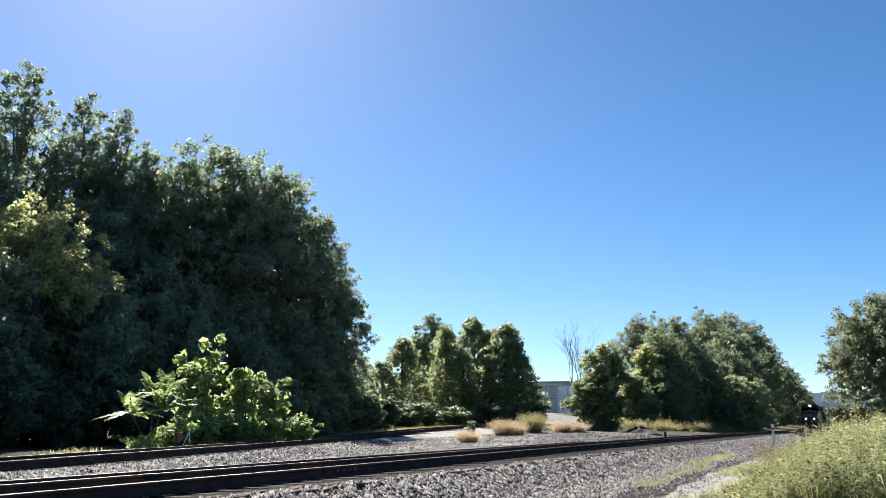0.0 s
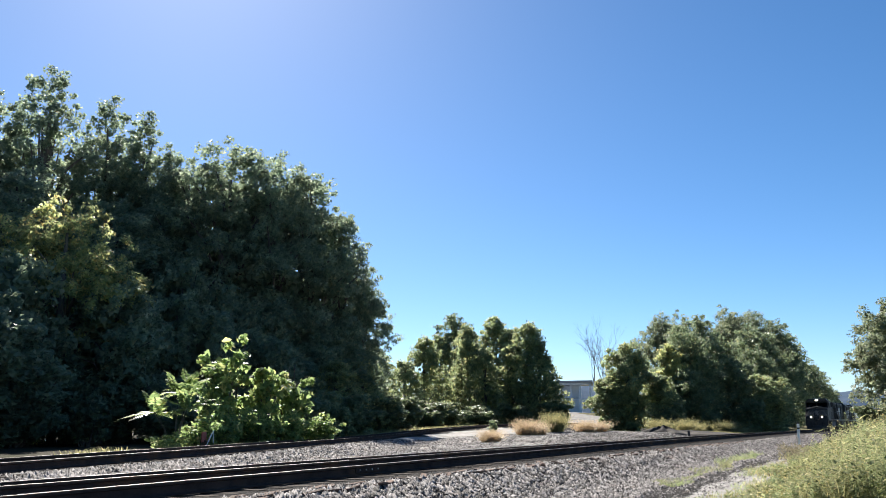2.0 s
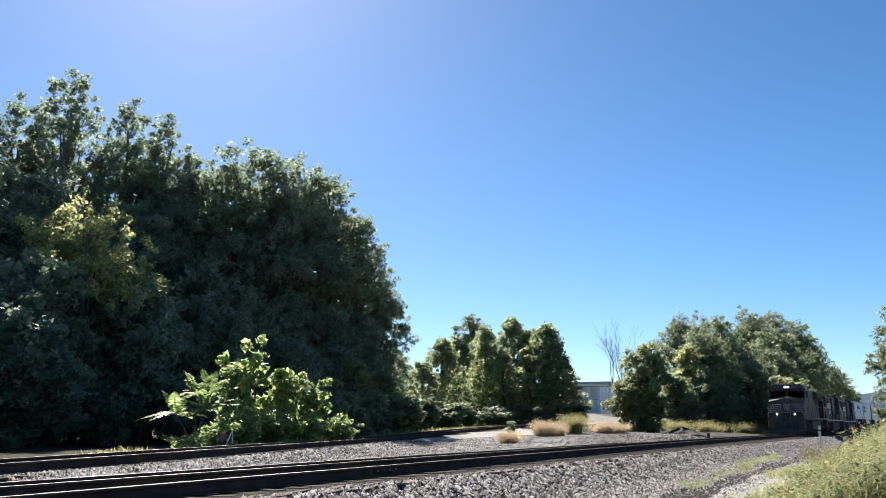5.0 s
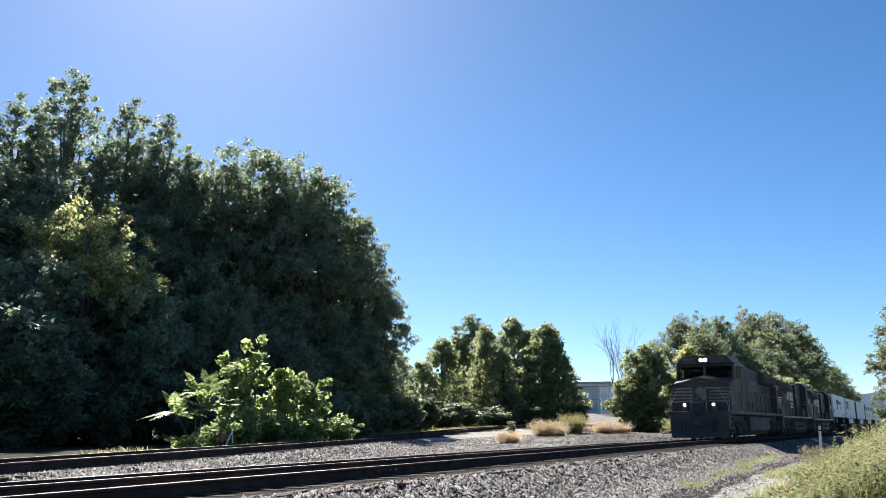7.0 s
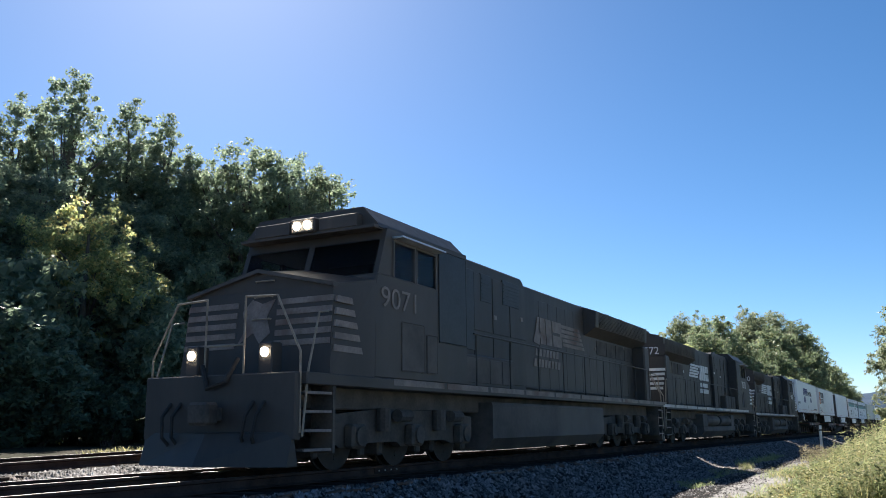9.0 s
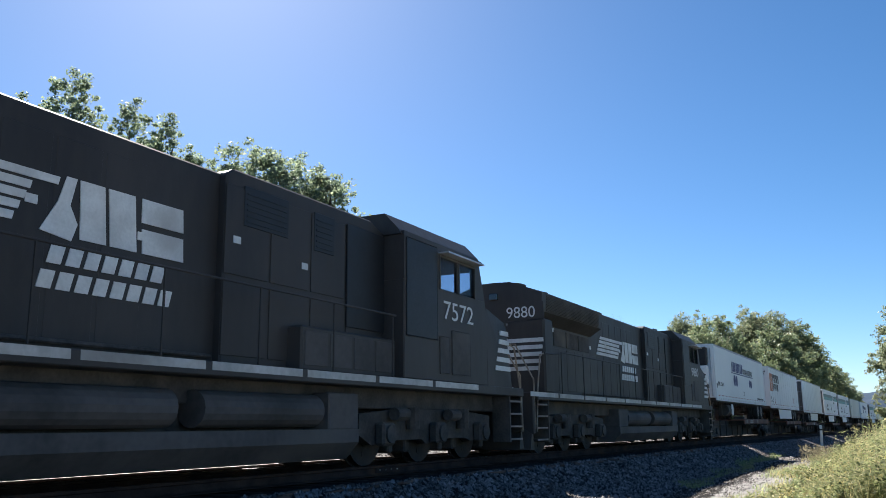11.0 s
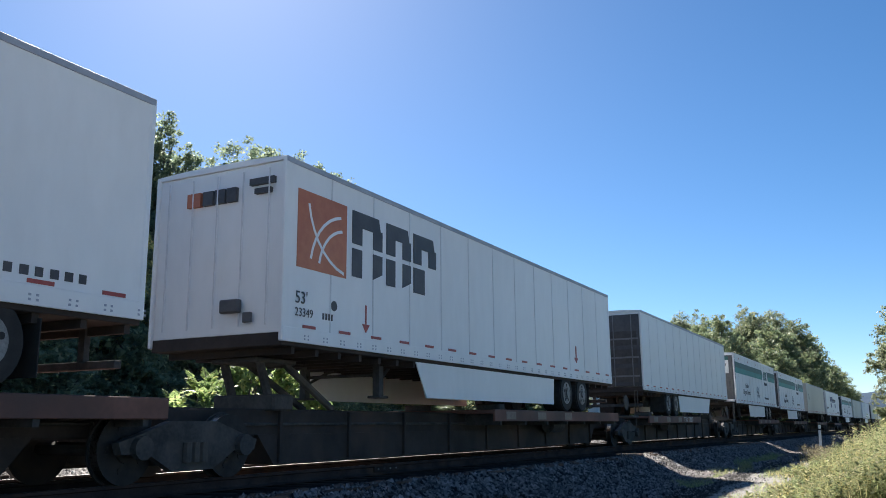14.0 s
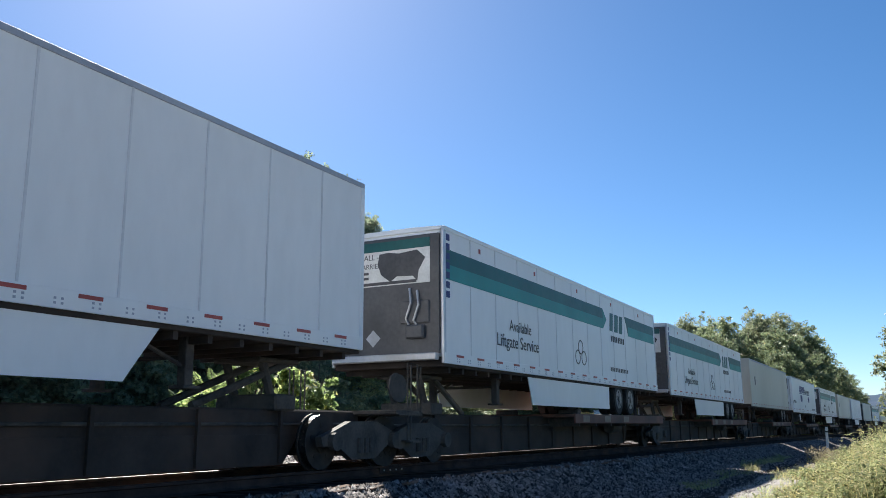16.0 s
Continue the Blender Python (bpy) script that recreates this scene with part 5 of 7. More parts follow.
    sides("nose_side_stripe", L, nose_side, FADED if lit else WHITE_PAINT, "white speed stripes")
    # windows
    def windscreen(y0, y1):
        bm = bmesh.new()
        v = [bm.verts.new(p) for p in ((-8.62, y0, 3.20), (-8.62, y1, 3.20), (-8.40, y1, 3.82), (-8.40, y0, 3.82), (-8.60, y0, 3.20), (-8.60, y1, 3.20), (-8.38, y1, 3.82), (-8.38, y0, 3.82))]
        for f in ((0, 1, 2, 3), (4, 7, 6, 5), (0, 4, 5, 1), (1, 5, 6, 2), (2, 6, 7, 3), (3, 7, 4, 0)):
            bm.faces.new([v[i] for i in f])
        for w in bm.verts:
            w.co.x -= 0.06
        return fixed(bm)
    for y0, y1 in ((-1.38, -0.06), (0.06, 1.38)):
        part("windscreen", windscreen(y0, y1), CAB_GLASS, L, "dark windscreen pane")
    for s in (-1, 1):
        for x0, x1 in ((-8.15, -7.45), (-7.35, -6.65)):
            w = part("cab_window", box(x0, x1, s * 1.485 - 0.006, s * 1.485 + 0.006, 3.20, 3.80), CAB_GLASS, L, "smoky cab side window")
            part("window_frame", add_box(add_box(box(x0 - 0.04, x0, s * 1.51 - 0.012, s * 1.51 + 0.012, 3.18, 3.84), x1, x1 + 0.04, s * 1.51 - 0.012, s * 1.51 + 0.012, 3.18, 3.84), x0, x1, s * 1.51 - 0.012, s * 1.51 + 0.012, 3.80, 3.84), TANK, w)
        # Pale metal also serves as the sun's reflection along the roof edge.
        part("sunshade", box(-8.2, -6.6, s * 1.5, s * 1.72, 3.86, 3.89), GREY_METAL, L, "sunshade over the cab window, pale as the roof edge's glint")
        # Plate stands proud of the cab; the recess's shade is its black colour.
        part("cab_shade_plate", box(-6.52, -5.36, s * 1.505 - 0.01, s * 1.505 + 0.01, 2.2, 3.96, 0.02), BLACK_BOX, L, "black plate behind the cab window, dark like a recess")
        part("cab_hatch", box(-7.9, -7.1, s * 1.505 - 0.01, s * 1.505 + 0.01, 1.6, 2.45, 0.02), TANK, L)
        part("cab_hatch", box(-7.0, -6.6, s * 1.505 - 0.01, s * 1.505 + 0.01, 1.6, 2.3, 0.02), TANK, L)
        lettering(number, 0.50, mark, L, -8.6 if s < 0 else -6.74, 1.514, 2.64, s, "white road number", 1.34)
    # number boards and lamps
    islands("number_board", add_box(box(-8.72, -8.5, -1.1, -0.32, 4.03, 4.26, 0.01), -8.72, -8.5, 0.32, 1.1, 4.03, 4.26, 0.01), BLACK, L)
    part("headlight_housing", box(-8.78, -8.5, -0.26, 0.26, 4.02, 4.28, 0.02), BLACK, L)
    for y in (-0.11, 0.11):
        bm = bmesh.new()
        bmesh.ops.create_cone(bm, cap_ends=True, segments=16, radius1=0.07, radius2=0.07, depth=0.03, matrix=pose(-8.79, y, 4.15, 0, 90, 0))
        part("headlight", bm, LAMP if lit else GLASS, L, "bright round headlight" if lit else "")
    for y in (-0.72, 0.72):
        part("ditch_light_box", box(-10.55, -10.3, y - 0.13, y + 0.13, 1.46, 1.93, 0.02), BLACK, L)
        bm = bmesh.new()
        bmesh.ops.create_cone(bm, cap_ends=True, segments=16, radius1=0.07, radius2=0.07, depth=0.03, matrix=pose(-10.56, y, 1.78, 0, 90, 0))
        part("ditch_light", bm, DITCH if lit else GLASS, L)
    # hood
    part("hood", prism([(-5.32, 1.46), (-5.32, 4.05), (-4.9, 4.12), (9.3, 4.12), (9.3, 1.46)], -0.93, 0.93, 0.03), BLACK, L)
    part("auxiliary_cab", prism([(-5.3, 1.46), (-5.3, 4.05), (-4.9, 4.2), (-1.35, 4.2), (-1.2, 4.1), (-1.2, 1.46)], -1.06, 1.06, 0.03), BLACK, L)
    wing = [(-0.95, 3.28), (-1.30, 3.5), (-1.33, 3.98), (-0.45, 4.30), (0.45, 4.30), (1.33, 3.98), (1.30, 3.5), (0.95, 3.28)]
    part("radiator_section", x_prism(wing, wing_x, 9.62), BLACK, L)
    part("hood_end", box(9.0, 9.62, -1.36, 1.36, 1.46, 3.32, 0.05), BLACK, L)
    def grille(side):
        bm = bmesh.new()
        for k in range(11):
            add_box(bm, wing_x + 0.3, 9.3, side * 1.325 - 0.012, side * 1.325 + 0.012, 3.52 + 0.04 * k, 3.54 + 0.04 * k)
        return bm
    for s in (-1, 1):
        part("radiator_grille", grille(s), GRIME, L)
    def doors(side):
        bm = bmesh.new()
        x = 0.1
        while x < 9.0:
            add_box(bm, x, x + 0.62, side * 0.925 - 0.012, side * 0.925 + 0.012, 1.6, 2.72 if x > 3.4 else 3.86, 0.006)
            x += 0.68
        x = -5.05
        while x < -2.0:
            add_box(bm, x, x + 0.92, side * 1.065 - 0.012, side * 1.065 + 0.012, 1.6, 2.62, 0.006)
            add_box(bm, x, x + 0.92, side * 1.065 - 0.012, side * 1.065 + 0.012, 2.7, 3.95, 0.006)
            x += 0.98
        return bm
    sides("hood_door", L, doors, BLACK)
    def latches(side):
        bm = bmesh.new()
        for k in range(9):
            add_box(bm, -4.6 + 1.55 * k, -4.45 + 1.55 * k, side * 1.08 - 0.006 if k < 3 else side * 0.945 - 0.006, side * 1.08 + 0.006 if k < 3 else side * 0.945 + 0.006, 2.9 + 0.12 * (k % 3), 3.0 + 0.12 * (k % 3))
        return bm
    sides("warning_label", L, latches, mark, "small white label plates")
    for s in (-1, 1):
        for x0, x1, z0, z1 in ((-2.55, -1.55, 3.42, 4.0), (-3.75, -3.2, 3.36, 3.98)):
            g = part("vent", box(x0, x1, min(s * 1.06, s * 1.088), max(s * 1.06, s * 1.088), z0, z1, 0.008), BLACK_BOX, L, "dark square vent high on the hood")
            bm = bmesh.new()
            for k in range(6):
                add_box(bm, x0 + 0.05, x1 - 0.05, s * 1.09 - 0.008, s * 1.09 + 0.008, z0 + 0.06 + k * (z1 - z0 - 0.1) / 6, z0 + 0.085 + k * (z1 - z0 - 0.1) / 6)
            islands("slat", bm, BLACK_BOX, g)
        # No hole is cut; black colour gives the opening its shade.
        part("filter_shade_plate", box(-5.28, -4.12, min(s * 1.06, s * 1.10), max(s * 1.06, s * 1.10), 2.25, 3.98, 0.01), BLACK_BOX, L, "black plate standing in for a filter opening's shade")
        part("battery_box", box(-5.28, -2.6, min(s * 0.9, s * 1.34), max(s * 0.9, s * 1.34), 1.46, 2.12, 0.03), BLACK, L)
        for x in (-5.2, -4.55, -3.9, -3.25):
            part("battery_door", box(x, x + 0.58, min(s * 1.33, s * 1.352), max(s * 1.33, s * 1.352), 1.54, 2.05, 0.008), TANK, L)
        part("conduit", tube([(-1.1, s * 0.97, 1.58), (5.6, s * 0.97, 1.58), (5.75, s * 0.99, 1.5)], 0.03, 6), GRIME, L)
        for k in range(4):
            part("radiator_door", box(4.9 + 1.02 * k, 5.84 + 1.02 * k, min(s * 0.93, s * 0.952), max(s * 0.93, s * 0.952), 2.78, 3.22, 0.008), GRIME, L)
    bm = bmesh.new()
    for x, y, w in ((7.4, 0, 0.62), (9.0, 0, 0.62)):
        bmesh.ops.create_cone(bm, cap_ends=True, segments=24, radius1=w, radius2=w, depth=0.12, matrix=pose(x, y, 4.25))
    islands("roof_fan", bm, GRIME, L)
    part("exhaust_stack", box(1.6, 2.5, -0.35, 0.35, 4.0, 4.22, 0.04), GRIME, L)
    islands("roof_hatch", add_box(box(-4.6, -2.9, -0.55, 0.55, 4.1, 4.24, 0.03), 2.7, 3.6, -0.6, 0.6, 4.08, 4.24, 0.03), BLACK, L)
    bm = bmesh.new()
    for y in (-0.25, 0, 0.25):
        add_tube(bm, [(-5.9, y, 4.42), (-5.9, y, 4.55), (-6.35, y, 4.55)], 0.035, 6, 0.06)
    islands("horn", fixed(bm), BLACK, L)
    islands("antenna", add_box(box(-7.6, -7.3, -0.4, -0.1, 4.4, 4.47, 0.02), -7.5, -6.9, 0.15, 0.55, 4.4, 4.46, 0.02), GREY_METAL, L)
    # markings on the hood: speed stripes, slanted block logo, two lines of lettering as bars
    sx = 3.72 + 0.5 * (wing_x - 3.75)

    def speed(side):
        bm = bmesh.new()
        for k in range(5):
            z = 2.80 + 0.125 * k
            add_prism(bm, [(sx - 0.10 * k, z), (1.6 + 0.28 * (k < 4) - 0.06 * k, z), (1.58 + 0.28 * (k < 4) - 0.06 * k, z + 0.09), (sx - 0.08 - 0.10 * k, z + 0.09)], side * 0.938, side * 0.95)
        return fixed(bm)
    sides("speed_stripe", L, speed, mark, "white speed stripes on the hood")
    def logo(side):
        # built for the side seen at y > 0, where x runs leftwards; turned round on the other side
        bm = bmesh.new()
        polys = [[(0.98, 2.76), (0.62, 2.70), (0.56, 2.90), (0.66, 3.10), (0.60, 3.42), (0.72, 3.42), (0.80, 3.12)],
                 [(0.52, 2.74), (0.20, 2.74), (0.26, 3.42), (0.56, 3.42)],
                 [(0.15, 2.74), (-0.20, 2.74), (-0.14, 3.42), (0.21, 3.42)],
                 [(-0.28, 2.74), (-0.88, 2.74), (-0.86, 3.04), (-0.26, 3.04)],
                 [(-0.25, 3.12), (-0.86, 3.12), (-0.84, 3.42), (-0.24, 3.42)]]
        for p in polys:
            add_prism(bm, [(1.55 + 1.14 * (x - 0.98), z) for x, z in p] if side > 0 else [(-0.35 - 1.14 * (x - 0.98), z) for x, z in p], side * 0.938, side * 0.952)
        return fixed(bm)
    sides("logo_block", L, logo, mark, "slanted white block logo")
    def name_bars(side):
        bm = bmesh.new()
        for z, n in ((2.42, 7), (2.14, 8)):
            w = 1.96 / 8
            for k in range(n):
                x = -0.36 + k * w + (0.14 if n == 7 else 0)
                add_prism(bm, [(x, z), (x + w * 0.74, z), (x + w * 0.74 - side * 0.05, z + 0.2), (x - side * 0.05, z + 0.2)], side * 0.938, side * 0.95)
        return fixed(bm)
    sides("name_bar", L, name_bars, mark, "two rows of white lettering bars")
    # hood end markings
    for k in range(5):
        z = 2.03 + 0.175 * k
        for e in (-1, 1):
            y0, y1 = (0.36, 1.33 - 0.03 * (4 - k))
            part("end_stripe", box(9.622, 9.632, min(e * y0, e * y1), max(e * y0, e * y1), z, z + 0.1), WHITE_PAINT, L, "white stripe on the hood end")
    part("end_panel", box(9.62, 9.63, -0.36, 0.36, 2.03, 2.85), WHITE_PAINT, L, "white panel with a dark emblem shape")
    bm = bmesh.new()
    pts = [(0.30, 2.08), (0.12, 2.3), (0.22, 2.62), (-0.02, 2.78), (-0.2, 2.6), (-0.12, 2.4), (-0.26, 2.12), (0.0, 2.2)]
    a = [bm.verts.new((9.636, y, z)) for y, z in pts]
    b = [bm.verts.new((9.626, y, z)) for y, z in pts]
    bm.faces.new(a)
    for i in range(len(pts)):
        bm.faces.new((a[i], b[i], b[(i + 1) % len(pts)], a[(i + 1) % len(pts)]))
    part("end_emblem", fixed(bm), BLACK, L)
    piece("lettering", text_mesh(number, 0.40, WHITE_PAINT), L, pose(9.626, 0.34, 3.36, 90, 0, 90), "white road number")
    part("end_sill", box(10.6, 10.625, -0.9, 0.9, 1.46, 1.58), WHITE_PAINT, L)
    part("end_number_plate", box(9.60, 9.622, 0.2, 1.36, 3.30, 3.74, 0.004), BLACK, L)
    part("end_lamp", box(9.6, 9.68, -0.12, 0.12, 3.85, 4.02, 0.02), GLASS, L)
    # handrails, steps, pilots
    bm = bmesh.new()
    for s in (-1, 1):
        add_tube(bm, [(-5.0, s * 1.5, 2.5), (8.6, s * 1.5, 2.5), (9.3, s * 1.46, 2.42), (9.9, s * 1.45, 2.42)], 0.02, 6)
        x = -4.9
        while x < 9:
            add_tube(bm, [(x, s * 1.5, 1.4), (x, s * 1.5, 2.5)], 0.016, 5)
            x += 1.72
    part("handrail", fixed(bm), BLACK, L)
    bm = bmesh.new()
    for e in (-1, 1):
        for s in (-1, 1):
            add_tube(bm, [(e * 10.0, s * 1.46, 2.4), (e * 10.25, s * 1.47, 2.35), (e * 10.5, s * 1.48, 1.5), (e * 10.62, s * 1.48, 0.55)], 0.019, 6)
            add_tube(bm, [(e * 10.64, s * 1.45, 0.6), (e * 10.64, s * 1.44, 1.75), (e * 10.62, s * 0.98, 2.60), (e * 10.62, s * 0.40, 2.62)], 0.019, 6)
            add_tube(bm, [(e * 10.62, s * 0.38, 1.46), (e * 10.62, s * 0.38, 2.64)], 0.019, 6)
        add_tube(bm, [(e * 10.62, -0.38, 1.9), (e * 10.62, 0.38, 1.9)], 0.016, 6)
    islands("grab_rail", fixed(bm), RAIL_PAINT, L, "worn pale grab rails")
    bm = bmesh.new()
    for e in (-1, 1):
        for s in (-1, 1):
            for k in range(4):
                z = 0.34 + 0.27 * k
                add_box(bm, min(e * 9.9, e * 10.6), max(e * 9.9, e * 10.6), s * 1.3 - 0.18, s * 1.3 + 0.18, z, z + 0.035)
            add_box(bm, min(e * 9.84, e * 9.9), max(e * 9.84, e * 9.9), s * 1.3 - 0.2, s * 1.3 + 0.2, 0.3, 1.3)
    islands("step", bm, GRIME, L)
    bm = bmesh.new()
    for e in (-1, 1):
        for s in (-1, 1):
            for k in range(4):
                z = 0.34 + 0.27 * k
                add_box(bm, min(e * 9.92, e * 10.58), max(e * 9.92, e * 10.58), s * 1.485 - 0.004, s * 1.485 + 0.004, z, z + 0.04)
    islands("step_edge", bm, FADED, L, "dirty faded step edges")
    for e in (-1, 1):
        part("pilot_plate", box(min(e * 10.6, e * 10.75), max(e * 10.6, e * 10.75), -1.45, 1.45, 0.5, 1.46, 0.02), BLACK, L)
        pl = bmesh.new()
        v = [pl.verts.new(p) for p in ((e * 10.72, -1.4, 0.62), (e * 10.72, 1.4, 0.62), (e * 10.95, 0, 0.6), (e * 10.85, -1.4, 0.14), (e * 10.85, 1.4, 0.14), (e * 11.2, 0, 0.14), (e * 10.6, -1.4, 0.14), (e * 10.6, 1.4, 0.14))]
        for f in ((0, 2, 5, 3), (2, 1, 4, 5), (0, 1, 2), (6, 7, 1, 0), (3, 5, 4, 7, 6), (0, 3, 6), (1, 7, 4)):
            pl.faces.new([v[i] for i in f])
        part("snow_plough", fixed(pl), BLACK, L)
        part("coupler", add_box(box(min(e * 10.6, e * 11.05), max(e * 10.6, e * 11.05), -0.12, 0.12, 0.78, 0.98, 0.02), min(e * 10.9, e * 11.15), max(e * 10.9, e * 11.15), -0.2, 0.2, 0.72, 1.05, 0.04), GRIME, L)
        bm = bmesh.new()
        for y in (-0.9, -0.7, 0.7, 0.9):
            add_tube(bm, [(e * 10.74, y, 1.05), (e * 10.92, y, 0.85), (e * 10.95, y * 0.95, 0.55), (e * 10.84, y * 0.9, 0.42)], 0.03, 6)
        add_tube(bm, [(e * 10.66, -0.3, 1.7), (e * 10.8, -0.2, 1.35), (e * 10.85, 0.1, 1.25), (e * 10.7, 0.35, 1.6)], 0.04, 7)
        islands("hose", fixed(bm), RUBBER, L)
    # trucks
    for e in (-1, 1):
        t = part("truck", box(e * 7.0 - 2.6, e * 7.0 + 2.6, -0.75, 0.75, 0.62, 0.9, 0.03), GRIME, L)
        for s in (-1, 1):
            bm = prism([(-2.55, 0.86), (-2.55, 0.52), (-2.2, 0.36), (-1.6, 0.36), (-1.35, 0.42), (-0.45, 0.42), (-0.3, 0.34), (0.3, 0.34), (0.45, 0.42), (1.35, 0.42), (1.6, 0.36), (2.2, 0.36), (2.55, 0.52), (2.55, 0.86), (1.2, 0.96), (-1.2, 0.96)], s * 0.98, s * 1.14)
            for v in bm.verts:
                v.co.x += e * 7.0
            part("side_frame", bm, GRIME, t)
            bm = bmesh.new()
            for x in (-1.9, 0.0, 1.9):
                add_box(bm, e * 7 + x - 0.2, e * 7 + x + 0.2, s * 1.24 - 0.1, s * 1.24 + 0.1, 0.34, 0.72, 0.04)
                add_disc(bm, e * 7 + x, s * 1.32, s * 1.38, 0.53, 0.15, 14)
            for x in (-1.05, 0.95):
                add_tube(bm, [(e * 7 + x, s * 1.24, 0.6), (e * 7 + x, s * 1.24, 0.98)], 0.13, 10)
                add_tube(bm, [(e * 7 + x + 0.35, s * 1.3, 0.86), (e * 7 + x + 0.75, s * 1.3, 0.86)], 0.11, 10)
            islands("journal_box", fixed(bm), GRIME, t)
        for x in (-1.9, 0.0, 1.9):
            part("traction_motor", box(e * 7 + x - 0.85, e * 7 + x - 0.12, -0.55, 0.55, 0.14, 0.86, 0.08), GRIME, t)
            islands("brake_beam", add_box(box(e * 7 + x + 0.55, e * 7 + x + 0.75, -0.95, 0.95, 0.2, 0.6, 0.03), e * 7 + x - 0.75, e * 7 + x - 0.58, -0.95, 0.95, 0.2, 0.55, 0.03), GRIME, t)
            wheelset(t, e * 7 + x, 0.53, True)
    return L


def dual_wheels(parent, x, r=0.47):
    for s in (-1, 1):
        bm = bmesh.new()
        for y0, y1 in ((1.0, 1.25), (0.70, 0.95)):
            add_disc(bm, x, s * (y0 + 0.03), s * (y1 - 0.03), 1.0 + r, r, 28)
            add_disc(bm, x, s * y0, s * y1, 1.0 + r, r * 0.95, 28)
        ty = part("tyre", fixed(bm), RUBBER, parent)
        bm = add_disc(bmesh.new(), x, s * 1.20, s * 1.256, 1.0 + r, r * 0.60, 24)
        add_disc(bm, x, s * 1.2, s * 1.30, 1.0 + r, r * 0.22, 14)
        for k in range(10):
            a = 2 * math.pi * k / 10
            add_disc(bm, x + r * 0.30 * math.cos(a), s * 1.25, s * 1.27, 1.0 + r + r * 0.30 * math.sin(a), r * 0.05, 8)
        part("rim", fixed(bm), HUB, ty, "pale worn wheel rim")
        bm = bmesh.new()
        for k in range(5):
            a = 2 * math.pi * (k + 0.25) / 5
            add_disc(bm, x + r * 0.44 * math.cos(a), s * 1.25, s * 1.2585, 1.0 + r + r * 0.44 * math.sin(a), r * 0.085, 10)
        islands("hand_hole", fixed(bm), RUBBER, ty)


def make_trailer(label, axles=(12.6, 13.85), skirt=None, reefer=False, seams=1.24, nose="white", tall=0.0, skin=WHITE_TRAILER, tape=2.085):
    """A 53-foot trailer, nose towards -x, 16.15 m long, on its deck at 1.0 m over the rail."""
    T = thing("semi_trailer", label, "trailer", group="trailers on the train")
    z0, z1 = 1.98, 4.56 + tall
    hl = 8.075
    body = part("box", box(-hl + 0.06, hl - 0.05, -1.285, 1.285, z0, z1 - 0.06, 0.02), skin, T)
    part("roof", x_prism([(-1.29, z1 - 0.06), (-1.25, z1), (-0.6, z1 + 0.03), (0.6, z1 + 0.03), (1.25, z1), (1.29, z1 - 0.06)], -hl + 0.02, hl - 0.02), skin, T)
    for s in (-1, 1):
        part("top_rail", box(-hl + 0.02, hl - 0.02, s * 1.292 - 0.012, s * 1.292 + 0.012, z1 - 0.085, z1 - 0.005, 0.004), STEEL_BLUE if not nose == "teal" else skin, T, "narrow grey-blue roof rail")
        part("bottom_rail", box(-hl + 0.02, hl - 0.02, s * 1.294 - 0.014, s * 1.294 + 0.014, 1.86, 2.07, 0.006), skin, T)
        bm, red = bmesh.new(), bmesh.new()
        x = -hl + 0.5
        while x < hl - 0.6:
            add_box(red, x, x + 0.32, s * 1.2955 - 0.002, s * 1.2955 + (0.006 if tape > 2.07 else s * 0.018), tape, tape + 0.045)
            for k in range(4):
                add_box(bm, x + 0.5 + 0.09 * (k % 2), x + 0.53 + 0.09 * (k % 2), s * 1.3105 - 0.002, s * 1.3105 + 0.002, 1.905 + 0.05 * (k // 2), 1.93 + 0.05 * (k // 2))
            for k in range(4):
                add_box(bm, x + 0.02 + 0.09 * (k % 2), x + 0.05 + 0.09 * (k % 2), s * 1.3105 - 0.002, s * 1.3105 + 0.002, 1.905 + 0.05 * (k // 2), 1.93 + 0.05 * (k // 2))
            x += 0.94
        islands("reflective_tape", red, RED_TAPE, T, "short red reflective strips")
        part("rivet", bm, STEEL_BLUE, T)
        if seams:
            bm = bmesh.new()
            x = -hl + 1.2
            while x < hl - 0.4:
                add_box(bm, x - 0.016, x + 0.016, s * 1.287 - 0.006, s * 1.287 + 0.006, 2.07, z1 - 0.085)
                x += seams
            islands("side_seam", bm, SEAM, T)
        for e, wd in ((-1, 0.10), (1, 0.08)):
            part("corner_post", box(min(e * hl, e * (hl - wd)), max(e * hl, e * (hl - wd)), s * 1.27 - 0.03, s * 1.27 + 0.032, 1.86, z1 - 0.01, 0.012), GREY_METAL if nose != "white" else skin, T)
    part("floor", box(-hl + 0.05, hl - 0.02, -1.26, 1.26, 1.8, 1.99, 0.01), SILL, T)
    bm = bmesh.new()
    x = -hl + 0.4
    while x < hl:
        add_box(bm, x - 0.04, x + 0.04, -1.2, 1.2, 1.7, 1.81)
        x += 0.6
    islands("cross_member", bm, SILL, T)
    # rear doors
    islands("door", add_box(box(hl - 0.05, hl - 0.005, -1.22, -0.015, 2.0, z1 - 0.14, 0.01), hl - 0.05, hl - 0.005, 0.015, 1.22, 2.0, z1 - 0.14, 0.01), DOOR_GREY, T, "ribbed grey rear doors")
    bm = bmesh.new()
    for y in (-0.95, -0.3, 0.3, 0.95):
        add_tube(bm, [(hl + 0.02, y, 2.0), (hl + 0.02, y, z1 - 0.15)], 0.02, 6)
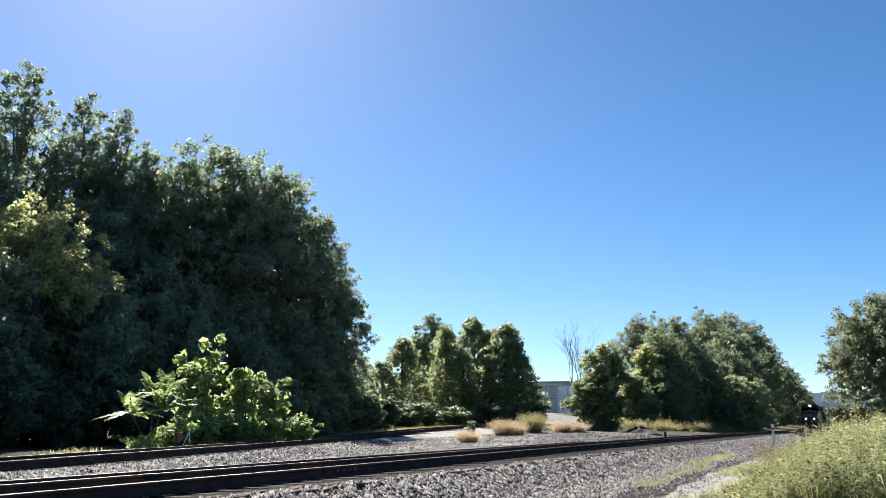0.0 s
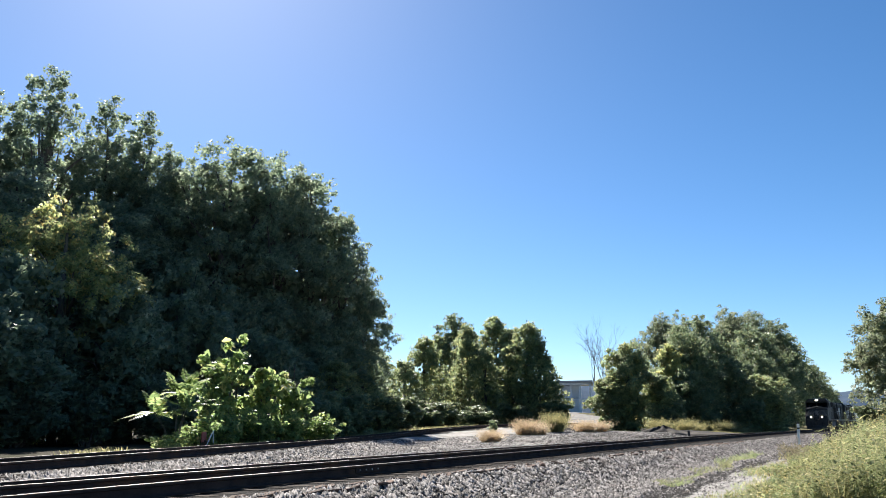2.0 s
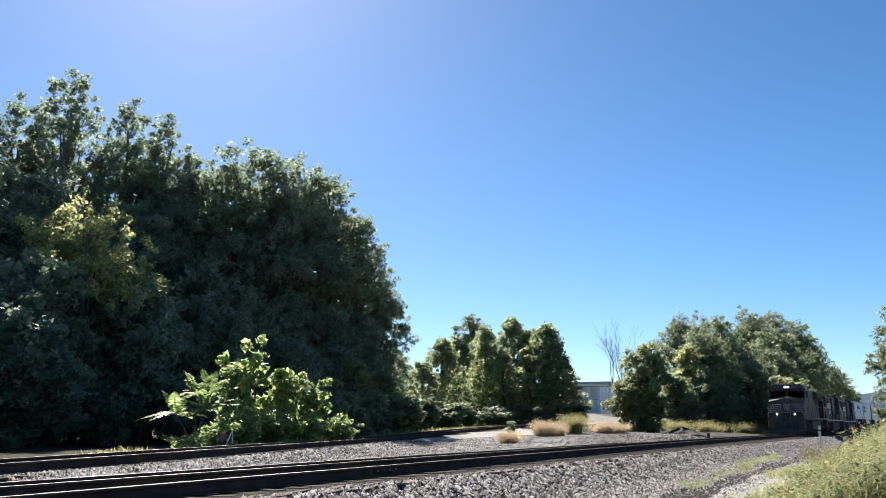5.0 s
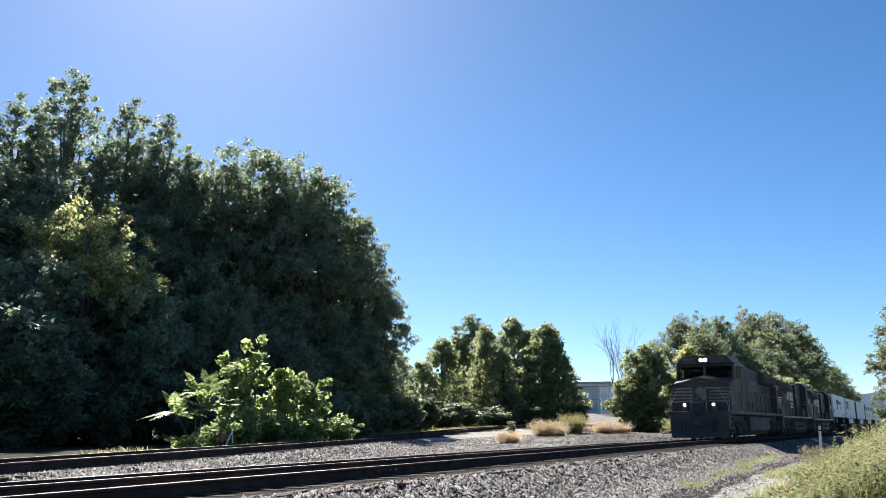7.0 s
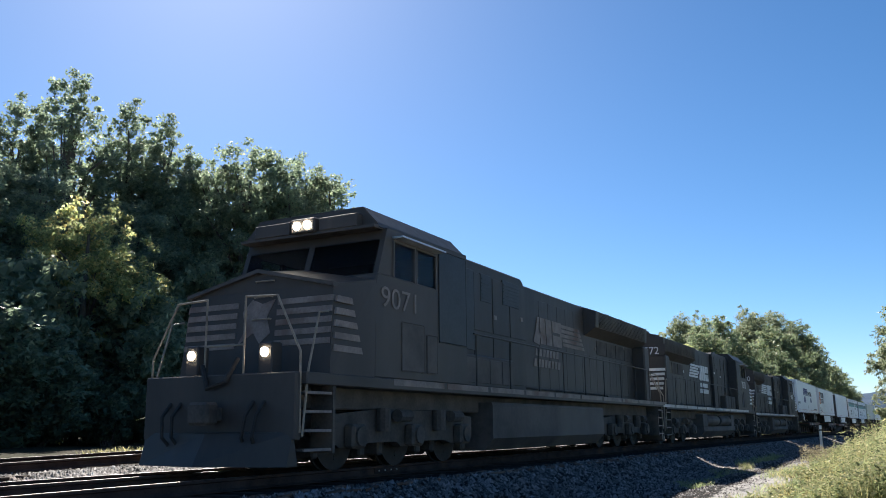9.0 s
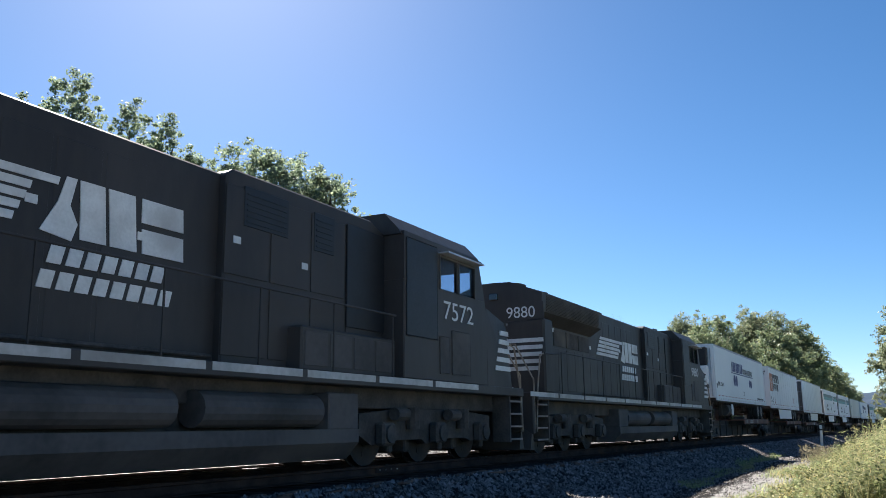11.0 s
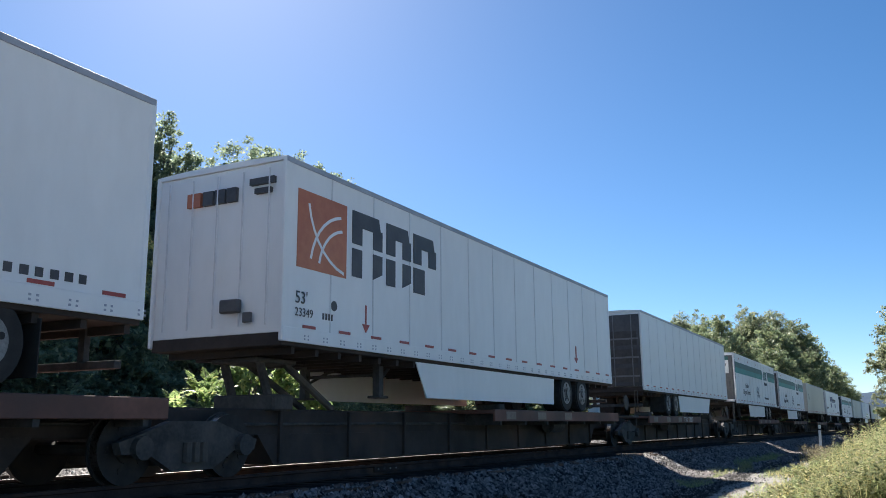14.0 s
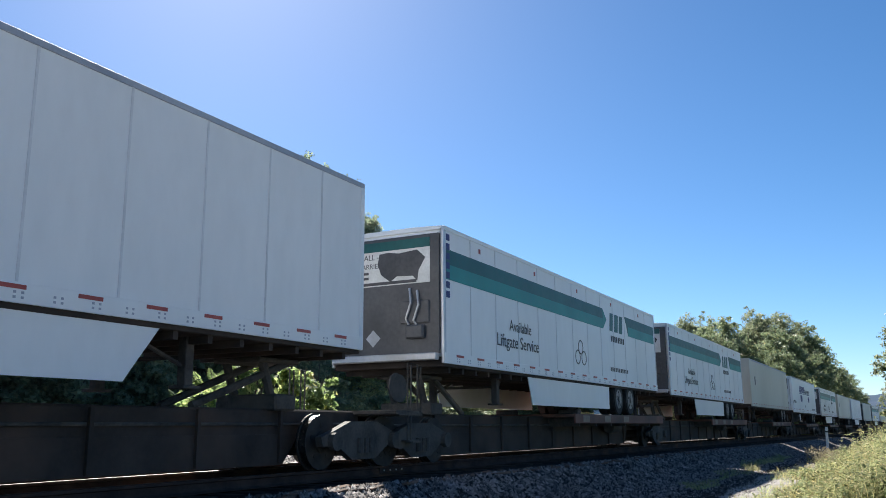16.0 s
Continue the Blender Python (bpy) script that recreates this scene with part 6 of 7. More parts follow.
    for z in (2.35, 3.0, 3.65):
        for y in (-0.62, 0.62):
            add_box(bm, hl - 0.005, hl + 0.015, y - 0.55, y + 0.55, z - 0.03, z + 0.03)
    islands("lock_rod", fixed(bm), DOOR_ROD, T)
    part("bumper", add_box(add_box(box(hl - 0.25, hl - 0.15, -1.15, 1.15, 1.3, 1.4, 0.01), hl - 0.22, hl - 0.14, -0.6, -0.5, 1.38, 1.82), hl - 0.22, hl - 0.14, 0.5, 0.6, 1.38, 1.82), GRIME, T)
    # running gear
    ax = [a - hl for a in axles]
    islands("bogie", add_box(box(ax[0] - 1.0, ax[1] + 0.8, -0.55, -0.45, 1.52, 1.75, 0.01), ax[0] - 1.0, ax[1] + 0.8, 0.45, 0.55, 1.52, 1.75, 0.01), GRIME, T)
    bm = bmesh.new()
    for a in ax:
        add_disc(bm, a, -1.15, 1.15, 1.47, 0.07, 10)
        for s in (-1, 1):
            add_tube(bm, [(a + 0.35, s * 0.5, 1.35), (a + 0.35, s * 0.5, 1.6)], 0.14, 10)
    part("axle", fixed(bm), GRIME, T)
    for a in ax:
        dual_wheels(T, a)
    islands("mud_flap", add_box(box(ax[1] + 0.62, ax[1] + 0.635, -1.25, -0.7, 1.15, 1.75), ax[1] + 0.62, ax[1] + 0.635, 0.7, 1.25, 1.15, 1.75), RUBBER, T)
    bm = bmesh.new()
    for s in (-1, 1):
        add_box(bm, -4.75, -4.6, s * 0.8 - 0.07, s * 0.8 + 0.07, 1.18, 1.82, 0.01)
        add_box(bm, -4.82, -4.53, s * 0.8 - 0.13, s * 0.8 + 0.13, 1.14, 1.18, 0.005)
        add_tube(bm, [(-4.68, s * 0.8, 1.4), (-3.9, s * 0.6, 1.78)], 0.03, 6)
    add_tube(bm, [(-4.68, -0.8, 1.55), (-4.68, 0.8, 1.55)], 0.03, 6)
    part("landing_gear", fixed(bm), GRIME, T)
    if skirt:
        a, b, slope = skirt
        for s in (-1, 1):
            part("side_skirt", prism([(a - hl, 1.80), (b - hl, 1.80), (b - hl - slope * 0.2, 1.16), (a - hl + slope, 1.16)], s * 1.22, s * 1.24), skin, T, "white aerodynamic side skirt")
            part("skirt_edge", prism([(a - hl + slope * 0.85, 1.26), (b - hl - slope * 0.18, 1.26), (b - hl - slope * 0.2, 1.16), (a - hl + slope, 1.16)], s * 1.215, s * 1.246), skin, T)
    if reefer:
        part("nose_frame", box(-hl - 0.02, -hl + 0.06, -1.24, 1.24, 2.0, z1 - 0.1, 0.02), skin, T)
        unit = part("cooling_unit", box(-hl - 0.30, -hl, -1.0, 1.0, 2.64, 3.52, 0.05), skin, T, "white refrigeration unit with a dark top")
        part("unit_hood", box(-hl - 0.31, -hl, -1.0, 1.0, 3.53, 4.42, 0.06), BLACK_BOX, unit)
        part("unit_base", box(-hl - 0.27, -hl, -0.98, 0.98, 2.42, 2.63, 0.04), DOOR_GREY, unit)
        part("door_gap", box(-hl - 0.304, -hl - 0.29, -0.20, -0.12, 2.66, 3.50), BLACK_BOX, unit)
        bm = bmesh.new()
        for k in range(7):
            add_box(bm, -hl - 0.308, -hl - 0.295, -0.86, -0.42, 2.98 + 0.06 * k, 3.01 + 0.06 * k)
        islands("unit_slat", bm, SEAM, unit)
        part("control_panel", box(-hl - 0.31, -hl - 0.29, -0.84, -0.40, 2.70, 2.88, 0.01), BLACK_BOX, unit)
        part("nose_conduit", tube([(-hl - 0.05, -1.12, 2.05), (-hl - 0.05, -1.12, 4.35)], 0.03, 6), GREY_METAL, T)
        part("nose_lower_panel", box(-hl - 0.05, -hl, -0.95, 0.2, 2.06, 2.36, 0.02), GREY_METAL, T)
        bm = bmesh.new()
        add_tube(bm, [(-4.6, -0.9, 1.45), (-3.4, -0.9, 1.45)], 0.3, 16)
        part("fuel_tank", fixed(bm), TANK, T, "round fuel tank under the floor", smooth=False)
        bm = add_disc(bmesh.new(), -3.5, -1.2, -1.16, 1.47, 0.3, 24)
        part("tank_disc", fixed(bm), WHITE_PAINT, T, "white round disc")
    return T


def rect(parent, name, x0, x1, z0, z1, mat, side, y=1.2915, lean=0.0, label=""):
    """A flat marking on a trailer side; x and z from the nose and over the rail."""
    a, b = x0 - 8.075, x1 - 8.075
    return part(name, prism([(a, z0), (b, z0), (b + lean, z1), (a + lean, z1)], side * (y - 0.004), side * (y + 0.003)), mat, parent, label)


def blobs(parent, name, spots, mat, side, label="", y=1.2915):
    bm = bmesh.new()
    for x, z, r in spots:
        add_disc(bm, x - 8.075, side * (y - 0.004), side * (y + 0.003), z, r, 28)
    return part(name, fixed(bm), mat, parent, label)


def word_bars(parent, x0, x1, z0, z1, n, mat, side=-1, lean=0.08, gap=0.22, y=1.2915, label="", seed=1):
    """A brand name as plain bars of its letters' size."""
    rnd = random.Random(seed)
    bm = bmesh.new()
    w = (x1 - x0) / n
    for k in range(n):
        a = x0 + k * w - 8.075
        b = a + w * (1 - gap) * rnd.uniform(0.8, 1.0)
        add_prism(bm, [(a, z0), (b, z0), (b + lean, z1), (a + lean, z1)], side * (y - 0.004), side * (y + 0.003))
    islands("lettering_bar", fixed(bm), mat, parent, label)


def write(parent, body, size, x, z, mat, side=-1, y=1.296):
    return piece("lettering", text_mesh(body, size, mat), parent, pose(x - 8.075, side * y, z, 90, 0, 0 if side < 0 else 180))


def dress_blue_dots(T, scale=1.0):
    word_bars(T, 4.62, 8.0, 3.46, 3.98, 8, NAVY, lean=0.16, gap=0.2, label="navy brand lettering bars", seed=3)
    word_bars(T, 8.12, 11.5, 3.46, 3.76, 11, CHARCOAL, lean=0.0, gap=0.4, seed=4)
    rect(T, "underline", 4.54, 11.56, 3.37, 3.42, NAVY, -1)
    blobs(T, "round_logo", [(5.3, 3.0, 0.29), (5.93, 3.0, 0.29)], NAVY, -1, "pair of navy discs")
    blobs(T, "round_logo", [(10.35, 3.0, 0.23), (10.86, 3.0, 0.23)], NAVY, -1, "pair of small navy discs")
    write(T, "53'", 0.30, 7.85, 2.28, CHARCOAL)
    word_bars(T, 12.9, 15.4, 2.16, 2.26, 14, CHARCOAL, lean=0, gap=0.4, seed=6)
    word_bars(T, 0.62, 1.2, 2.58, 2.78, 4, CHARCOAL, lean=0, gap=0.45, seed=7)
    write(T, "556371", 0.27, 1.28, 2.58, CHARCOAL)
    blobs(T, "emblem", [(0.35, 2.62, 0.09), (0.35, 2.5, 0.06)], CHARCOAL, -1)


def dress_orange(T):
    rect(T, "orange_panel", 0.32, 1.62, 2.98, 4.18, ORANGE, -1, label="faded orange square panel")
    bm = bmesh.new()
    for r, cx, cz in ((1.0, 1.62, 2.98), (0.78, 1.62, 2.98), (1.2, 1.75, 4.2)):
        for k in range(9):
            a0, a1 = math.pi / 2 + k * math.pi / 18, math.pi / 2 + (k + 1) * math.pi / 18
            if cz > 4:
                a0, a1 = a0 + math.pi / 2, a1 + math.pi / 2
            o = [(cx + q * math.cos(a) - 8.075, cz + q * math.sin(a)) for q, a in ((r, a0), (r, a1), (r - 0.05, a1), (r - 0.05, a0))]
            if all(0.34 - 8.075 < x < 1.6 - 8.075 and 3.0 < z < 4.16 for x, z in o):
                add_prism(bm, o, -1.297, -1.292)
    part("panel_arc", fixed(bm), WHITE_TRAILER, T)
    # three bold blocks of the brand mark, cut by a slanting band
    for x0, x1, lean in ((1.78, 2.72, 0), (2.86, 3.72, 0), (3.82, 4.70, 0)):
        bm = bmesh.new()
        a, b = x0 - 8.075, x1 - 8.075
        for pts in ([(a, 3.05), (a + 0.3, 3.05), (a + 0.3, 3.52), (a, 3.52)], [(a, 3.60), (a + 0.3, 3.60), (a + 0.3, 4.16), (a, 4.16)],
                    [(a + 0.3, 3.90), (b - 0.05, 3.90), (b - 0.12, 4.16), (a + 0.3, 4.16)], [(b - 0.3, 3.08), (b, 3.2), (b, 3.52), (b - 0.3, 3.52)] if x0 < 3.8 else [(a + 0.3, 3.05), (a + 0.42, 3.05), (a + 0.42, 3.52), (a + 0.3, 3.52)],
                    [(b - 0.3, 3.60), (b, 3.60), (b, 3.95), (b - 0.3, 3.9)]):
            add_prism(bm, pts, -1.2985, -1.2895)
        part("brand_block", fixed(bm), CHARCOAL, T, "bold charcoal brand block")
    write(T, "53'", 0.26, 0.3, 2.44, CHARCOAL)
    write(T, "23349", 0.18, 0.3, 2.25, CHARCOAL)
    word_bars(T, 1.0, 1.3, 2.26, 2.36, 4, CHARCOAL, lean=0, gap=0.4)
    rect(T, "arrow", 2.2, 2.24, 2.3, 2.62, RED_TAPE, -1)
    bm = prism([(2.11 - 8.075, 2.3), (2.33 - 8.075, 2.3), (2.22 - 8.075, 2.16)], -1.2965, -1.289)
    part("arrow_head", bm, RED_TAPE, T)
    blobs(T, "emblem", [(1.3, 2.5, 0.08)], CHARCOAL, -1)
    hl = 8.075
    islands("nose_mark", box(-hl - 0.006, -hl + 0.06, 0.35, 0.62, 4.02, 4.24), ORANGE, T)
    islands("nose_mark", add_box(add_box(box(-hl - 0.006, -hl + 0.06, 0.1, 0.3, 4.02, 4.24), -hl - 0.006, -hl + 0.06, -0.14, 0.06, 4.02, 4.24), -hl - 0.006, -hl + 0.06, -0.36, -0.18, 4.02, 4.24), CHARCOAL, T)
    islands("nose_number", add_box(box(-hl - 0.006, -hl + 0.06, -1.08, -0.62, 4.22, 4.32), -hl - 0.006, -hl + 0.06, -1.02, -0.72, 4.08, 4.16), CHARCOAL, T)
    islands("hose_box", add_box(box(-hl - 0.1, -hl + 0.02, -0.55, -0.2, 2.3, 2.5, 0.02), -hl - 0.04, -hl + 0.02, -0.75, -0.6, 2.15, 2.3, 0.01), DOOR_GREY, T)


def dress_teal(T, sign=True):
    for x0, x1 in ((0.12, 10.1), (12.75, 15.98)):
        rect(T, "stripe", x0, x1, 3.80, 4.10, DARK_TEAL, -1, label="dark green stripe")
        rect(T, "stripe", x0, x1, 3.50, 3.80, TEAL, -1, label="teal stripe")
    part("stripe_notch", prism([(10.1 - 8.075, 3.5), (10.45 - 8.075, 3.8), (10.1 - 8.075, 4.1), (10.1 - 8.075, 3.8)], -1.296, -1.288), TEAL, T)
    part("stripe_notch", prism([(12.75 - 8.075, 3.5), (12.75 - 8.075, 4.1), (12.4 - 8.075, 4.1), (12.6 - 8.075, 3.8)], -1.296, -1.288), DARK_TEAL, T)
    word_bars(T, 10.75, 12.2, 3.5, 4.05, 3, DARK_TEAL, lean=0.1, gap=0.25, label="dark green brand bars")
    word_bars(T, 10.85, 12.3, 3.18, 3.36, 8, CHARCOAL, lean=0, gap=0.35)
    write(T, "Available", 0.36, 3.15, 2.78, CHARCOAL)
    write(T, "Liftgate Service", 0.40, 2.45, 2.40, CHARCOAL)
    word_bars(T, 10.7, 12.6, 2.28, 2.4, 11, CHARCOAL, lean=0, gap=0.4)
    bm = bmesh.new()
    for x, z in ((7.75, 2.5), (8.25, 2.5), (8.0, 2.78)):
        for k in range(16):
            a0, a1 = 2 * math.pi * k / 16, 2 * math.pi * (k + 1) / 16
            add_prism(bm, [(x + q * math.cos(a) - 8.075, z + q * math.sin(a)) for q, a in ((0.2, a0), (0.2, a1), (0.17, a1), (0.17, a0))], -1.296, -1.289)
    part("award_ring", fixed(bm), CHARCOAL, T)
    for k in range(5):
        rect(T, "marker_lamp", 1.6 + 3.1 * k, 1.68 + 3.1 * k, 4.26, 4.36, RED_TAPE, -1, y=1.297)
    hl = 8.075
    part("nose_panel", box(-hl - 0.01, -hl + 0.06, -1.2, 1.2, 2.05, 4.42, 0.01), DOOR_GREY, T)
    if sign:
        part("nose_sign", box(-hl - 0.02, -hl, -1.0, 1.05, 3.45, 4.35), WHITE_PAINT, T, "white sign with a green map shape")
        part("sign_band", box(-hl - 0.026, -hl, -1.0, 1.05, 4.16, 4.35), DARK_TEAL, T)
        bm = bmesh.new()
        pts = [(-0.90, 3.95), (-0.72, 4.12), (-0.3, 4.08), (-0.05, 4.12), (0.16, 4.10), (0.2, 3.9), (0.12, 3.68), (0.05, 3.62), (-0.1, 3.52), (-0.25, 3.62), (-0.62, 3.6), (-0.72, 3.5), (-0.75, 3.7)]
        a = [bm.verts.new((-hl - 0.027, y, z)) for y, z in pts]
        b = [bm.verts.new((-hl - 0.01, y, z)) for y, z in pts]
        bm.faces.new(a)
        for i in range(len(pts)):
            bm.faces.new((a[i], b[i], b[(i + 1) % len(pts)], a[(i + 1) % len(pts)]))
        part("map_shape", fixed(bm), CHARCOAL, T)
        for body, size, z in (("ONE CALL -", 0.16, 4.0), ("ONE CARRIER", 0.145, 3.82)):
            piece("lettering", text_mesh(body, size, CHARCOAL), T, pose(-hl - 0.0215, 1.03, z, 90, 0, -90))
        bm = bmesh.new()
        for k in range(2):
            add_box(bm, -hl - 0.027, -hl, 0.42, 1.0 - 0.06 * k, 3.70 - 0.10 * k, 3.75 - 0.10 * k)
        add_box(bm, -hl - 0.027, -hl, -0.7, 0.9, 3.47, 3.53)
        islands("sign_bar", bm, CHARCOAL, T)
    for y, z in ((-0.55, 3.35), (-0.72, 3.3)):
        part("air_hose", tube([(-hl - 0.03, y, z), (-hl - 0.12, y - 0.08, z - 0.3), (-hl - 0.10, y + 0.04, z - 0.6), (-hl - 0.06, y, 2.62)], 0.025, 6), GREY_METAL, T)
    part("nose_step", box(-hl - 0.16, -hl, -1.2, 1.2, 1.92, 2.06, 0.02), GREY_METAL, T)
    islands("nose_pump", add_box(box(-hl - 0.12, -hl, -0.9, -0.5, 2.35, 2.62, 0.03), -hl - 0.05, -hl, -1.0, -0.35, 2.65, 3.1, 0.02), DOOR_GREY, T)
    bm = bmesh.new()
    for y in (0.3, 0.75):
        v = [bm.verts.new((-hl - 0.014, y + a, 2.4 + b)) for a, b in ((-0.17, 0), (0, -0.17), (0.17, 0), (0, 0.17))]
        bm.faces.new(v)
        w = [bm.verts.new((-hl - 0.01, u.co.y, u.co.z)) for u in v]
        for i in range(4):
            bm.faces.new((v[i], w[i], w[(i + 1) % 4], v[(i + 1) % 4]))
    islands("placard_holder", fixed(bm), GREY_METAL, T)
    # tall figures down the corner post stay plain bars
    bm = bmesh.new()
    for k in range(7):
        add_box(bm, -hl + 0.12, -hl + 0.26, -1.297, -1.289, 4.28 - 0.19 * k, 4.41 - 0.19 * k)
    islands("post_mark", bm, NAVY, T)


def make_truck(car, x, spin):
    """A two-axle truck under a railcar."""
    t = part("truck", box(x - 0.2, x + 0.2, -1.0, 1.0, 0.42, 0.66, 0.03), GRIME, car)
    for s in (-1, 1):
        bm = prism([(x - 1.2, 0.5), (x - 1.15, 0.36), (x - 0.75, 0.36), (x - 0.35, 0.14), (x + 0.35, 0.14), (x + 0.75, 0.36), (x + 1.15, 0.36), (x + 1.2, 0.5), (x + 0.9, 0.58), (x + 0.4, 0.74), (x - 0.4, 0.74), (x - 0.9, 0.58)], s * 0.93, s * 1.05)
        part("side_frame", bm, GRIME, t)
        bm = bmesh.new()
        for a in (-0.89, 0.89):
            add_disc(bm, x + a, s * 1.05, s * 1.14, 0.43, 0.14, 14)
        for a in (-0.14, 0.0, 0.14):
            add_tube(bm, [(x + a, s * 1.07, 0.24), (x + a, s * 1.07, 0.48)], 0.06, 8)
        islands("bearing_cap", fixed(bm), GRIME, t)
    part("brake_beam", add_box(box(x - 0.42, x - 0.3, -0.85, 0.85, 0.2, 0.42, 0.02), x + 0.3, x + 0.42, -0.85, 0.85, 0.2, 0.42, 0.02), GRIME, t)
    for a in (-0.89, 0.89):
        wheelset(t, x + a, 0.42, spin)


def make_car(front, back, plat, wheels_front, spin, label, first, last):
    """One unit of a spine car: x from the trailer's nose end; the platform carries the trailer's wheels."""
    C = thing("spine_car", label, "railcar", group="railcars of the train")
    off = 8.075
    x0, x1 = front - off, back - off
    part("centre_sill", box(x0 + 0.1, x1 - 0.1, -0.42, 0.42, 0.52, 0.93, 0.03), SILL, C, "dark centre beam")
    part("belly_sill", prism([(x0 + 1.9, 0.55), (x0 + 2.3, 0.10), (x1 - 2.3, 0.10), (x1 - 1.9, 0.55)], -0.48, 0.48), SILL, C)
    for k in range(9):
        u = x0 + 2.4 + (x1 - x0 - 4.8) * k / 8
        for s in (-1, 1):
            part("sill_rib", box(u - 0.03, u + 0.03, min(s * 0.48, s * 0.53), max(s * 0.48, s * 0.53), 0.12, 0.9), SILL, C)
    a, b = plat[0] - off, plat[1] - off
    part("platform", box(a, b, -1.28, 1.28, 0.90, 0.985, 0.01), DECK, C)
    for s in (-1, 1):
        part("side_sill", box(a, b, s * 1.29 - 0.03, s * 1.29 + 0.03, 0.74, 0.99, 0.012), DECK, C, "brown side sill with pale marks")
        bm = bmesh.new()
        for k in range(3):
            u = a + 0.6 + 1.9 * k
            add_box(bm, u, u + 0.55, s * 1.322 - 0.002, s * 1.322 + 0.002, 0.78, 0.95)
        islands("patch_plate", bm, GRIME if s > 0 else GREY_DECK, C)
        bm = bmesh.new()
        for k in range(7):
            add_box(bm, a + 0.35 + (b - a - 0.7) * k / 6, a + 0.43 + (b - a - 0.7) * k / 6, min(s * 0.42, s * 1.28), max(s * 0.42, s * 1.28), 0.66, 0.9)
        islands("outrigger", bm, GRIME, C)
    islands("wheel_chock", add_box(box(a + 0.5, a + 0.8, -1.2, -0.65, 0.985, 1.12, 0.02), a + 0.5, a + 0.8, 0.65, 1.2, 0.985, 1.12, 0.02), GRIME, C)
    # hitch under the trailer's kingpin
    k = (1.0 if not wheels_front else 15.1) - off
    bm = bmesh.new()
    add_box(bm, k - 0.5, k + 0.5, -0.45, 0.45, 1.62, 1.70, 0.02)
    for s in (-1, 1):
        add_tube(bm, [(k - 0.3, s * 0.35, 1.64), (k + 0.0, s * 0.36, 0.93)], 0.07, 8)
        add_tube(bm, [(k + 0.3, s * 0.35, 1.64), (k + (1.7 if not wheels_front else -1.7), s * 0.3, 0.95)], 0.06, 8)
    add_box(bm, k - 0.25, k + 0.25, -0.6, 0.6, 0.9, 1.15, 0.03)
    part("hitch", fixed(bm), GRIME, C, "trailer hitch stand")
    bm = bmesh.new()
    e0 = x0 if first else x1
    add_box(bm, e0 - 0.3, e0 + 0.5, -1.3, 1.3, 0.86, 0.93, 0.01)
    for s in (-1, 1):
        add_box(bm, e0 + 0.15, e0 + 0.5, s * 1.15 - 0.15, s * 1.15 + 0.15, 0.4, 0.43)
        add_tube(bm, [(e0 + 0.1, s * 1.29, 0.4), (e0 + 0.1, s * 1.29, 1.75), (e0 + 0.45, s * 1.29, 1.75), (e0 + 0.45, s * 1.29, 0.9)], 0.016, 6)
    part("end_platform", fixed(bm), GRIME, C)
    bm = bmesh.new()
    add_disc(bm, e0 + 0.3, -0.95, -0.92, 1.35, 0.25, 16)
    part("brake_wheel", fixed(bm), GRIME, C)
    add = bmesh.new()
    add_tube(add, [(x0 + 0.5, -0.46, 0.7), (x1 - 0.5, -0.46, 0.7)], 0.025, 6)
    add_tube(add, [((a + b) / 2, -0.75, 0.62), ((a + b) / 2 + 0.9, -0.75, 0.62)], 0.17, 12)
    part("brake_gear", fixed(add), GRIME, C)
    make_truck(C, x0 + (0.9 if first else 0.0), spin)
    if last:
        make_truck(C, x1 - 0.9, spin)
    return C


GREY_DECK = surface("pale_faded_plate", (0.20, 0.15, 0.12), (0.30, 0.24, 0.19), None, 3, 8, 0.7, bump=0.1)
LOCO_X = [-48.8, -27.1, -5.0]
TRAILER_X = [8.15, 26.84, 46.8, 65.77, 83.9, 102.8, 121.8, 142.5, 161.4, 180.3, 201.0, 219.9, 238.8, 259.5, 278.4]
MOVING = []                            # (thing, x of its middle at the reference time, turned round)


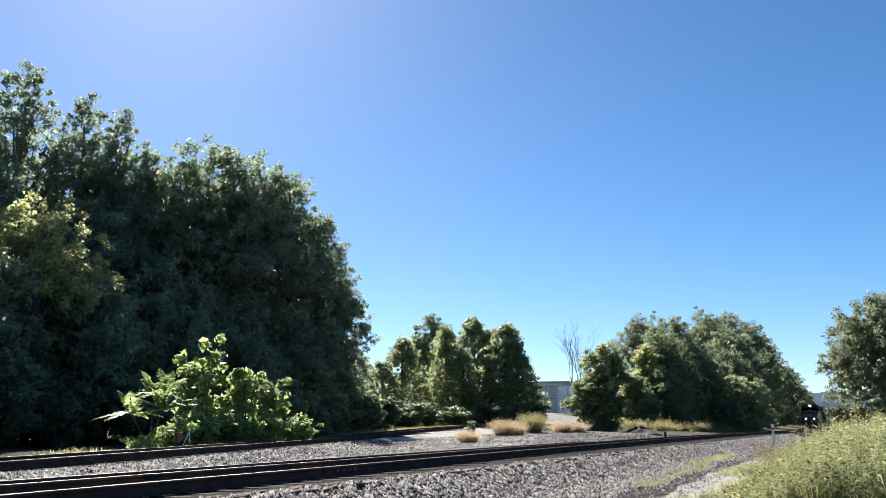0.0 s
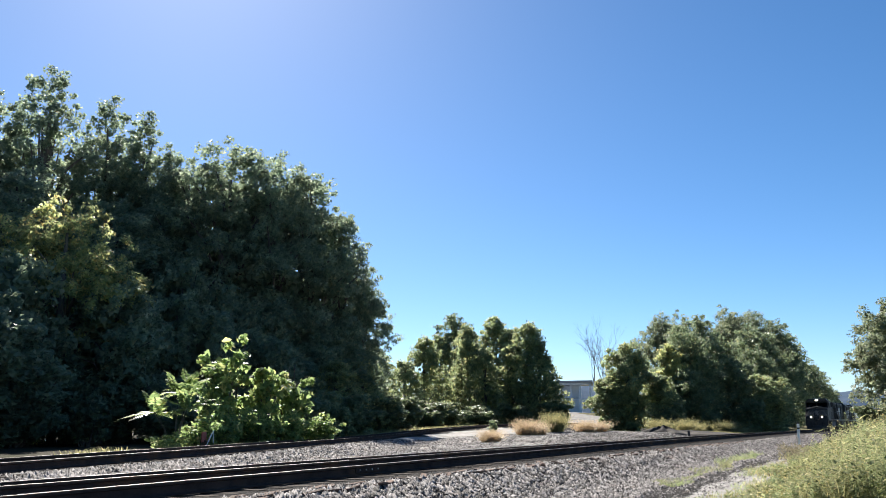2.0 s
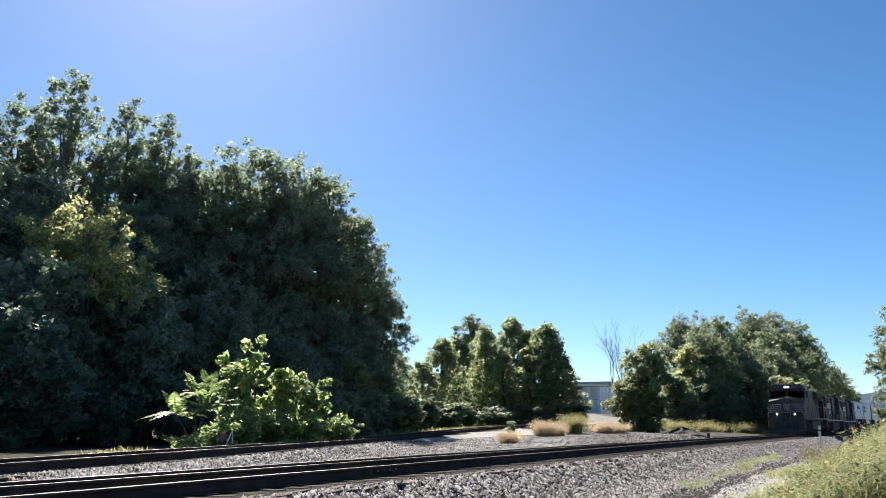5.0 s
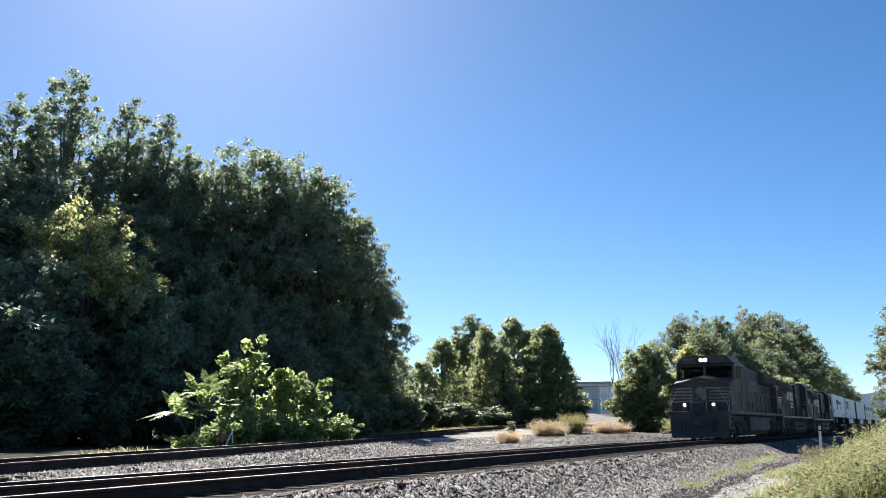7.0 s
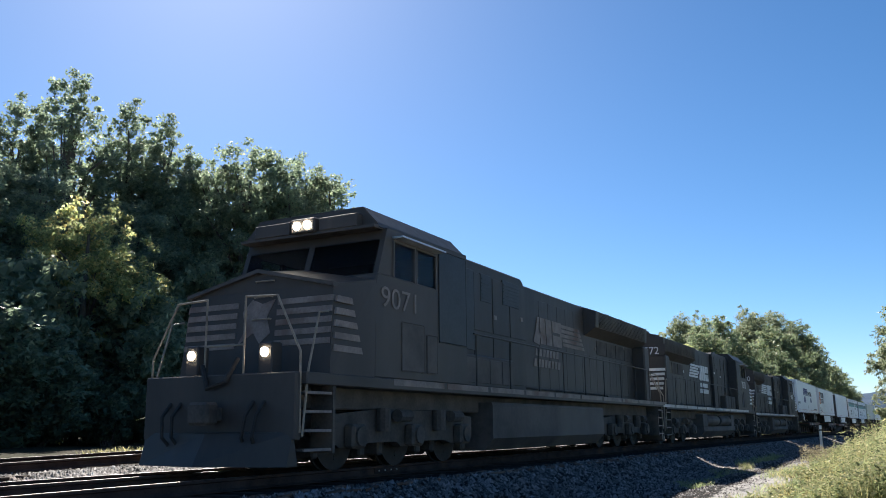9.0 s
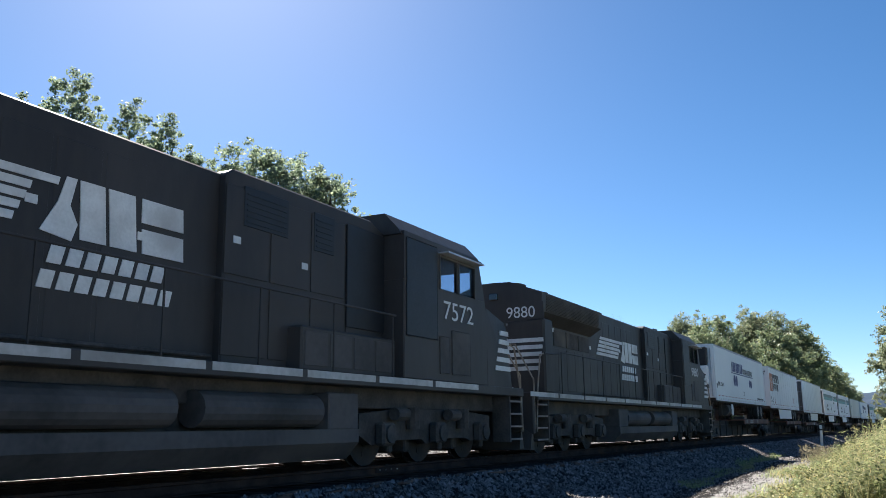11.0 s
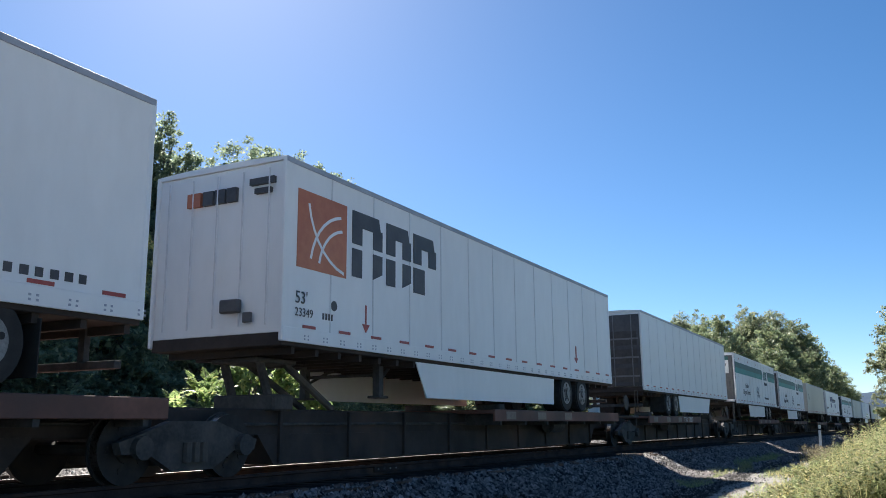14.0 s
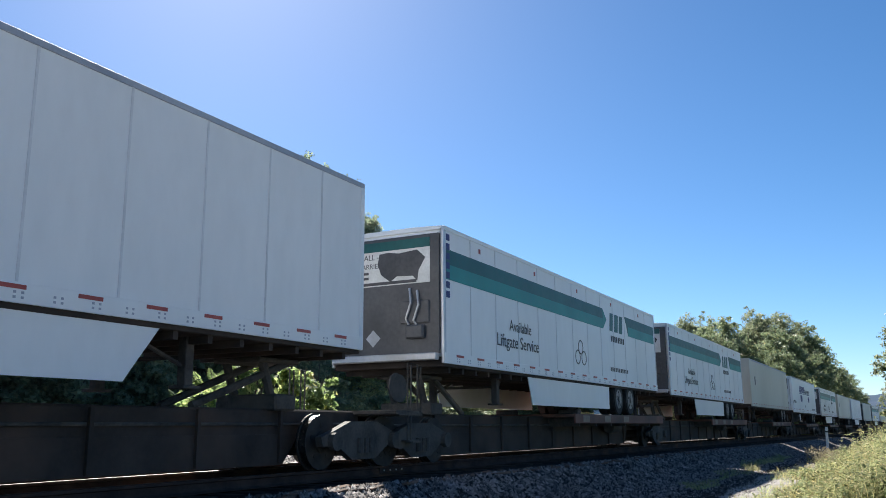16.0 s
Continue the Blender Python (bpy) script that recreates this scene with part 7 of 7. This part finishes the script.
def make_train():
    MOVING.append((make_loco("9071", "black diesel locomotive leading with lit headlights, grimy", True), LOCO_X[0], False))
    MOVING.append((make_loco("7572", "black diesel locomotive running long hood first, faded white stripes"), LOCO_X[1], True))
    MOVING.append((make_loco("9880", "weathered black diesel locomotive coupled before white trailers", False, 4.7), LOCO_X[2], True))
    t1 = make_trailer("white refrigerated trailer with navy lettering bars and discs", (12.96, 14.21), None, True, 0)
    dress_blue_dots(t1)
    t2 = make_trailer("white ribbed trailer with faded orange panel and charcoal blocks", (12.1, 13.36), (4.0, 11.2, 0.4), tall=0.05)
    dress_orange(t2)
    for k in range(5):
        part("nose_rivet_strip", box(-8.084, -8.07, -1.0 + 0.5 * k - 0.012, -1.0 + 0.5 * k + 0.012, 2.1, 4.45), SEAM, t2)
    arrow = prism([(4.76, 2.76), (4.84, 2.76), (4.84, 2.44), (4.95, 2.44), (4.80, 2.30), (4.65, 2.44), (4.76, 2.44)], -1.297, -1.2885)
    part("arrow_mark", arrow, RED_TAPE, t2, "red arrow pointing down")
    t3 = make_trailer("plain white trailer carried rear doors first", (11.3, 12.57), (4.3, 10.7, 0.5), False, 1.26, tall=0.09, tape=2.0)
    for y0, y1 in ((-1.12, -0.12), (0.12, 1.12)):
        for z0 in (2.14, 2.78, 3.42):
            part("door_plate", box(8.06, 8.078, y0, y1, z0, z0 + 0.5, 0.004), TANK, t3, "dull quilted metal door plate")
    t4 = make_trailer("white trailer with teal and dark green stripe", (11.5, 12.75), (4.3, 10.6, 0.25), False, 1.24, "teal", tape=2.0)
    dress_teal(t4)
    t6 = make_trailer("plain trailer, dim cream of distant light in its paint", (12.5, 13.75), None, False, 0, skin=HAZED_SKIN, tape=2.0)
    rect(t6, "door_mark", 1.6, 1.9, 3.1, 3.6, CHARCOAL, -1)
    made = [(t1, False), (t2, False), (t3, True), (t4, False), (copy_thing(t4, pose(0, 0, 0)), False), (t6, False), (copy_thing(t1, pose(0, 0, 0)), False),
            (copy_thing(t4, pose(0, 0, 0)), False), (copy_thing(t6, pose(0, 0, 0)), False), (copy_thing(t3, pose(0, 0, 0)), False), (copy_thing(t6, pose(0, 0, 0)), True),
            (copy_thing(t4, pose(0, 0, 0)), False), (copy_thing(t6, pose(0, 0, 0)), False), (copy_thing(t3, pose(0, 0, 0)), False), (copy_thing(t6, pose(0, 0, 0)), False)]
    lab = "brown and grimy black spine railcar under a trailer"
    for i, ((t, flip), x) in enumerate(zip(made, TRAILER_X)):
        MOVING.append((t, x + 8.075, flip))
        first, last = i % 3 == 0, i % 3 == 2
        nxt = TRAILER_X[i + 1] if i + 1 < len(TRAILER_X) else x + 18.9
        back = (nxt - x) / (2 if last else 1)
        if last:
            back = 17.35
        front = -1.35
        plat = (0.4, 9.1) if i == 2 else (7.3, 16.6)
        c = make_car(front if first else -1.35, back - 1.35 if not last else 17.5, plat, i == 2, i < 6, lab, first, last)
        if i == 0:
            piece("lettering", text_mesh("370817", 0.27, DIRTY), c, pose(9.1 - 8.075, -1.3255, 0.77, 90, 0, 0) @ Matrix.Diagonal((1.5, 1, 1, 1)))
        if i == 2:
            piece("lettering", text_mesh("TTAX 370817", 0.28, DIRTY), c, pose(5.8 - 8.075, -1.324, 0.77, 90, 0, 0))
        MOVING.append((c, x + 8.075, False))


def train_shift(t):
    k = t - T_REF
    return -SPEED * k - 0.5 * SLOWING * k * k


def vehicle_rows(x_ref, turned):
    """Poses of a vehicle whose middle stands at x_ref at the reference time."""
    rows = []
    for i in range(33):
        t = i * 0.5
        x = x_ref + train_shift(t)
        rz = math.degrees(math.atan(2 * CURVE * abs(x))) + (180 if turned else 0)
        rows.append((t, pose(x, float(track_y(x)), float(rail_z(x)), 0, 0, rz)))
    return rows


def motions():
    for ob, x, turned in MOVING:
        walk(ob, vehicle_rows(x, turned))
    turned_of = {ob: turned for ob, x, turned in MOVING}
    for ob, r, x in SPINNING:
        sign = -1 if turned_of[ob.parent.parent] else 1
        rows = []
        for i in range(481):
            t = i / FPS
            rows.append((t, pose(x, 0, r, 0, (sign * math.degrees(train_shift(t)) / r) % 360, 0)))
        walk(ob, rows)


make_ground()
make_tracks()
make_woods()
make_bare_tree()
make_building()
make_hills()
make_train()
make_bushes()
make_small_things()
make_weeds()
make_ballast()
motions()
